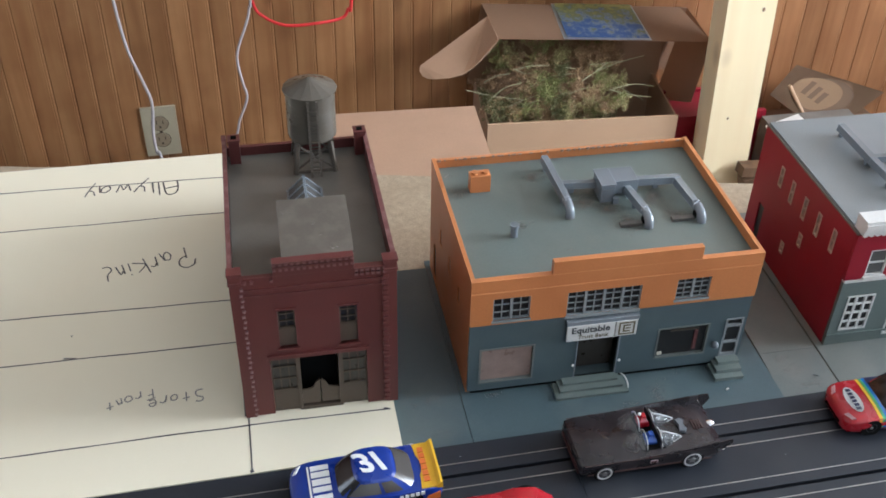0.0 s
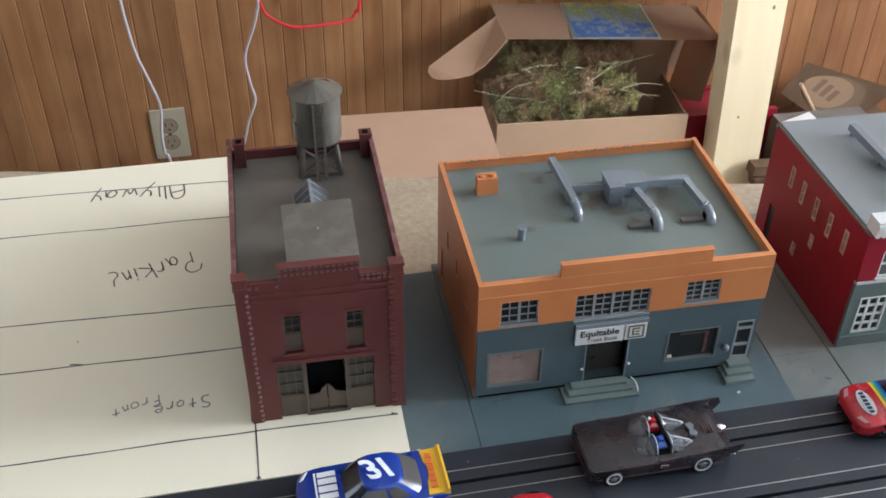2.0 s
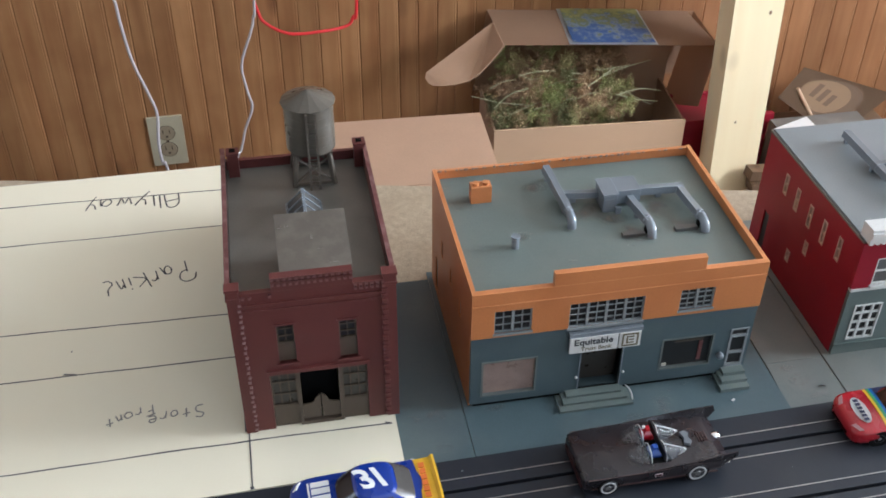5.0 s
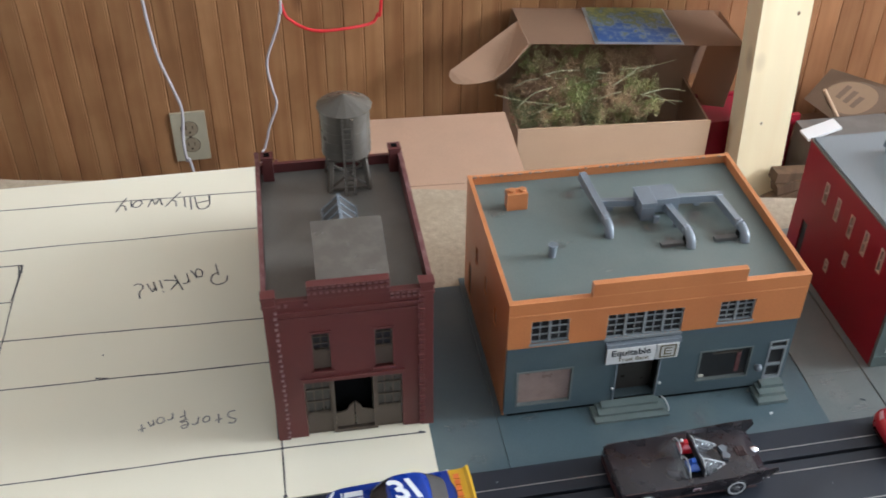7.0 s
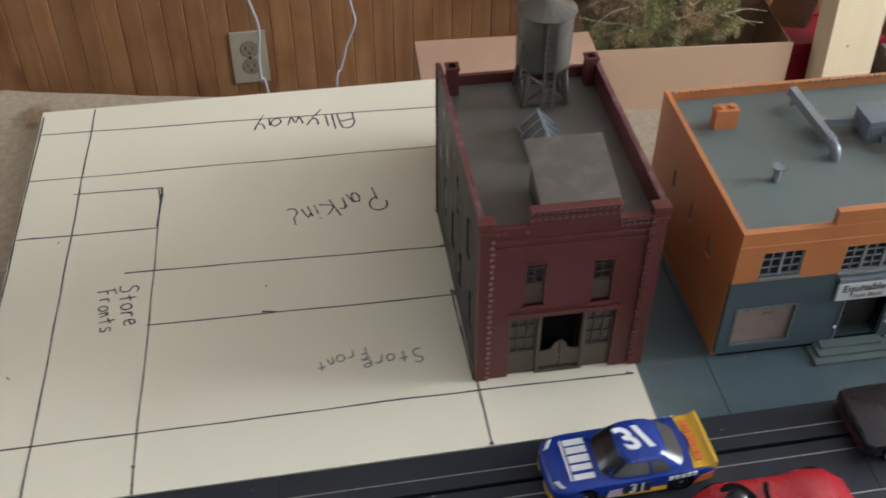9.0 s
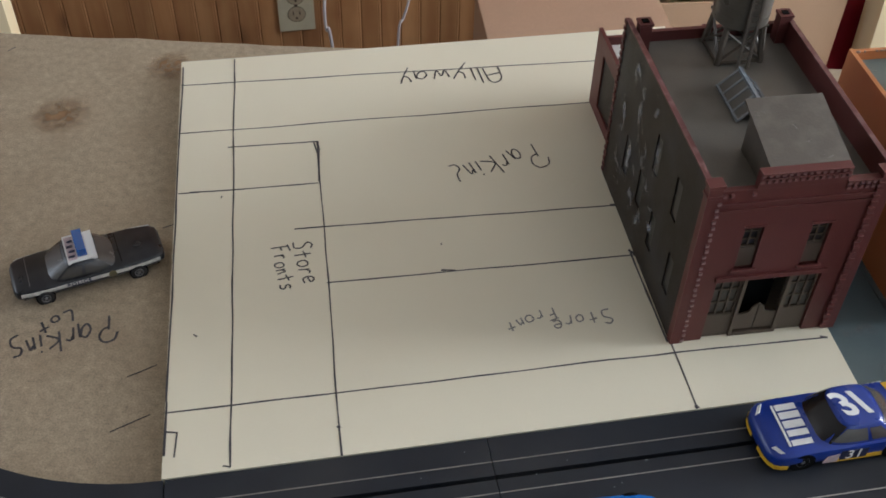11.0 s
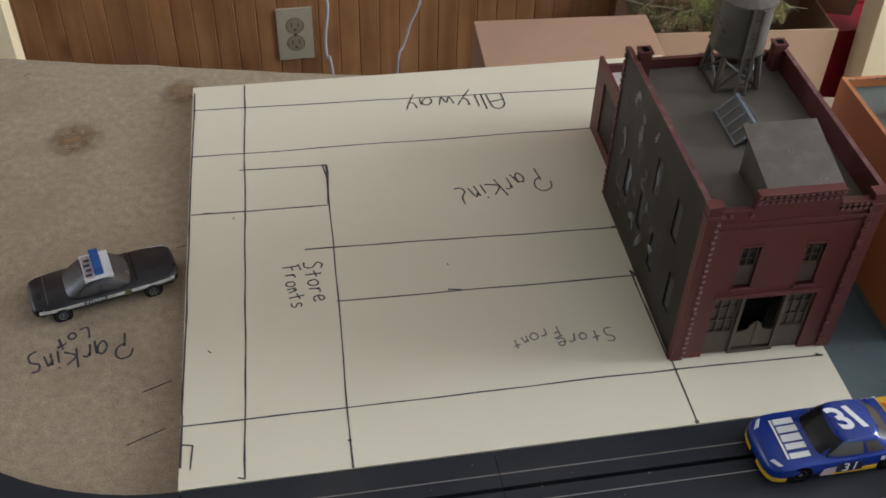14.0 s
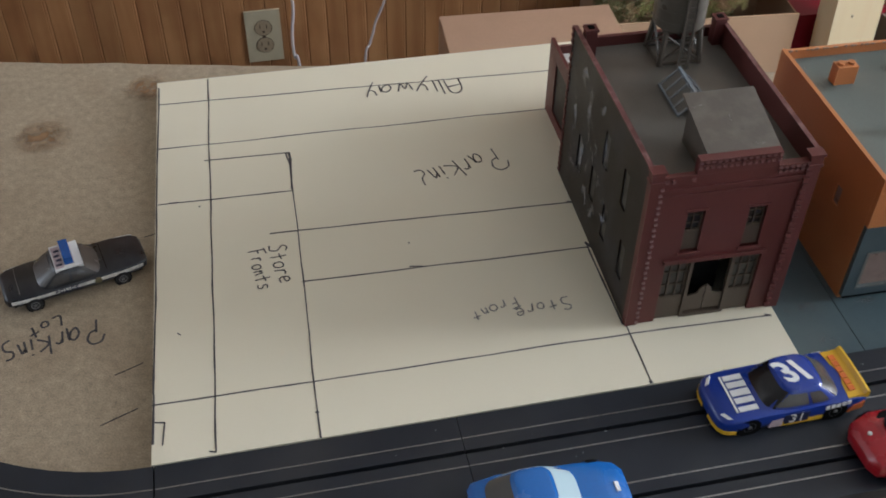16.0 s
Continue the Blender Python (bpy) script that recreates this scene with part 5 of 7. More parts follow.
for x, y, r in ((0.2450, 0.0480, 0.0035), (0.2520, 0.0520, 0.0025), (0.1820, 0.0720, 0.0040), (0.1880, 0.0700, 0.0030), (0.2940, 0.0540, 0.0045), (0.1450, 0.1300, 0.0050), (0.2050, 0.0400, 0.0040)):
    bm = bmesh.new()
    bm.faces.new([bm.verts.new((x + r * math.cos(a * math.pi / 8), y + 0.5 * r * math.sin(a * math.pi / 8), RZ + 0.0005)) for a in range(16)])
    bpart("roof_scuff", bm, SCUFF)
bm = boxes((0.1565, 0.1700, 0.1090, 0.1165, RZ, RZ + 0.0125))
ch = bpart("roof_chimney", bm, ORANGE, bevel=0.0008)
for x in (0.1598, 0.1667):
    bm = bmesh.new()
    rod(bm, (x, 0.1128, RZ + 0.0120), (x, 0.1128, RZ + 0.0142), 0.0022, n=12)
    bpart("flue", bm, ORANGE, ch)
bm = bmesh.new()
rod(bm, (0.1740, 0.0590, RZ), (0.1740, 0.0590, RZ + 0.0075), 0.0024, n=12)
rod(bm, (0.1740, 0.0590, RZ + 0.0075), (0.1740, 0.0590, RZ + 0.0090), 0.0029, n=12)
bpart("vent_pipe", bm, DUCT)

# ---- red building ----
house = thing("red_building", "crimson plastic model building with a grey roof and green shopfront", "model building", pose(0, 0, PLATE + 0.0002))
HX0, HX1, HY0, HY1, HT = 0.3845, 0.5700, 0.0168, 0.1510, 0.0845


def hpart(name, bm, mat, parent=None, label="", bevel=0.0, smooth=False):
    return part(name, lift(bm), mat, parent or house, label, bevel, smooth)


hs = [(y - 0.0026, y + 0.0026, z0, z1) for y, z0, z1 in ((0.1165, 0.0540, 0.0705), (0.0990, 0.0520, 0.0700), (0.0797, 0.0520, 0.0697), (0.0604, 0.0522, 0.0708), (0.0400, 0.0540, 0.0722), (0.0937, 0.0115, 0.0215), (0.0752, 0.0315, 0.0425))]
door = (0.1285, 0.1365, PLATE + 0.002, 0.0265)
bm = bmesh.new()
panel(bm, HY0 + 0.0030, HY1, PLATE, HT, hs + [door], HX0, HX0 + 0.0028, "x")
side = hpart("left_side", bm, RED)
for h in hs:
    zm = (h[2] + h[3]) / 2
    bm = bmesh.new()
    panel(bm, h[0], h[1], h[2], h[3], [(h[0] + 0.0012, h[1] - 0.0012, h[2] + 0.0014, zm - 0.0006), (h[0] + 0.0012, h[1] - 0.0012, zm + 0.0006, h[3] - 0.0014)], HX0 - 0.0003, HX0 + 0.0010, "x")
    w = hpart("side_window", bm, TANBAR, side)
    hpart("pane", boxes((HX0 + 0.0010, HX0 + 0.0016, *h)), PINKGLASS, w)
hpart("side_door", boxes((HX0 + 0.0010, HX0 + 0.0016, *door)), DARKGLASS, side)
FG = (0.3920, 0.4115, 0.0040, 0.0340)
FG2 = (0.4260, 0.4500, -0.0040, 0.0340)
FW = [(x, x + 0.0135, 0.0505, 0.0715) for x in (0.3975, 0.4300, 0.4650, 0.5000, 0.5350)]
bm = bmesh.new()
panel(bm, HX0, HX1, 0.0485, HT, FW, HY0, HY0 + 0.0028)
hpart("upper_front", bm, RED, bevel=0.0003)
bm = bmesh.new()
panel(bm, HX0 + 0.0003, HX1, PLATE, 0.0465, [FG, FG2], HY0 + 0.0002, HY0 + 0.0028)
hpart("shopfront", bm, TEALROOF)
hpart("white_band", boxes((HX0 + 0.0003, HX1, HY0 - 0.0008, HY0 + 0.0028, 0.0465, 0.0485)), WHITE)
hpart("sill_band", boxes((HX0 + 0.0003, HX1, HY0 - 0.0006, HY0 + 0.0002, -0.0005, 0.0010)), TEALROOF)
for h in (FG, FG2):
    sash(house, "shop_window", h[0], h[1], h[2] + D, h[3] + D, HY0 - 0.0003, 3, 4, WHITE, DARKGLASS, 0.0016, 0.0016, 0.0012)
for h in FW:
    w = sash(house, "sash_window", h[0], h[1], h[2] + D, h[3] + D, HY0 + 0.0002, 1, 2, WHITE, DULLGLASS, 0.0010, 0.0014, 0.0010)
    part("sill", boxes((h[0] - 0.0010, h[1] + 0.0010, HY0 - 0.0018, HY0 + 0.0004, h[2] + D - 0.0016, h[2] + D)), WHITE, w)
hpart("right_side", boxes((HX1 - 0.0028, HX1, HY0 + 0.0028, HY1, PLATE, HT)), RED)
hpart("back_wall", boxes((HX0 + 0.0028, HX1 - 0.0028, HY1 - 0.0028, HY1, PLATE, HT)), RED)
hpart("roof_edge", boxes((HX0 - 0.0006, HX1 + 0.0006, HY0 + 0.0010, HY1 + 0.0006, HT, HT + 0.0014)), ROOFGREY)
hpart("roof_deck", boxes((HX0 + 0.0010, HX1 - 0.0010, HY0 + 0.0014, HY1 - 0.0008, HT + 0.0014, HT + 0.0026)), HOUSEROOF)
cor = thing("cornice", "white moulded cornice", "")
cor.parent = house
for y, z0, z1 in ((-0.0035, 0.0880, 0.0925), (-0.0050, 0.0925, 0.0965), (-0.0040, 0.0965, 0.0985)):
    hpart("cornice_course", boxes((HX0 + 0.0005, HX1, HY0 + y, HY0 + 0.0075, z0 - 0.001, z1 - 0.001)), WHITE, cor, bevel=0.0006)
bm = bmesh.new()
for i in range(44):
    x = HX0 + 0.0025 + i * 0.0042
    rod(bm, (x, HY0 - 0.0030, 0.0870), (x, HY0 + 0.0010, 0.0870), 0.0018, n=8)
hpart("cornice_scallops", bm, WHITE, cor)
RZ = HT + 0.0026
bm = bmesh.new()
duct(bm, [(0.4270, 0.1240), (0.4275, 0.0860), (0.4290, 0.0560)], 0.0062, RZ + 0.0040, RZ + 0.0090)
elbow(bm, 0.4292, 0.0540, 0.0064, RZ + 0.0090, RZ)
hpart("duct", bm, DUCT, bevel=0.0003)
bm = bmesh.new()
duct(bm, [(0.4290, 0.0860), (0.4500, 0.0860)], 0.0055, RZ + 0.0040, RZ + 0.0082)
hpart("duct", bm, DUCT, bevel=0.0003)
hpart("fan_unit", boxes((0.4460, 0.4700, 0.0760, 0.0960, RZ, RZ + 0.0130)), DUCT, bevel=0.0006)
for y in (0.1240, 0.0880, 0.0600):
    hpart("duct_foot", boxes((0.4255, 0.4290, y - 0.0014, y + 0.0014, RZ, RZ + 0.0045)), DUCT)
bm = bmesh.new()
rod(bm, (0.3030, -0.0118, PLATE + 0.0004), (0.3048, -0.0112, PLATE + 0.0008), 0.0008, n=6)
single("plastic_scrap", bm, WHITE, "tiny white plastic scrap lying on the sidewalk", "scrap")
bm = bmesh.new()
rod(bm, (0.3650, -0.0085, PLATE + 0.0005), (0.3680, -0.0105, PLATE + 0.0008), 0.0004, n=6)
single("plastic_scrap", bm, DULLDUCT, "thin dull plastic scrap lying on the sidewalk", "scrap")

# ---- toy cars ----
def ring(x, hw, z0, zs, zt, crown=0.0006, tuck=0.92):
    """A car body's cross-section at x: half width hw, sill z0, shoulder zs, top zt."""
    half = [(hw * tuck, z0), (hw, z0 + (zs - z0) * 0.35), (hw, zs), (hw * 0.95, zs + (zt - zs) * 0.6), (hw * 0.82, zt - (zt - zs) * 0.08), (hw * 0.45, zt + crown * 0.7)]
    pts = half + [(0.0, zt + crown)] + [(-y, z) for y, z in half[::-1]]
    return [Vector((x, y, z)) for y, z in pts]


def body_mesh(stations):
    """A car body through its cross-sections, rounded between them."""
    rows = [tuple(t) + (0.0006,) * (6 - len(t)) for t in stations]
    n = len(rows)
    fine = []
    for i in range(n - 1):
        p0, p1, p2, p3 = rows[max(i - 1, 0)], rows[i], rows[i + 1], rows[min(i + 2, n - 1)]
        for k in range(3):
            t = k / 3
            fine.append(tuple(0.5 * (2 * b + (c - a) * t * 0.7 + (2 * a - 5 * b + 4 * c - d) * 0.0 * t + (c - b) * 2 * (t * t * (3 - 2 * t)) - (c - a) * 0.7 * t * t * (3 - 2 * t)) for a, b, c, d in zip(p0, p1, p2, p3)))
    fine.append(rows[-1])
    rings = []
    for f in fine:
        r = ring(*f)
        inner = smooth_path(r, 3)
        rings.append(inner)
    bm = bmesh.new()
    loft(bm, rings)
    return bm


def cabin_point(c, turn, f):
    """A point of a glasshouse's skin: turn goes round it, f from its foot to the roof's edge."""
    x0, x1, x2, x3, wb, wt, zb, zt = c
    a, b, w = x0 + (x1 - x0) * f, x3 + (x2 - x3) * f, wb + (wt - wb) * f
    cx, sx = math.cos(turn), math.sin(turn)
    bow = 1 + 0.035 * math.sin(math.pi * f)
    return Vector(((a + b) / 2 + (b - a) / 2 * bow * math.copysign(abs(cx) ** 0.5, cx), w * bow * math.copysign(abs(sx) ** 0.5, sx), zb + (zt - zb) * f))


def cabin_mesh(*c, n=6, sides=40):
    """A rounded glasshouse: foot from x0 to x3, roof from x1 to x2, with a low dome on top."""
    bm = bmesh.new()
    turns = [(k + 0.5) * 2 * math.pi / sides for k in range(sides)]
    rings = [[cabin_point(c, t, k / n) for t in turns] for k in range(n + 1)]
    mid = Vector(((c[1] + c[2]) / 2, 0, c[7]))
    for scale, up in ((0.975, 0.00025), (0.92, 0.00045), (0.75, 0.0006), (0.45, 0.0007), (0.15, 0.0007)):
        rings.append([mid + (p - mid) * scale + Vector((0, 0, up)) for p in rings[n]])
    loft(bm, rings)
    return bm


FACES = {"front": math.pi, "rear": 0.0, "left": math.pi / 2, "right": -math.pi / 2}


def pane(c, face, u0, u1, f0, f1, lean=0.0, n=9, m=4):
    """A curved window on a glasshouse: u runs across one of its faces from -1 to 1, f up."""
    bm = bmesh.new()
    mid = Vector(((c[0] + c[3]) / 2, 0, c[6]))
    grid = []
    for j in range(m + 1):
        f = f0 + (f1 - f0) * j / m
        row = []
        for i in range(n + 1):
            u = u0 + (u1 - u0) * i / n + lean * j / m * (1 if u0 < 0 else 0) * (1 - i / n)
            turn = FACES[face] + math.copysign(math.asin(min(1.0, u * u)), u)
            p = cabin_point(c, turn, f)
            out = Vector((p.x - mid.x, p.y, 0)).normalized() * 0.0002 + Vector((0, 0, 0.00012))
            row.append(bm.verts.new(p + out))
        grid.append(row)
    for r0, r1 in zip(grid, grid[1:]):
        for i in range(n):
            bm.faces.new((r0[i], r0[i + 1], r1[i + 1], r1[i]))
    bmesh.ops.recalc_face_normals(bm, faces=bm.faces)
    bmesh.ops.solidify(bm, geom=bm.faces[:], thickness=0.0003)
    return bm


def lathe(bm, x, z, profile, n=24):
    """Rings of (radius, y) turned round a wheel's axle at x, z."""
    loft(bm, [[Vector((x + r * math.cos(k * 2 * math.pi / n), y, z + r * math.sin(k * 2 * math.pi / n))) for k in range(n)] for r, y in profile])


def quad(pts, t=0.0004):
    """A thin pane through four corners, thickened outwards."""
    bm = bmesh.new()
    p = [Vector(q) for q in pts]
    n = (p[1] - p[0]).cross(p[3] - p[0]).normalized() * t
    a, b = [bm.verts.new(q - n) for q in p], [bm.verts.new(q + n) for q in p]
    bm.faces.new(a[::-1]), bm.faces.new(b)
    for i in range(4):
        bm.faces.new((a[i], a[(i + 1) % 4], b[(i + 1) % 4], b[i]))
    return bm


def wheel(parent, x, y, r, w, rim_mat, rim_r=0.6):
    """A tyre with its dished rim, dark recess, hub and spokes."""
    s = -1 if y < 0 else 1
    o = y + s * w / 2
    bm = bmesh.new()
    lathe(bm, x, r, [(r * 0.80, y - s * w / 2), (r * 0.96, y - s * w / 2), (r, y - s * w * 0.36), (r, y + s * w * 0.30), (r * 0.97, o - s * 0.0002), (r * 0.90, o), (r * 0.5, o)])
    t = part("wheel", bm, TYRE, parent, smooth=True)
    R = r * rim_r
    bm = bmesh.new()
    lathe(bm, x, r, [(R, o - s * 0.0004), (R * 1.02, o + s * 0.0003), (R * 0.93, o + s * 0.0004), (R * 0.80, o + s * 0.00012), (R * 0.78, o - s * 0.0002)])
    rim = part("rim", bm, rim_mat, t, smooth=True)
    bm = bmesh.new()
    rod(bm, (x, o - s * 0.0001, r), (x, o + s * 0.00012, r), R * 0.80, n=20)
    part("rim_recess", bm, DARKRIM, rim)
    bm = bmesh.new()
    rod(bm, (x, o, r), (x, o + s * 0.0005, r), R * 0.40, R * 0.3, n=12)
    for k in range(5):
        a = k * 2 * math.pi / 5 + 0.3
        rod(bm, (x, o + s * 0.0001, r), (x + R * 0.82 * math.cos(a), o + s * 0.0001, r + R * 0.82 * math.sin(a)), R * 0.05, n=5)
    part("spokes", bm, HUB, rim)
    return t


def arch(parent, x, y, r, depth):
    """The dark wheel opening in the body's side."""
    bm = bmesh.new()
    s = -1 if y < 0 else 1
    rod(bm, (x, y - s * depth, r * 0.93), (x, y + s * 0.0002, r * 0.93), r * 1.16, n=20)
    part("wheel_arch", bm, DARK, parent)


CARZ = TABLE + TOP + 0.0005


def stock_car(name, label, m, paint, hood=None, long=0.083, wide=0.0345):
    """A closed race car that points to -x."""
    c = thing(name, label, "toy car", m, group="slot cars")
    L, h = long, wide / 2
    S = lambda f, w, z0, zs, zt, cr=0.0006: (L * (f - 0.5), h * w, z0, zs, zt, cr)
    st = [S(-0.004, 0.34, 0.0036, 0.0058, 0.0072), S(0.002, 0.58, 0.0028, 0.0064, 0.0085), S(0.014, 0.77, 0.0022, 0.0074, 0.0098), S(0.036, 0.91, 0.0018, 0.0086, 0.0109), S(0.070, 0.98, 0.0018, 0.0097, 0.0118), S(0.13, 1.01, 0.0018, 0.0106, 0.0125), S(0.24, 1.0, 0.0018, 0.0113, 0.0130), S(0.36, 1.0, 0.0018, 0.0116, 0.0132, 0.0004), S(0.52, 1.0, 0.0018, 0.0116, 0.0127, 0.0003), S(0.68, 1.0, 0.0018, 0.0122, 0.0132, 0.0003), S(0.82, 1.0, 0.0020, 0.0126, 0.0140), S(0.93, 0.98, 0.0024, 0.0122, 0.0142), S(0.985, 0.93, 0.0034, 0.0110, 0.0140), S(1.0, 0.88, 0.0050, 0.0100, 0.0132)]
    part("body", body_mesh(st), paint, c, smooth=True)
    x = lambda f: L * (f - 0.5)
    house = (x(0.285), x(0.430), x(0.690), x(0.870), h * 0.93, h * 0.70, 0.0112, 0.0222)
    part("cabin", cabin_mesh(*house), paint, c, smooth=True)
    part("windshield", pane(house, "front", -0.90, 0.90, 0.16, 0.93), TINT, c, smooth=True)
    part("rear_window", pane(house, "rear", -0.86, 0.86, 0.22, 0.92), SOOT, c, smooth=True)
    for s, face in ((-1, "right"), (1, "left")):
        a, b, q, r = (-0.80, 0.06, 0.16, 0.62) if s < 0 else (-0.06, 0.80, -0.62, -0.16)
        part("side_window", pane(house, face, a, b, 0.26, 0.86, 0.10 if s < 0 else 0.0), DULLGLASS if name == "blue_stock_car" else SOOT, c, smooth=True)
        part("quarter_window", pane(house, face, q, r, 0.26, 0.84), SOOT, c, smooth=True)
    part("chassis", boxes((x(0.06), x(0.95), -h * 0.80, h * 0.80, 0.0008, 0.0030)), DARK, c)
    for f, r in ((0.20, 0.0056), (0.785, 0.0060)):
        for s in (-1, 1):
            arch(c, x(f), s * (h * 1.0), r, 0.0014)
            wheel(c, x(f), s * (h * 0.975 - 0.0018), r, 0.0042, DARKRIM, 0.62)
    return c, x, h


PATCH = material("faded_pink_patch", (0.5, 0.4, 0.42), 0.4, spread=0.4, scale=700, bump=0.02)
HEADLAMP = plain("pink_headlamp", (0.5, 0.28, 0.3), 0.2)


def on_hood(parent, name, x0, x1, y0, y1, z0, z1, mat, label=""):
    return part(name, quad([(x0, y0, z0), (x0, y1, z0), (x1, y1, z1), (x1, y0, z1)], 0.00025), mat, parent, label)


# blue car with the number 31
c, x, h = stock_car("blue_stock_car", "blue toy stock car number 31 with yellow tail, on the track", pose(0.0630, -0.0600, CARZ, 0, 0, 2.0), BLUE)
lettering("race_number", "31", 0.0192, pose(x(0.580), 0.0, 0.0230, 0, 0, 0), WHITEPAINT, c, "white number on the roof", -0.026, -0.42, 0.82)
for s in (-1, 1):
    part("number_panel", quad([(x(0.43), s * (h + 0.0001), 0.0035), (x(0.60), s * (h + 0.0001), 0.0035), (x(0.60), s * (h + 0.0001), 0.0104), (x(0.43), s * (h + 0.0001), 0.0104)], 0.00025), NAVY, c)
    lettering("race_number", "31", 0.0095, pose(x(0.515), s * (h + 0.0006), 0.0072, 90, 0, 0 if s < 0 else 180), WHITEPAINT, c, "white number on the door")
    part("side_stripe", quad([(x(0.40), s * (h + 0.0001), 0.0022), (x(0.70), s * (h + 0.0001), 0.0022), (x(0.70), s * (h + 0.0001), 0.0052), (x(0.40), s * (h + 0.0001), 0.0048)], 0.0002), YELLOW, c)
    part("sponsor_patch", quad([(x(0.33), s * (h + 0.0001), 0.0025), (x(0.42), s * (h + 0.0001), 0.0025), (x(0.425), s * (h + 0.0001), 0.0086), (x(0.345), s * (h + 0.0001), 0.0080)], 0.00022), PATCH, c)
    for k in range(5):
        f0 = 0.705 + k * 0.036
        part("quarter_lettering_bar", quad([(x(f0), s * (h + 0.0002), 0.0092 + k * 0.0003), (x(f0 + 0.026), s * (h + 0.0002), 0.0092 + k * 0.0003), (x(f0 + 0.026), s * (h + 0.0002), 0.0118 + k * 0.0003), (x(f0), s * (h + 0.0002), 0.0118 + k * 0.0003)], 0.0003), WHITEPAINT, c)
    part("tail_flash", quad([(x(0.87), s * (h * 0.985 + 0.0002), 0.0032), (x(0.985), s * (h * 0.94), 0.0040), (x(0.985), s * (h * 0.94 + 0.0003), 0.0098), (x(0.90), s * (h * 0.99 + 0.0002), 0.0085)], 0.0003), ORANGEPAINT, c)
    part("headlight", quad([(x(0.028), s * h * 0.56, 0.0106), (x(0.062), s * h * 0.82, 0.0110), (x(0.086), s * h * 0.86, 0.0119), (x(0.052), s * h * 0.58, 0.0118)], 0.0006), WHITEPAINT, c, bevel=0.0003)
    bm = bmesh.new()
    lip = [(-0.004, 0.20), (-0.002, 0.46), (0.002, 0.59), (0.014, 0.78), (0.036, 0.92), (0.070, 0.99), (0.115, 1.02)]
    loft(bm, [[(x(f) - 0.0004, s * h * w, 0.0020), (x(f) - 0.0004, s * h * (w + 0.015), 0.0022), (x(f) - 0.0004, s * h * (w + 0.015), 0.0046), (x(f) - 0.0004, s * h * w, 0.0050)] for f, w in lip])
    part("nose_lip", bm, YELLOW, c)
for k, (y0, y1) in enumerate(((-0.70, -0.52), (-0.40, -0.20), (-0.12, 0.12), (0.20, 0.42), (0.50, 0.70))):
    on_hood(c, "hood_lettering_bar", x(0.145), x(0.270), y0 * h, y1 * h, 0.0134 - 0.0003 * (abs(y0 + y1) > 0.8), 0.0138 - 0.0003 * (abs(y0 + y1) > 0.8), WHITEPAINT)
on_hood(c, "hood_lettering_rule", x(0.122), x(0.135), -h * 0.70, h * 0.70, 0.0131, 0.0132, WHITEPAINT)
bm = bmesh.new()
rows = []
for k in range(9):
    y = -0.93 + 1.86 * k / 8
    fall = 0.0007 * abs(y) ** 3
    rows.append([(x(0.868 - 0.012 * y * y), y * h, 0.0146 - fall), (x(0.965), y * h, 0.0151 - fall), (x(0.985), y * h, 0.0172 - fall), (x(1.000), y * h, 0.0172 - fall), (x(1.004), y * h, 0.0120), (x(0.868 - 0.012 * y * y), y * h, 0.0130)])
loft(bm, rows)
part("spoiler", bm, YELLOW, c, "yellow tail deck with a raised lip")
for k in range(6):
    y0 = h * (-0.72 + 0.245 * k)
    part("deck_lettering_bar", quad([(x(0.885), y0, 0.0150), (x(0.885), y0 + h * 0.20, 0.0150), (x(0.925), y0 + h * 0.20, 0.0152), (x(0.925), y0, 0.0152)], 0.0003), ORANGEPAINT, c)

# red car with a rainbow band
c, x, h = stock_car("rainbow_stock_car", "red and navy toy stock car with rainbow band, white oval", pose(0.3951, -0.0522, CARZ, 0, 0, -1.0), REDPAINT)
for k, (f, mat) in enumerate(((0.245, YELLOW), (0.268, GREENPAINT), (0.291, LIGHTBLUE))):
    bm = bmesh.new()
    for f0, f1 in ((f, f + 0.023),):
        a = ring(x(f0) , h * 1.006, 0.0018, 0.0115 + 0.0002 * k, 0.0132 + 0.0001 * k, 0.0008)
        b = ring(x(f1), h * 1.006, 0.0018, 0.0116 + 0.0002 * k, 0.0133 + 0.0001 * k, 0.0008)
        loft(bm, [a, b])
    part("rainbow_stripe", bm, mat, c)
st = [(x(f), h * 1.005, 0.0017, zs, zt, 0.0009) for f, zs, zt in ((0.314, 0.0118, 0.0134), (0.52, 0.0120, 0.0131), (0.68, 0.0124, 0.0134), (0.82, 0.0128, 0.0142), (0.93, 0.0124, 0.0144))]
part("navy_flank", body_mesh(st), NAVY, c, smooth=True)
part("navy_roof", cabin_mesh(x(0.292), x(0.432), x(0.688), x(0.868), h * 0.935, h * 0.705, 0.0113, 0.0223), NAVY, c, smooth=True)
bm = bmesh.new()
vs = [bm.verts.new((x(0.135) + 0.0045 * math.cos(k * math.pi / 12), 0.0105 * math.sin(k * math.pi / 12), 0.01345 + 0.00025 * math.cos(k * math.pi / 12))) for k in range(24)]
bm.faces.new(vs)
bmesh.ops.solidify(bm, geom=bm.faces[:], thickness=0.0003)
part("hood_oval", bm, WHITEPAINT, c)
for k in range(6):
    y = -0.0075 + k * 0.0030
    on_hood(c, "oval_lettering_bar", x(0.118), x(0.152), y - 0.0009, y + 0.0009, 0.01355, 0.0137, NAVY)
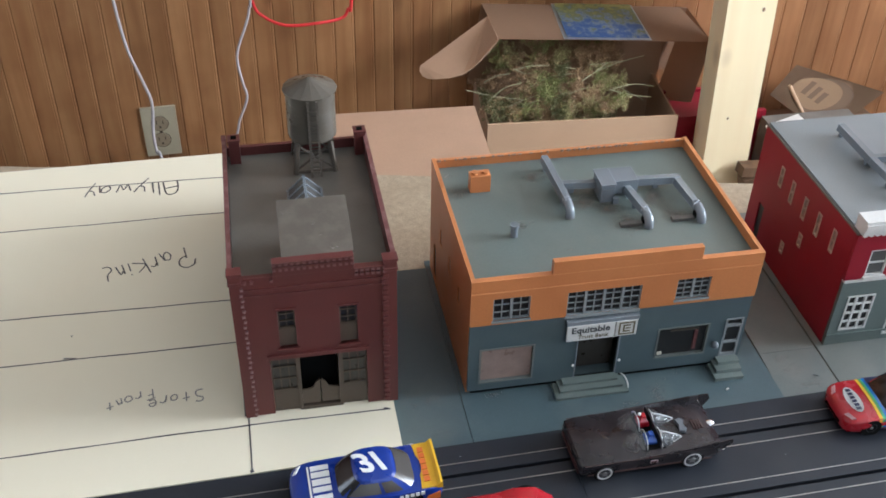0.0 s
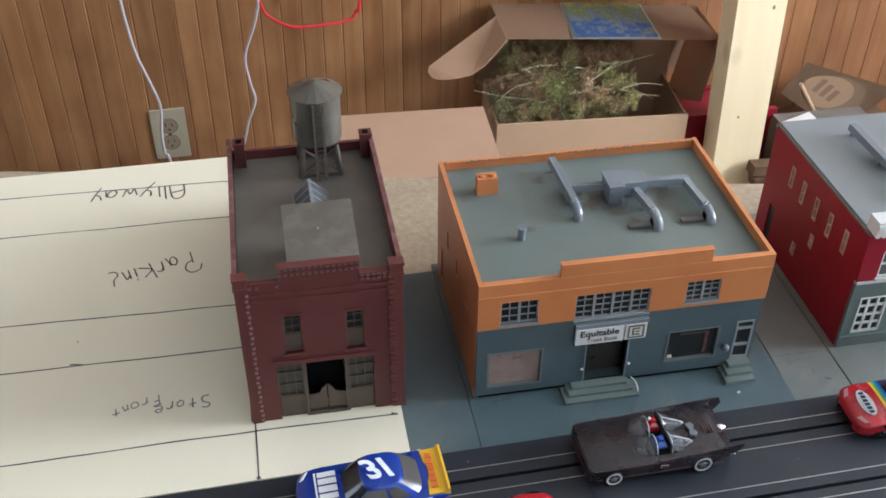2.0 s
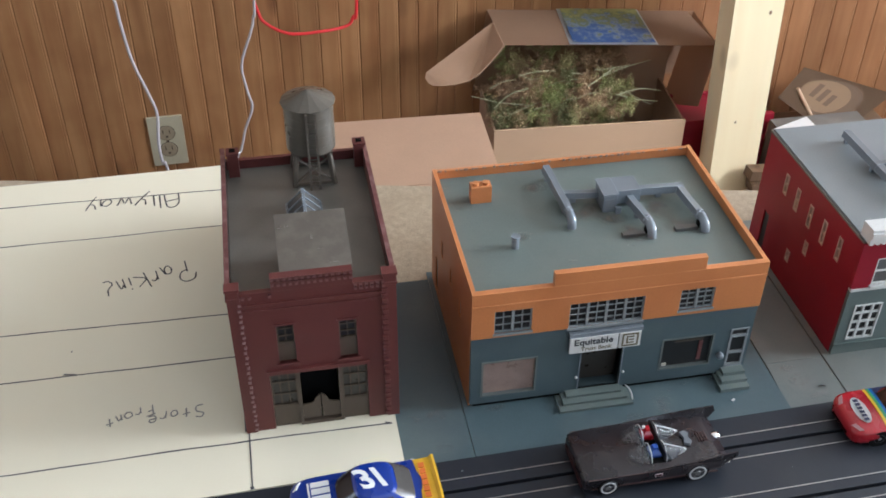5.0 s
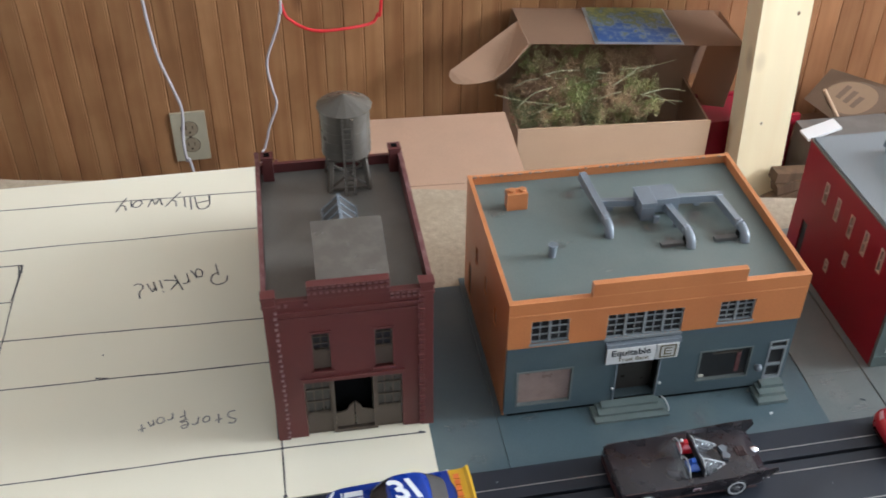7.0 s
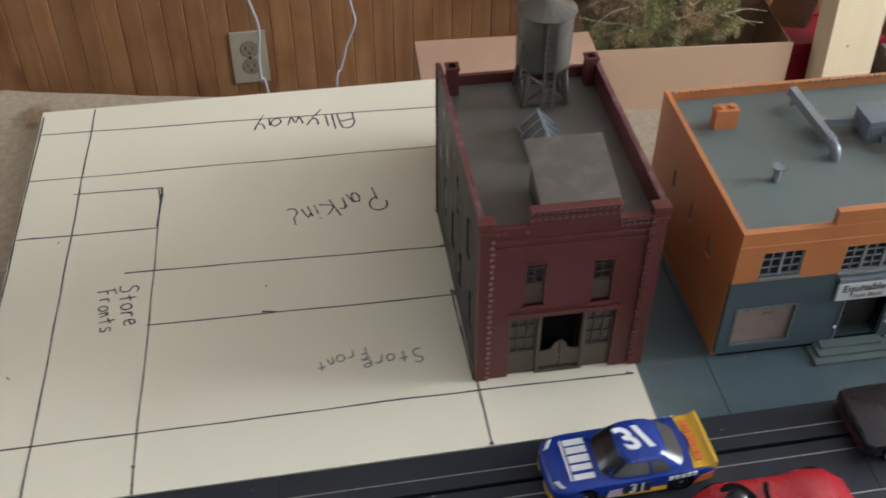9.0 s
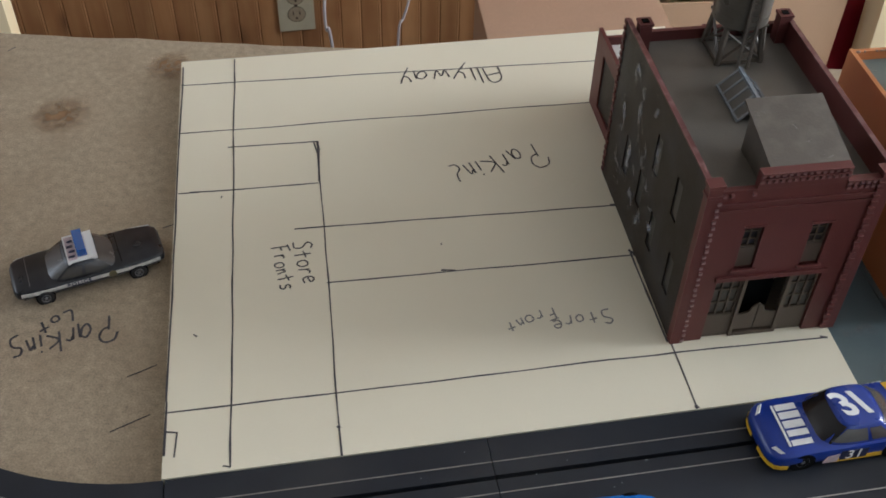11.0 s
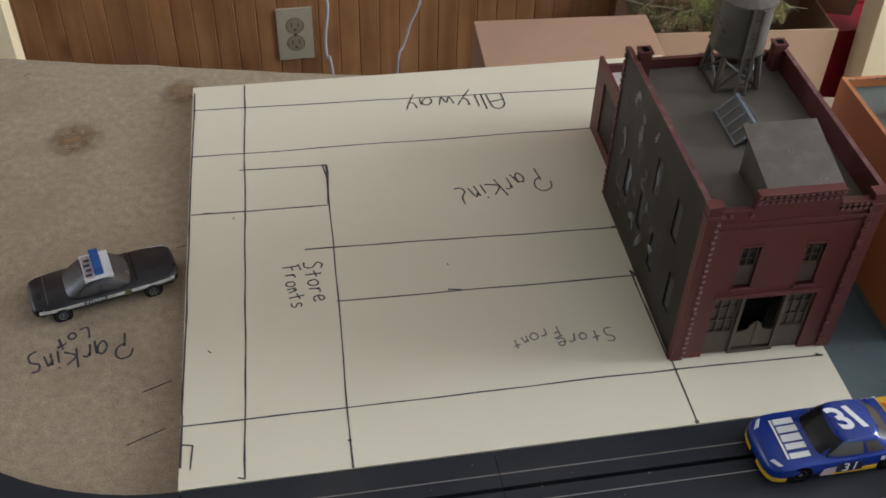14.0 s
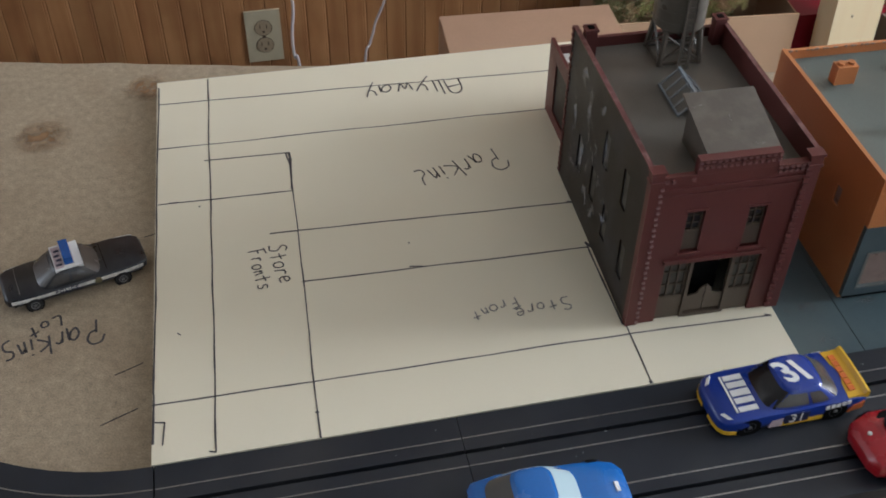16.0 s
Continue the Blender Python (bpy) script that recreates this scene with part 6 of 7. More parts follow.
for s in (-1, 1):
    part("headlight", quad([(x(0.022), s * h * 0.48, 0.0104), (x(0.052), s * h * 0.80, 0.0109), (x(0.080), s * h * 0.84, 0.0119), (x(0.050), s * h * 0.50, 0.0118)], 0.0006), HEADLAMP, c, bevel=0.0003)
part("grille", boxes((x(-0.004) - 0.0004, x(0.03), -h * 0.50, h * 0.50, 0.0044, 0.0058)), DARK, c)

# bright blue coupe with pale windows, nose to +x
c = thing("blue_coupe", "bright blue toy coupe with pale windows, on the near lane", "toy car", pose(-0.0750, -0.1035, CARZ, 0, 0, 0.5), group="slot cars")
h = 0.0165
st = [(-0.0395, h * 0.75, 0.0040, 0.0085, 0.0105), (-0.0370, h * 0.92, 0.0028, 0.0100, 0.0125), (-0.0250, h, 0.0018, 0.0115, 0.0145), (-0.0080, h, 0.0018, 0.0112, 0.0130), (0.0120, h, 0.0018, 0.0110, 0.0128), (0.0260, h * 0.98, 0.0018, 0.0104, 0.0122), (0.0350, h * 0.90, 0.0022, 0.0090, 0.0105), (0.0390, h * 0.72, 0.0034, 0.0070, 0.0085)]
part("body", body_mesh(st), LIGHTBLUE, c, smooth=True)
house = (-0.0345, -0.0185, 0.0000, 0.0150, h * 0.92, h * 0.68, 0.0122, 0.0215)
part("cabin", cabin_mesh(*house), LIGHTBLUE, c, smooth=True)
part("windshield", pane(house, "rear", -0.93, 0.93, 0.14, 0.94), PALEGLASS, c, smooth=True)
part("rear_window", pane(house, "front", -0.84, 0.84, 0.20, 0.92), DULLGLASS, c, smooth=True)
for s, face in ((-1, "right"), (1, "left")):
    part("side_window", pane(house, face, -0.62, 0.74, 0.26, 0.86), PALEGLASS, c, smooth=True)
    for f in (-0.0240, 0.0240):
        arch(c, f, s * h, 0.0058, 0.0014)
        wheel(c, f, s * (h * 0.985 - 0.0015), 0.0058, 0.0042, SILVER)
part("hood_badge", quad([(0.0318, -0.0035, 0.0120), (0.0338, -0.0035, 0.0116), (0.0338, 0.0020, 0.0116), (0.0318, 0.0020, 0.0120)], 0.0004), WHITEPAINT, c)
part("chassis", boxes((-0.0350, 0.0350, -h * 0.8, h * 0.8, 0.0008, 0.0030)), DARK, c)

# red open racer
c = thing("red_roadster", "glossy red toy roadster with a black cockpit and clear screen", "toy car", pose(0.1265, -0.1010, CARZ, 0, 0, 3.0), group="slot cars")
h = 0.0180
st = [(-0.0400, h * 0.55, 0.0040, 0.0080, 0.0100), (-0.0370, h * 0.82, 0.0028, 0.0100, 0.0130), (-0.0270, h, 0.0018, 0.0115, 0.0150, 0.0012), (-0.0120, h, 0.0018, 0.0110, 0.0140, 0.0010), (0.0060, h * 0.96, 0.0018, 0.0108, 0.0136, 0.0010), (0.0180, h, 0.0018, 0.0118, 0.0146, 0.0012), (0.0300, h * 0.95, 0.0020, 0.0108, 0.0132), (0.0385, h * 0.66, 0.0034, 0.0080, 0.0094)]
part("body", body_mesh(st), REDPAINT, c, smooth=True)
bm = bmesh.new()
vs = [bm.verts.new((-0.0190 + 0.0095 * math.cos(k * math.pi / 10), 0.0125 * math.sin(k * math.pi / 10) + 0.003, 0.0161 - 0.0012 * abs(math.sin(k * math.pi / 10)))) for k in range(20)]
bm.faces.new(vs)
bmesh.ops.solidify(bm, geom=bm.faces[:], thickness=0.0006)
part("cockpit", bm, DARK, c)
# plain dark lump in the driver's place
bm = bmesh.new()
bmesh.ops.create_icosphere(bm, subdivisions=2, radius=0.0046, matrix=Matrix.Translation((-0.0200, 0.0050, 0.0172)) @ Matrix.Diagonal((1.2, 1.1, 0.8, 1)))
part("driver_lump", bm, BLACKPAINT, c, smooth=True)
part("cockpit_trim", boxes((-0.0240, -0.0160, -0.0058, -0.0048, 0.0160, 0.0170)), CHROME, c)
bm = bmesh.new()
vs = [(-0.0045 + 0.0030 * (abs(k) / 5) ** 2, k * 0.0024, 0.0152 - 0.0007 * (abs(k) / 5) ** 2) for k in range(-5, 6)]
tube(bm, vs, 0.0011, 6)
part("panel_gap", bm, DARK, c)
part("screen", quad([(0.0010, -0.0120, 0.0146), (0.0010, -0.0030, 0.0153), (-0.0040, -0.0030, 0.0205), (-0.0040, -0.0110, 0.0190)], 0.0003), WHITE, c)
bm = bmesh.new()
rod(bm, (-0.0335, 0.004, 0.0140), (-0.0335, 0.004, 0.0150), 0.0012, n=10)
part("fuel_cap", bm, WHITE, c)
for s in (-1, 1):
    for f in (-0.0250, 0.0240):
        arch(c, f, s * h, 0.0062, 0.0014)
        wheel(c, f, s * (h * 0.985 - 0.0015), 0.0062, 0.0046, SILVER)
part("chassis", boxes((-0.0350, 0.0350, -h * 0.8, h * 0.8, 0.0008, 0.0030)), DARK, c)

# black finned show car, nose to -x in plan, fins to +x
c = thing("finned_show_car", "black finned toy show car with clear bubble screens, chrome wheels", "toy car", pose(0.2292, -0.0552, CARZ, 0, 0, 1.0), group="slot cars")
h = 0.0195
st = [(-0.0446, h * 0.84, 0.0062, 0.0100, 0.0112, 0.0002), (-0.0436, h * 0.93, 0.0036, 0.0116, 0.0127, 0.0003), (-0.0380, h * 0.97, 0.0030, 0.0122, 0.0133, 0.0005), (-0.0300, h * 0.98, 0.0030, 0.0123, 0.0136, 0.0007), (-0.0120, h * 0.99, 0.0030, 0.0124, 0.0136, 0.0004), (0.0100, h, 0.0030, 0.0126, 0.0134, 0.0002), (0.0260, h, 0.0032, 0.0126, 0.0130, 0.0), (0.0380, h * 0.96, 0.0042, 0.0114, 0.0118, 0.0), (0.0440, h * 0.84, 0.0060, 0.0092, 0.0096, 0.0)]
part("body", body_mesh(st), BLACKPAINT, c, smooth=True)
for s in (-1, 1):
    # fin: a thin blade that rises from the door to a point behind the tail
    bm = bmesh.new()
    loft(bm, [[(xx, s * (h * wy - 0.0016), zb), (xx, s * (h * wy + 0.0003), zb), (xx + lean, s * (h * wy + 0.0006), zt), (xx + lean, s * (h * wy - 0.0002), zt)] for xx, wy, zb, zt, lean in ((-0.0090, 0.96, 0.0126, 0.0133, 0.0), (0.0080, 0.97, 0.0124, 0.0146, 0.0), (0.0240, 0.97, 0.0122, 0.0158, 0.0008), (0.0350, 0.95, 0.0116, 0.0171, 0.0026), (0.0412, 0.92, 0.0104, 0.0176, 0.0060), (0.0436, 0.90, 0.0096, 0.0142, 0.0048))])
    part("tail_fin", bm, BLACKPAINT, c, smooth=True)
    part("edge_trim", quad([(-0.0420, s * (h * 0.965), 0.0124), (0.0060, s * (h * 0.995), 0.0127), (0.0060, s * (h * 0.995), 0.0130), (-0.0420, s * (h * 0.965), 0.0127)], 0.0002), DULLTRIM, c)
    part("sill_trim", quad([(-0.0400, s * (h * 0.975), 0.0046), (0.0360, s * (h * 0.995), 0.0048), (0.0360, s * (h * 0.995), 0.0053), (-0.0400, s * (h * 0.975), 0.0051)], 0.0003), DULLTRIM, c)
    part("tail_bumper", boxes((0.0385, 0.0455, s * 0.0125 - 0.0034, s * 0.0125 + 0.0034, 0.0046, 0.0060)), CHROME, c, bevel=0.0006)
    for f, r in ((-0.0300, 0.0054), (0.0236, 0.0062)):
        arch(c, f, s * h * 0.985, r * 0.98, 0.0014)
        wheel(c, f, s * (h * 0.97 - 0.0012), r, 0.0044, RIMPALE, 0.84)
    # round bubble ahead of the cockpit, tapered canopy behind it
    for x0, x1, zt, fore in ((-0.0148, -0.0030, 0.0204, True), (0.0205, 0.0058, 0.0208, False)):
        bm = bmesh.new()
        rings = []
        for i in range(9):
            f = i / 8
            q = math.sqrt(max(0.0, 1 - (1 - f) ** 2)) if fore else f ** 0.85
            w = 0.0070 * max(0.06, q)
            rings.append([Vector((x0 + (x1 - x0) * f, s * 0.0072 + w * math.cos(k * math.pi / 12), 0.0132 + (zt - 0.0132) * q * math.sin(k * math.pi / 12))) for k in range(13)])
        loft(bm, rings, closed=False)
        bmesh.ops.delete(bm, geom=[f for f in bm.faces if len(f.verts) > 4], context="FACES_ONLY")
        bmesh.ops.solidify(bm, geom=bm.faces[:], thickness=0.0003)
        g = part("bubble_screen", bm, SCREEN, c, smooth=True)
        bm = bmesh.new()
        tube(bm, rings[-1], 0.00028, 6)
        part("screen_rim", bm, RIMPALE, g, smooth=True)
        if not fore:
            for k in (0, 6, 12):
                bm = bmesh.new()
                tube(bm, [r[k] for r in rings], 0.00022, 5)
                part("screen_rib", bm, RIMPALE, g, smooth=True)
bm = bmesh.new()
bmesh.ops.create_uvsphere(bm, u_segments=14, v_segments=8, radius=0.0026, matrix=Matrix.Translation((0.0428, 0.0030, 0.0092)) @ Matrix.Diagonal((1.4, 1.2, 0.8, 1)))
part("tail_jet", bm, CHROME, c, smooth=True)
part("cockpit", boxes((-0.0040, 0.0085, -0.0142, 0.0142, 0.0126, 0.0140)), DARK, c)
part("roll_bar", boxes((0.0047, 0.0055, -0.0140, 0.0140, 0.0136, 0.0196)), DARKRIM, c, bevel=0.0003)
# plain lumps that stand in for the two toy figures
for y, tall, mat, lab in ((-0.0068, 0.0040, DEEPBLUE, "plain blue molded lump in the cockpit"), (0.0066, 0.0046, REDPAINT, "plain red molded lump in the cockpit")):
    bm = bmesh.new()
    loft(bm, [[(0.0008 + px * k, y + py * k, 0.0132 + zz) for px, py in ((-0.0030, -0.0036), (0.0030, -0.0040), (0.0034, 0.0040), (-0.0030, 0.0036))] for k, zz in ((1.0, 0.0), (1.05, tall * 0.6), (0.8, tall), (0.5, tall * 1.25), (0.42, tall * 1.6))])
    part("figure_lump", bm, mat, c, lab, bevel=0.0008, smooth=True)
bm = bmesh.new()
bmesh.ops.create_uvsphere(bm, u_segments=10, v_segments=7, radius=0.0011, matrix=Matrix.Translation((-0.0010, 0.0078, 0.0202)))
part("cockpit_knob", bm, WHITE, c, "small white knob", smooth=True)
# low vent block with two tips behind the canopies
bm = bmesh.new()
prism(bm, [(0.0204, -0.0042), (0.0236, -0.0052), (0.0254, -0.0030), (0.0240, 0.0), (0.0254, 0.0030), (0.0236, 0.0052), (0.0204, 0.0042), (0.0216, 0.0)], 0.0128, 0.0150)
part("rear_scoop", bm, DULLDUCT, c, bevel=0.0003)
for k in range(4):
    part("louvre", boxes((0.0305 + k * 0.0016, 0.0311 + k * 0.0016, -0.0030, 0.0040, 0.0124, 0.0132)), DULLTRIM, c)
part("nose_chin", boxes((-0.0450, -0.0415, -h * 0.78, h * 0.78, 0.0034, 0.0066)), MAROON, c, bevel=0.0012)
part("door_emblem", quad([(-0.0026, -h * 1.0 - 0.0001, 0.0084), (0.0020, -h * 1.0 - 0.0001, 0.0084), (0.0020, -h * 1.0 - 0.0001, 0.0106), (-0.0026, -h * 1.0 - 0.0001, 0.0106)], 0.0002), PATCH, c)
part("door_emblem_bar", quad([(-0.0021, -h * 1.0 - 0.0003, 0.0088), (0.0015, -h * 1.0 - 0.0003, 0.0088), (0.0015, -h * 1.0 - 0.0003, 0.0102), (-0.0021, -h * 1.0 - 0.0003, 0.0102)], 0.0002), MAROON, c)
part("chassis", boxes((-0.0400, 0.0400, -h * 0.78, h * 0.78, 0.0014, 0.0040)), DARK, c)

# black and white patrol car on the table
STRIPE = material("scuffed_white_stripe", (0.62, 0.61, 0.58), 0.45, spread=0.15, scale=300, bump=0.05, dirt=(0.09, 0.085, 0.08), dirt_amount=0.55, dirt_scale=190)
c = thing("toy_patrol_car", "scuffed black and white toy patrol car with blue roof light bar", "toy car", pose(-0.3150, 0.1130, TABLE, 0, 0, 15.5))
h = 0.0158
st = [(-0.0420, h * 0.66, 0.0062, 0.0084, 0.0098, 0.0002), (-0.0406, h * 0.84, 0.0054, 0.0094, 0.0110, 0.0004), (-0.0370, h * 0.94, 0.0050, 0.0100, 0.0118, 0.0007), (-0.0250, h, 0.0048, 0.0104, 0.0124, 0.0009), (-0.0100, h, 0.0048, 0.0104, 0.0122, 0.0006), (0.0120, h, 0.0048, 0.0104, 0.0122, 0.0008), (0.0260, h * 0.98, 0.0048, 0.0104, 0.0122, 0.0012), (0.0370, h * 0.91, 0.0050, 0.0098, 0.0116, 0.0009), (0.0412, h * 0.80, 0.0056, 0.0090, 0.0106, 0.0005), (0.0424, h * 0.60, 0.0064, 0.0082, 0.0095, 0.0002)]
part("body", body_mesh(st), PATROLBLACK, c, smooth=True)
house = (-0.0235, -0.0110, 0.0060, 0.0165, h * 0.95, h * 0.77, 0.0116, 0.0200)
part("cabin", cabin_mesh(*house), PATROLBLACK, c, smooth=True)
part("roof_panel", boxes((-0.0100, 0.0062, -h * 0.72, h * 0.72, 0.0194, 0.0211)), WHITEPAINT, c, bevel=0.0010)
part("rear_window", pane(house, "front", -0.88, 0.88, 0.16, 0.92), SOOT, c, smooth=True)
part("roof_sticker", boxes((-0.0092, -0.0045, -h * 0.62, h * 0.62, 0.0210, 0.0213)), PATCH, c, "faded pink sticker with dark marks")
for k in range(4):
    yy = -h * 0.5 + k * h * 0.27
    part("sticker_mark", boxes((-0.0088 + 0.0008 * (k % 2), -0.0054 + 0.0006 * (k % 2), yy, yy + h * 0.11, 0.0213, 0.0215)), NAVY, c)
part("windshield", pane(house, "rear", -0.88, 0.88, 0.16, 0.92), SOOT, c, smooth=True)
for s in (-1, 1):
    face = "right" if s < 0 else "left"
    part("side_window", pane(house, face, -0.72, -0.06, 0.2, 0.84), SOOT, c, smooth=True)
    part("side_window", pane(house, face, 0.06, 0.78, 0.2, 0.84), SOOT, c, smooth=True)
    for x0, x1, w0, w1 in ((-0.0385, -0.0330, 0.935, 0.985), (-0.0330, -0.0250, 0.985, 1.005), (-0.0250, 0.0260, 1.005, 1.0), (0.0260, 0.0330, 1.0, 0.965), (0.0330, 0.0390, 0.965, 0.91)):
        part("door_stripe", quad([(x0, s * (h * w0 + 0.0001), 0.0082), (x1, s * (h * w1 + 0.0001), 0.0082), (x1, s * (h * w1 + 0.0001), 0.0103), (x0, s * (h * w0 + 0.0001), 0.0103)], 0.0003), STRIPE, c)
    lettering("stripe_lettering", "POLICE", 0.0034, pose(-0.0070, s * (h + 0.0006), 0.0093, 90, 0, 0 if s < 0 else 180), NAVY, c, "", -0.02, 0.0, 1.25)
    bm = bmesh.new()
    rod(bm, (0.0115, s * (h - 0.0002), 0.0090), (0.0115, s * (h + 0.0006), 0.0090), 0.0022, n=14)
    part("door_shield", bm, GILT, c)
    for f in (-0.0265, 0.0255):
        arch(c, f, s * h, 0.0046, 0.0012)
        wheel(c, f, s * (h - 0.0010), 0.0047, 0.0036, HUB, 0.55)
for x0, x1, zz in ((-0.0330, -0.0326, 0.0127), (0.0178, 0.0182, 0.0134)):
    part("panel_seam", boxes((x0, x1, -h * 0.74, h * 0.74, zz - 0.0012, zz + 0.0001)), HUB if x0 < 0 else DARK, c)
bm = boxes((-0.0040, 0.0012, -h * 0.56, h * 0.56, 0.0216, 0.0264))
part("light_bar", bm, plain("blue_lens", (0.008, 0.085, 0.34), 0.15, coat=0.5), c, bevel=0.0010)
part("light_bar_base", boxes((-0.0040, 0.0018, -h * 0.56, h * 0.56, 0.0210, 0.0216)), WHITE, c)
part("chassis", boxes((-0.0380, 0.0380, -h * 0.72, h * 0.72, 0.0026, 0.0052)), DARK, c)

# ---- things behind the table ----
# closed carton
bm = boxes((-0.022, 0.268, -0.42, 0.0, 0.0, 0.692))
carton = thing("cardboard_carton", "closed plain brown cardboard carton standing behind the table", "box", pose(0.125, 1.122, FLOORZ, 0, 0, -2.2))
part("carton_body", bm, CARD, carton, bevel=0.002)
part("top_flap", boxes((-0.021, 0.267, -0.208, -0.001, 0.692, 0.695)), CARDTOP, carton)
part("top_flap", boxes((-0.021, 0.267, -0.419, -0.2095, 0.692, 0.695)), CARDTOP, carton)

# open carton full of dried scenery plants
RIM = -0.627
crate = thing("open_carton", "open brown cardboard carton full of dried moss, lid raised", "box", pose(0.4710, 1.320, FLOORZ, 0, 0, -3.4))
H = RIM - FLOORZ
W, DP = 0.397, 0.205
# front in paler card than the other panels: the light on it is in the colour
part("front_panel", boxes((0.0, W, 0.0, 0.004, 0.0, H)), CARDPALE, crate)
part("left_panel", boxes((0.0, 0.004, 0.004, DP - 0.004, 0.0, H - 0.004)), CARD, crate)
part("right_panel", boxes((W - 0.004, W, 0.004, DP - 0.004, 0.0, H - 0.004)), CARD, crate)
part("back_panel", boxes((0.0, W + 0.01, DP - 0.019, DP - 0.015, 0.0, H + 0.09)), CARD, crate)
part("bottom_panel", boxes((0.004, W - 0.004, 0.004, DP - 0.004, 0.0, 0.004)), CARD, crate)


def sheet(name, pts, mat, parent, t=0.0016, label="", bow=0.004):
    """A stiff sheet through four corners, slightly bowed."""
    p = [Vector(q) for q in pts]
    bm = bmesh.new()
    n = (p[1] - p[0]).cross(p[3] - p[0]).normalized()
    g = [[bm.verts.new(p[0] * (1 - u) * (1 - v) + p[1] * u * (1 - v) + p[2] * u * v + p[3] * (1 - u) * v + n * bow * math.sin(math.pi * u) * math.sin(math.pi * v)) for u in [i / 6 for i in range(7)]] for v in [j / 4 for j in range(5)]]
    for r0, r1 in zip(g, g[1:]):
        for i in range(6):
            bm.faces.new((r0[i], r0[i + 1], r1[i + 1], r1[i]))
    bmesh.ops.solidify(bm, geom=bm.faces[:], thickness=t * 2)
    return part(name, bm, mat, parent, label, smooth=True)


LI = crate.matrix_world.inverted()


def at(x, y, z):
    return LI @ HANG @ Vector((x, y, z))


sheet("lid_panel", [at(0.487, 1.340, -0.456), at(0.929, 1.340, -0.4945), at(0.9150, 1.485, -0.4855), at(0.4835, 1.485, -0.449)], CARD, crate)
sheet("lid_back", [at(0.4835, 1.487, -0.449), at(0.9320, 1.487, -0.4870), at(0.925, 1.500, -0.640), at(0.462, 1.500, -0.640)], CARD, crate)
sheet("lid_side", [at(0.930, 1.340, -0.4950), at(0.931, 1.485, -0.4870), at(0.890, 1.485, -0.705), at(0.908, 1.338, -0.632)], CARD, crate)
bm = bmesh.new()
flap_edge = [at(*q) for q in ((0.4835, 1.424, -0.449), (0.487, 1.338, -0.457), (0.462, 1.337, -0.488), (0.440, 1.337, -0.512), (0.418, 1.338, -0.528), (0.392, 1.343, -0.536), (0.366, 1.352, -0.541), (0.352, 1.360, -0.543), (0.343, 1.368, -0.541), (0.338, 1.377, -0.534), (0.341, 1.384, -0.526))]
flap_face = bm.faces.new([bm.verts.new(q) for q in flap_edge])
bmesh.ops.triangulate(bm, faces=[flap_face])
bmesh.ops.solidify(bm, geom=bm.faces[:], thickness=0.003)
part("side_flap", bm, CARD, crate)
sheet("lid_picture_border", [at(0.6165, 1.337, -0.4640), at(0.800, 1.337, -0.4800), at(0.803, 1.482, -0.4720), at(0.628, 1.482, -0.4570)], WHITE, crate, 0.0004, "white paper border of the print")
picture = sheet("lid_picture", [at(0.6235, 1.338, -0.4605), at(0.794, 1.338, -0.4755), at(0.797, 1.476, -0.4675), at(0.633, 1.476, -0.4535)], WHITE, crate, 0.0006, "blue and green landscape print on the lid")


def landscape():
    """A printed picture: blue water and sky with green and ochre foliage."""
    m = bpy.data.materials.new("landscape_print")
    m.use_nodes = True
    nt = m.node_tree
    b = nt.nodes["Principled BSDF"]
    tc, n, r = nt.nodes.new("ShaderNodeTexCoord"), nt.nodes.new("ShaderNodeTexNoise"), nt.nodes.new("ShaderNodeValToRGB")
    n.inputs["Scale"].default_value, n.inputs["Detail"].default_value, n.inputs["Roughness"].default_value = 46, 8, 0.66
    sep, mix = nt.nodes.new("ShaderNodeSeparateXYZ"), nt.nodes.new("ShaderNodeMath")
    mix.operation, mix.inputs[1].default_value = "MULTIPLY_ADD", 0.30
    low = nt.nodes.new("ShaderNodeMath")
    low.operation, low.inputs[1].default_value = "SUBTRACT", 0.15
    nt.links.new(tc.outputs["Object"], n.inputs["Vector"])
    nt.links.new(tc.outputs["Generated"], sep.inputs[0])
    nt.links.new(n.outputs["Fac"], low.inputs[0])
    nt.links.new(sep.outputs["Y"], mix.inputs[0])
    nt.links.new(low.outputs[0], mix.inputs[2])
    nt.links.new(mix.outputs[0], r.inputs[0])
    e = r.color_ramp.elements
    e[0].position, e[0].color = 0.34, (0.06, 0.13, 0.34, 1)
    e[1].position, e[1].color = 0.66, (0.40, 0.37, 0.13, 1)
    for p, c in ((0.43, (0.11, 0.18, 0.36, 1)), (0.475, (0.30, 0.35, 0.40, 1)), (0.52, (0.2, 0.24, 0.2, 1)), (0.58, (0.24, 0.25, 0.09, 1))):
        q = e.new(p)
        q.color = c
    nt.links.new(r.outputs[0], b.inputs["Base Color"])
    b.inputs["Roughness"].default_value = 0.35
    return m


picture.data.materials[0] = landscape()

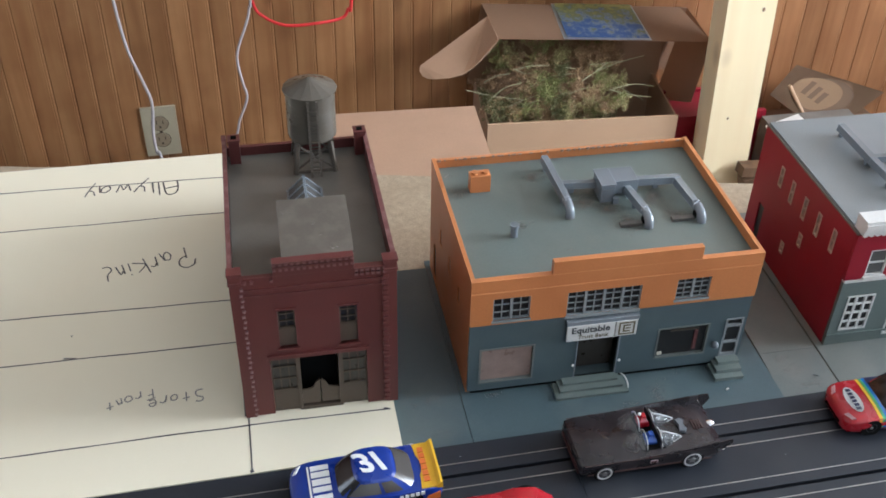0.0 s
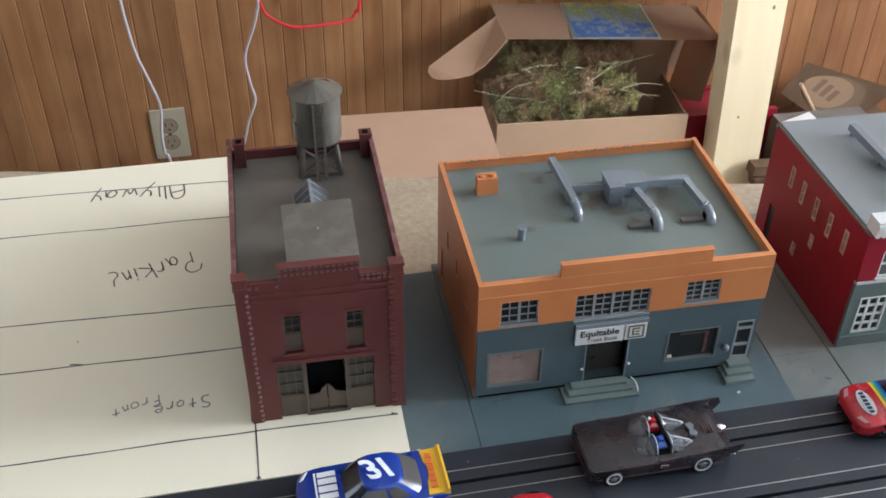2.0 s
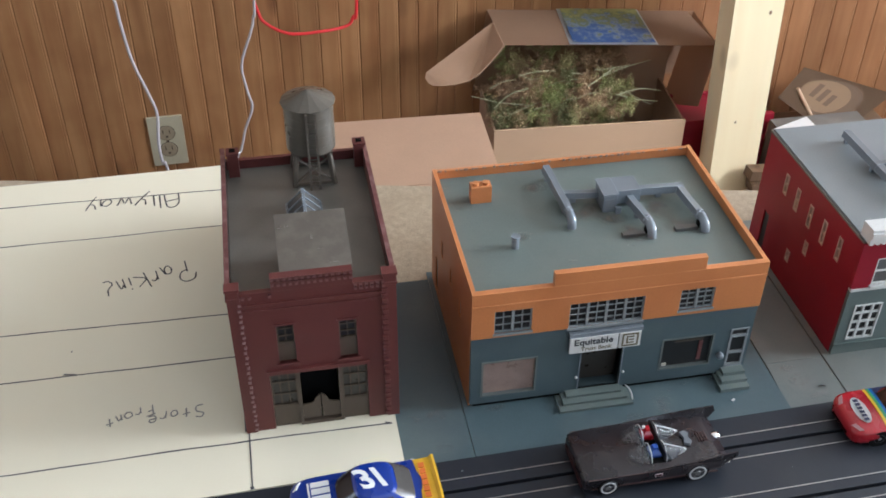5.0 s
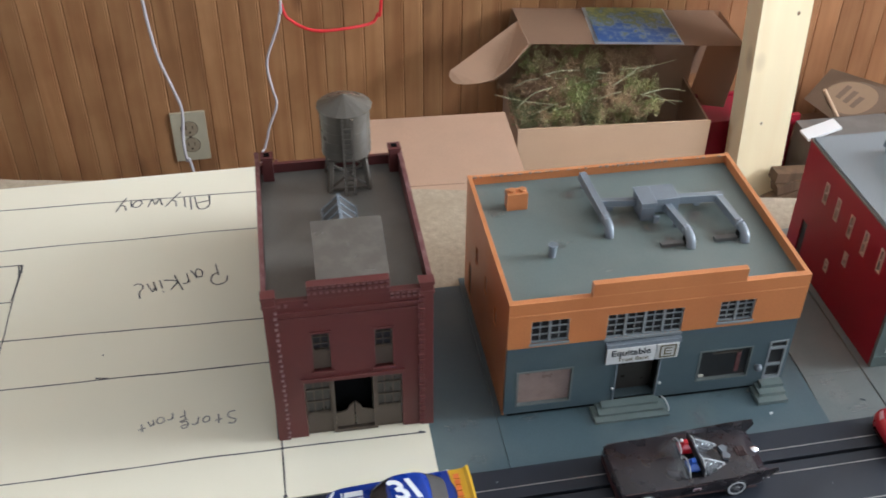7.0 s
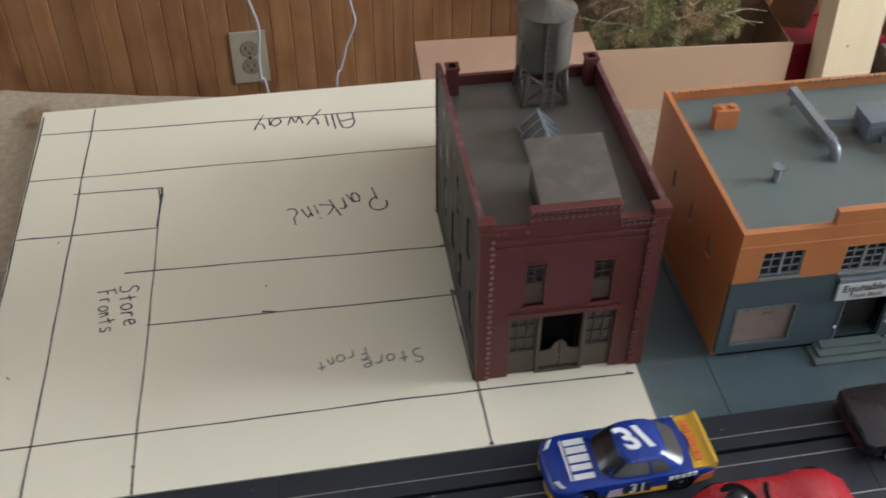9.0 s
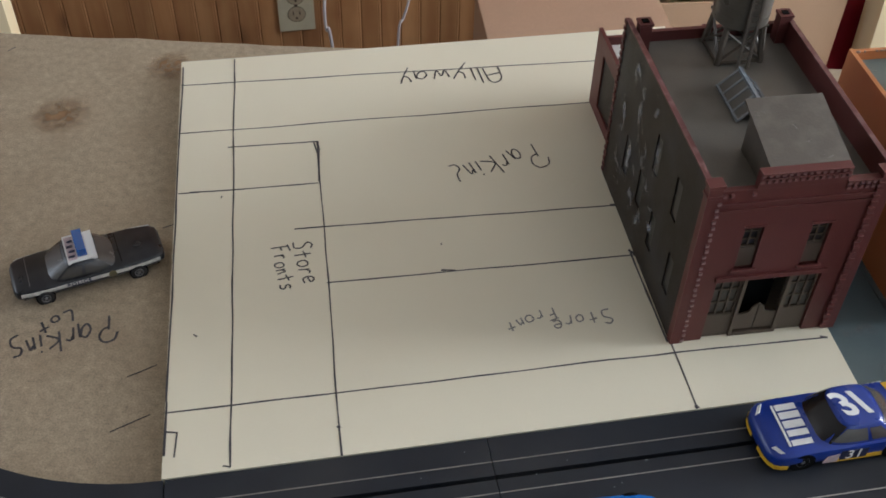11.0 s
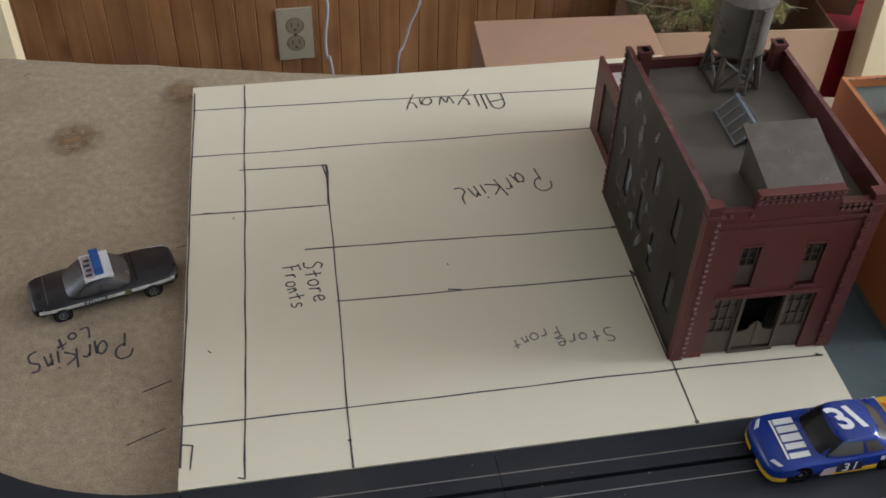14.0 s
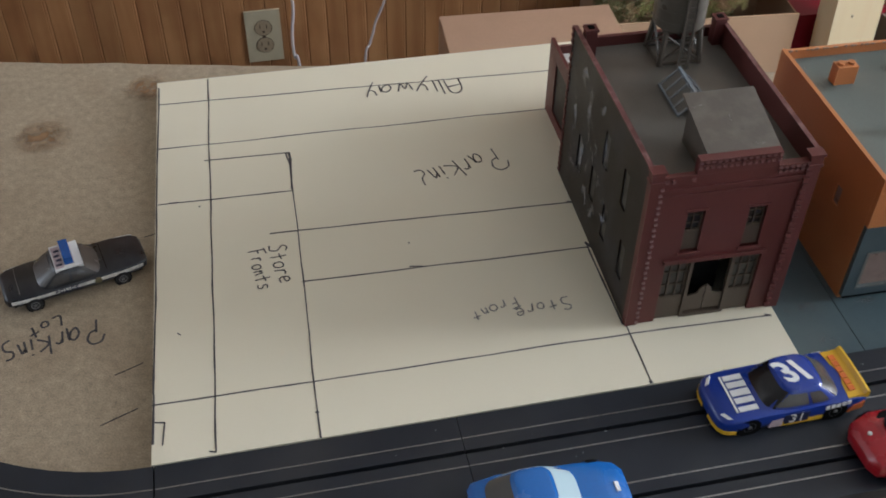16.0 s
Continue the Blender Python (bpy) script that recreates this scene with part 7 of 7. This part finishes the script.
# dried plants in the open carton: clumps of fine tufts and pale stalks
random.seed(11)
plants = thing("dried_plants", "tangled dried moss and pale stalks heaped in the open carton", "dried plants", pose(0.66, 1.41, RIM - 0.03), kind="")
for k in range(56):
    bm = bmesh.new()
    cx, cy = -0.165 + 0.031 * (k % 10) + random.uniform(-0.012, 0.012), -0.08 + 0.05 * (k // 10) + random.uniform(-0.012, 0.012)
    cz = 0.008 + 0.14 * max(0.0, 1 - (cx / 0.2) ** 2) * (0.45 + 0.55 * (cy + 0.085) / 0.17) + random.uniform(-0.02, 0.01)
    rr = random.uniform(0.026, 0.044)
    if k >= 40:
        cx, cy, cz = -0.13 + 0.019 * (k - 40), random.uniform(-0.06, -0.01), random.uniform(-0.02, 0.03)
    for q in range(17):
        root = Vector((cx, cy, cz)) + Vector((random.gauss(0, 1), random.gauss(0, 1), random.gauss(0, 1))) * rr * 0.28
        way = Vector((random.gauss(0, 1), random.gauss(-0.3, 1), random.gauss(0.4, 1))).normalized() * rr * random.uniform(0.45, 1.0)
        for j in range(84):
            f = random.random()
            a = root + way * f + Vector((random.gauss(0, 1), random.gauss(0, 1), random.gauss(0, 1))) * 0.0042 * (1.25 - f)
            b = Vector((random.gauss(0, 1), random.gauss(0, 1), random.gauss(0, 1))).normalized() * random.uniform(0.0025, 0.0070)
            s = b.cross(Vector((random.random(), random.random(), random.random()))).normalized() * random.uniform(0.0004, 0.0009)
            if min(a.y, a.y + b.y) > -0.088 and -0.195 < a.x < 0.115 + 0.3 * (a.z - 0.07):
                bm.faces.new((bm.verts.new(a - s), bm.verts.new(a + s), bm.verts.new(a + b)))
    me = bpy.data.meshes.new("tuft")
    bm.to_mesh(me)
    bm.free()
    me.materials.append(MOSSES[random.choice((0, 0, 1, 2, 2, 3))])
    ob = new("tuft", me)
    ob.parent = plants
for k in range(17):
    bm = bmesh.new()
    a = Vector((random.uniform(-0.17, 0.10), random.uniform(-0.075, 0.0), random.uniform(0.06, 0.13)))
    b = a + Vector((random.choice((-1, 1)) * random.uniform(0.05, 0.12), random.uniform(-0.03, 0.02), random.uniform(-0.05, 0.03)))
    a.y, b.y = a.y - 0.012, max(b.y, -0.095)
    m = (a + b) / 2 + Vector((0, 0, random.uniform(-0.006, 0.012)))
    tube(bm, smooth_path([a, m, b], 5), random.uniform(0.0006, 0.0013), 5)
    part("stalk", bm, STALK, plants, smooth=True)

# red tub, printed carton and odds and ends behind the post
tub = thing("red_tub", "red plastic storage tub standing behind the post", "storage tub", pose(0.881, 1.345, FLOORZ))
bm = bmesh.new()
panel(bm, 0.0, 0.20, 0.0, 0.485, [], 0.0, 0.004)
block(bm, 0.0, 0.20, 0.100, 0.104, 0.0, 0.485)
block(bm, 0.0, 0.004, 0.004, 0.100, 0.0, 0.485)
block(bm, 0.196, 0.20, 0.004, 0.100, 0.0, 0.485)
block(bm, 0.004, 0.196, 0.004, 0.100, 0.0, 0.004)
part("tub_body", bm, RED, tub)
part("tub_lid", boxes((0.002, 0.198, 0.004, 0.100, 0.478, 0.486)), RED, tub, bevel=0.001)
part("tub_rim", boxes((-0.006, 0.206, -0.008, 0.004, 0.470, 0.492), (-0.006, 0.206, 0.100, 0.110, 0.470, 0.492)), RED, tub, bevel=0.002)

pc = thing("printed_carton", "brown cardboard carton with a faded oval print, tipped open", "box", pose(1.10, 1.345, FLOORZ))
part("carton_body", boxes((0.0, 0.30, 0.0, 0.13, 0.0, 0.405)), OLDCARD, pc, bevel=0.002)
PI = pc.matrix_world.inverted()
pq = [PI @ Vector(q) for q in ((1.105, 1.37, -0.640), (1.200, 1.45, -0.618), (1.440, 1.45, -0.708), (1.245, 1.34, -0.738))]
flap = sheet("printed_flap", pq, OLDCARD, pc, bow=0.0)
PRINT = material("faded_print", (0.185, 0.11, 0.056), 0.8, spread=0.1, bump=0.05)
PRINTDARK = material("faded_dark_print", (0.105, 0.06, 0.031), 0.8, spread=0.1, bump=0.05)


def on_flap(u, v, lift):
    """A point of the flap's upper face: u from front to back, v from one side to the other."""
    n = (pq[1] - pq[0]).cross(pq[3] - pq[0]).normalized()
    n = n if n.z > 0 else -n
    return pq[0] * (1 - u) * (1 - v) + pq[1] * u * (1 - v) + pq[2] * u * v + pq[3] * (1 - u) * v + n * (0.0036 + lift)


def flap_print(name, uc, vc, ru, rv, lift, mat, sides=28, turn=0.0):
    bm = bmesh.new()
    mid = bm.verts.new(on_flap(uc, vc, lift))
    edge = [bm.verts.new(on_flap(uc + ru * math.cos(turn + k * 2 * math.pi / sides), vc + rv * math.sin(turn + k * 2 * math.pi / sides), lift)) for k in range(sides)]
    for k in range(sides):
        bm.faces.new((mid, edge[k], edge[(k + 1) % sides]))
    part(name, bm, mat, flap)


flap_print("oval_shade", 0.52, 0.50, 0.40, 0.34, 0.0, PRINTDARK)
flap_print("oval_print", 0.50, 0.42, 0.36, 0.29, 0.0006, PRINT)
for k in range(3):
    flap_print("print_bar", 0.54 - 0.04 * k, 0.30 + 0.11 * k, 0.24 - 0.03 * k, 0.045, 0.0012, PRINTDARK, 4, math.pi / 4)
bm = bmesh.new()
rod(bm, (1.125, 1.335, -0.60), (1.195, 1.335, -0.705), 0.004, n=8)
single("thin_stick", bm, CARDPALE, "thin pale stick leaning on the printed carton", "stick")
bm = boxes((0.0, 0.074, 0.0, 0.035, 0.0, 0.006))
single("paper_pad", bm, WHITEPAINT, "white paper pad lying on the cartons", "paper", pose(1.066, 1.250, -0.668, 0, -15, 4))
bm = boxes((0.0, 0.20, 0.0, 0.09, 0.0, 0.483))
single("grey_bin", bm, ROOFGREY, "dull grey bin between the cartons", "bin", pose(1.075, 1.24, FLOORZ), bevel=0.004)
for k, (x, z, a) in enumerate(((0.985, -0.80, 20), (1.00, -0.765, 12), (0.99, -0.735, -6))):
    bm = boxes((0.0, 0.16, 0.0, 0.03, 0.0, 0.022))
    single("wood_offcut", bm, STAINED, "short wooden offcut piled behind the post", "offcut", pose(x, 1.20 + 0.004 * k, z, 0, -a, 4), group="wood offcuts", bevel=0.001)
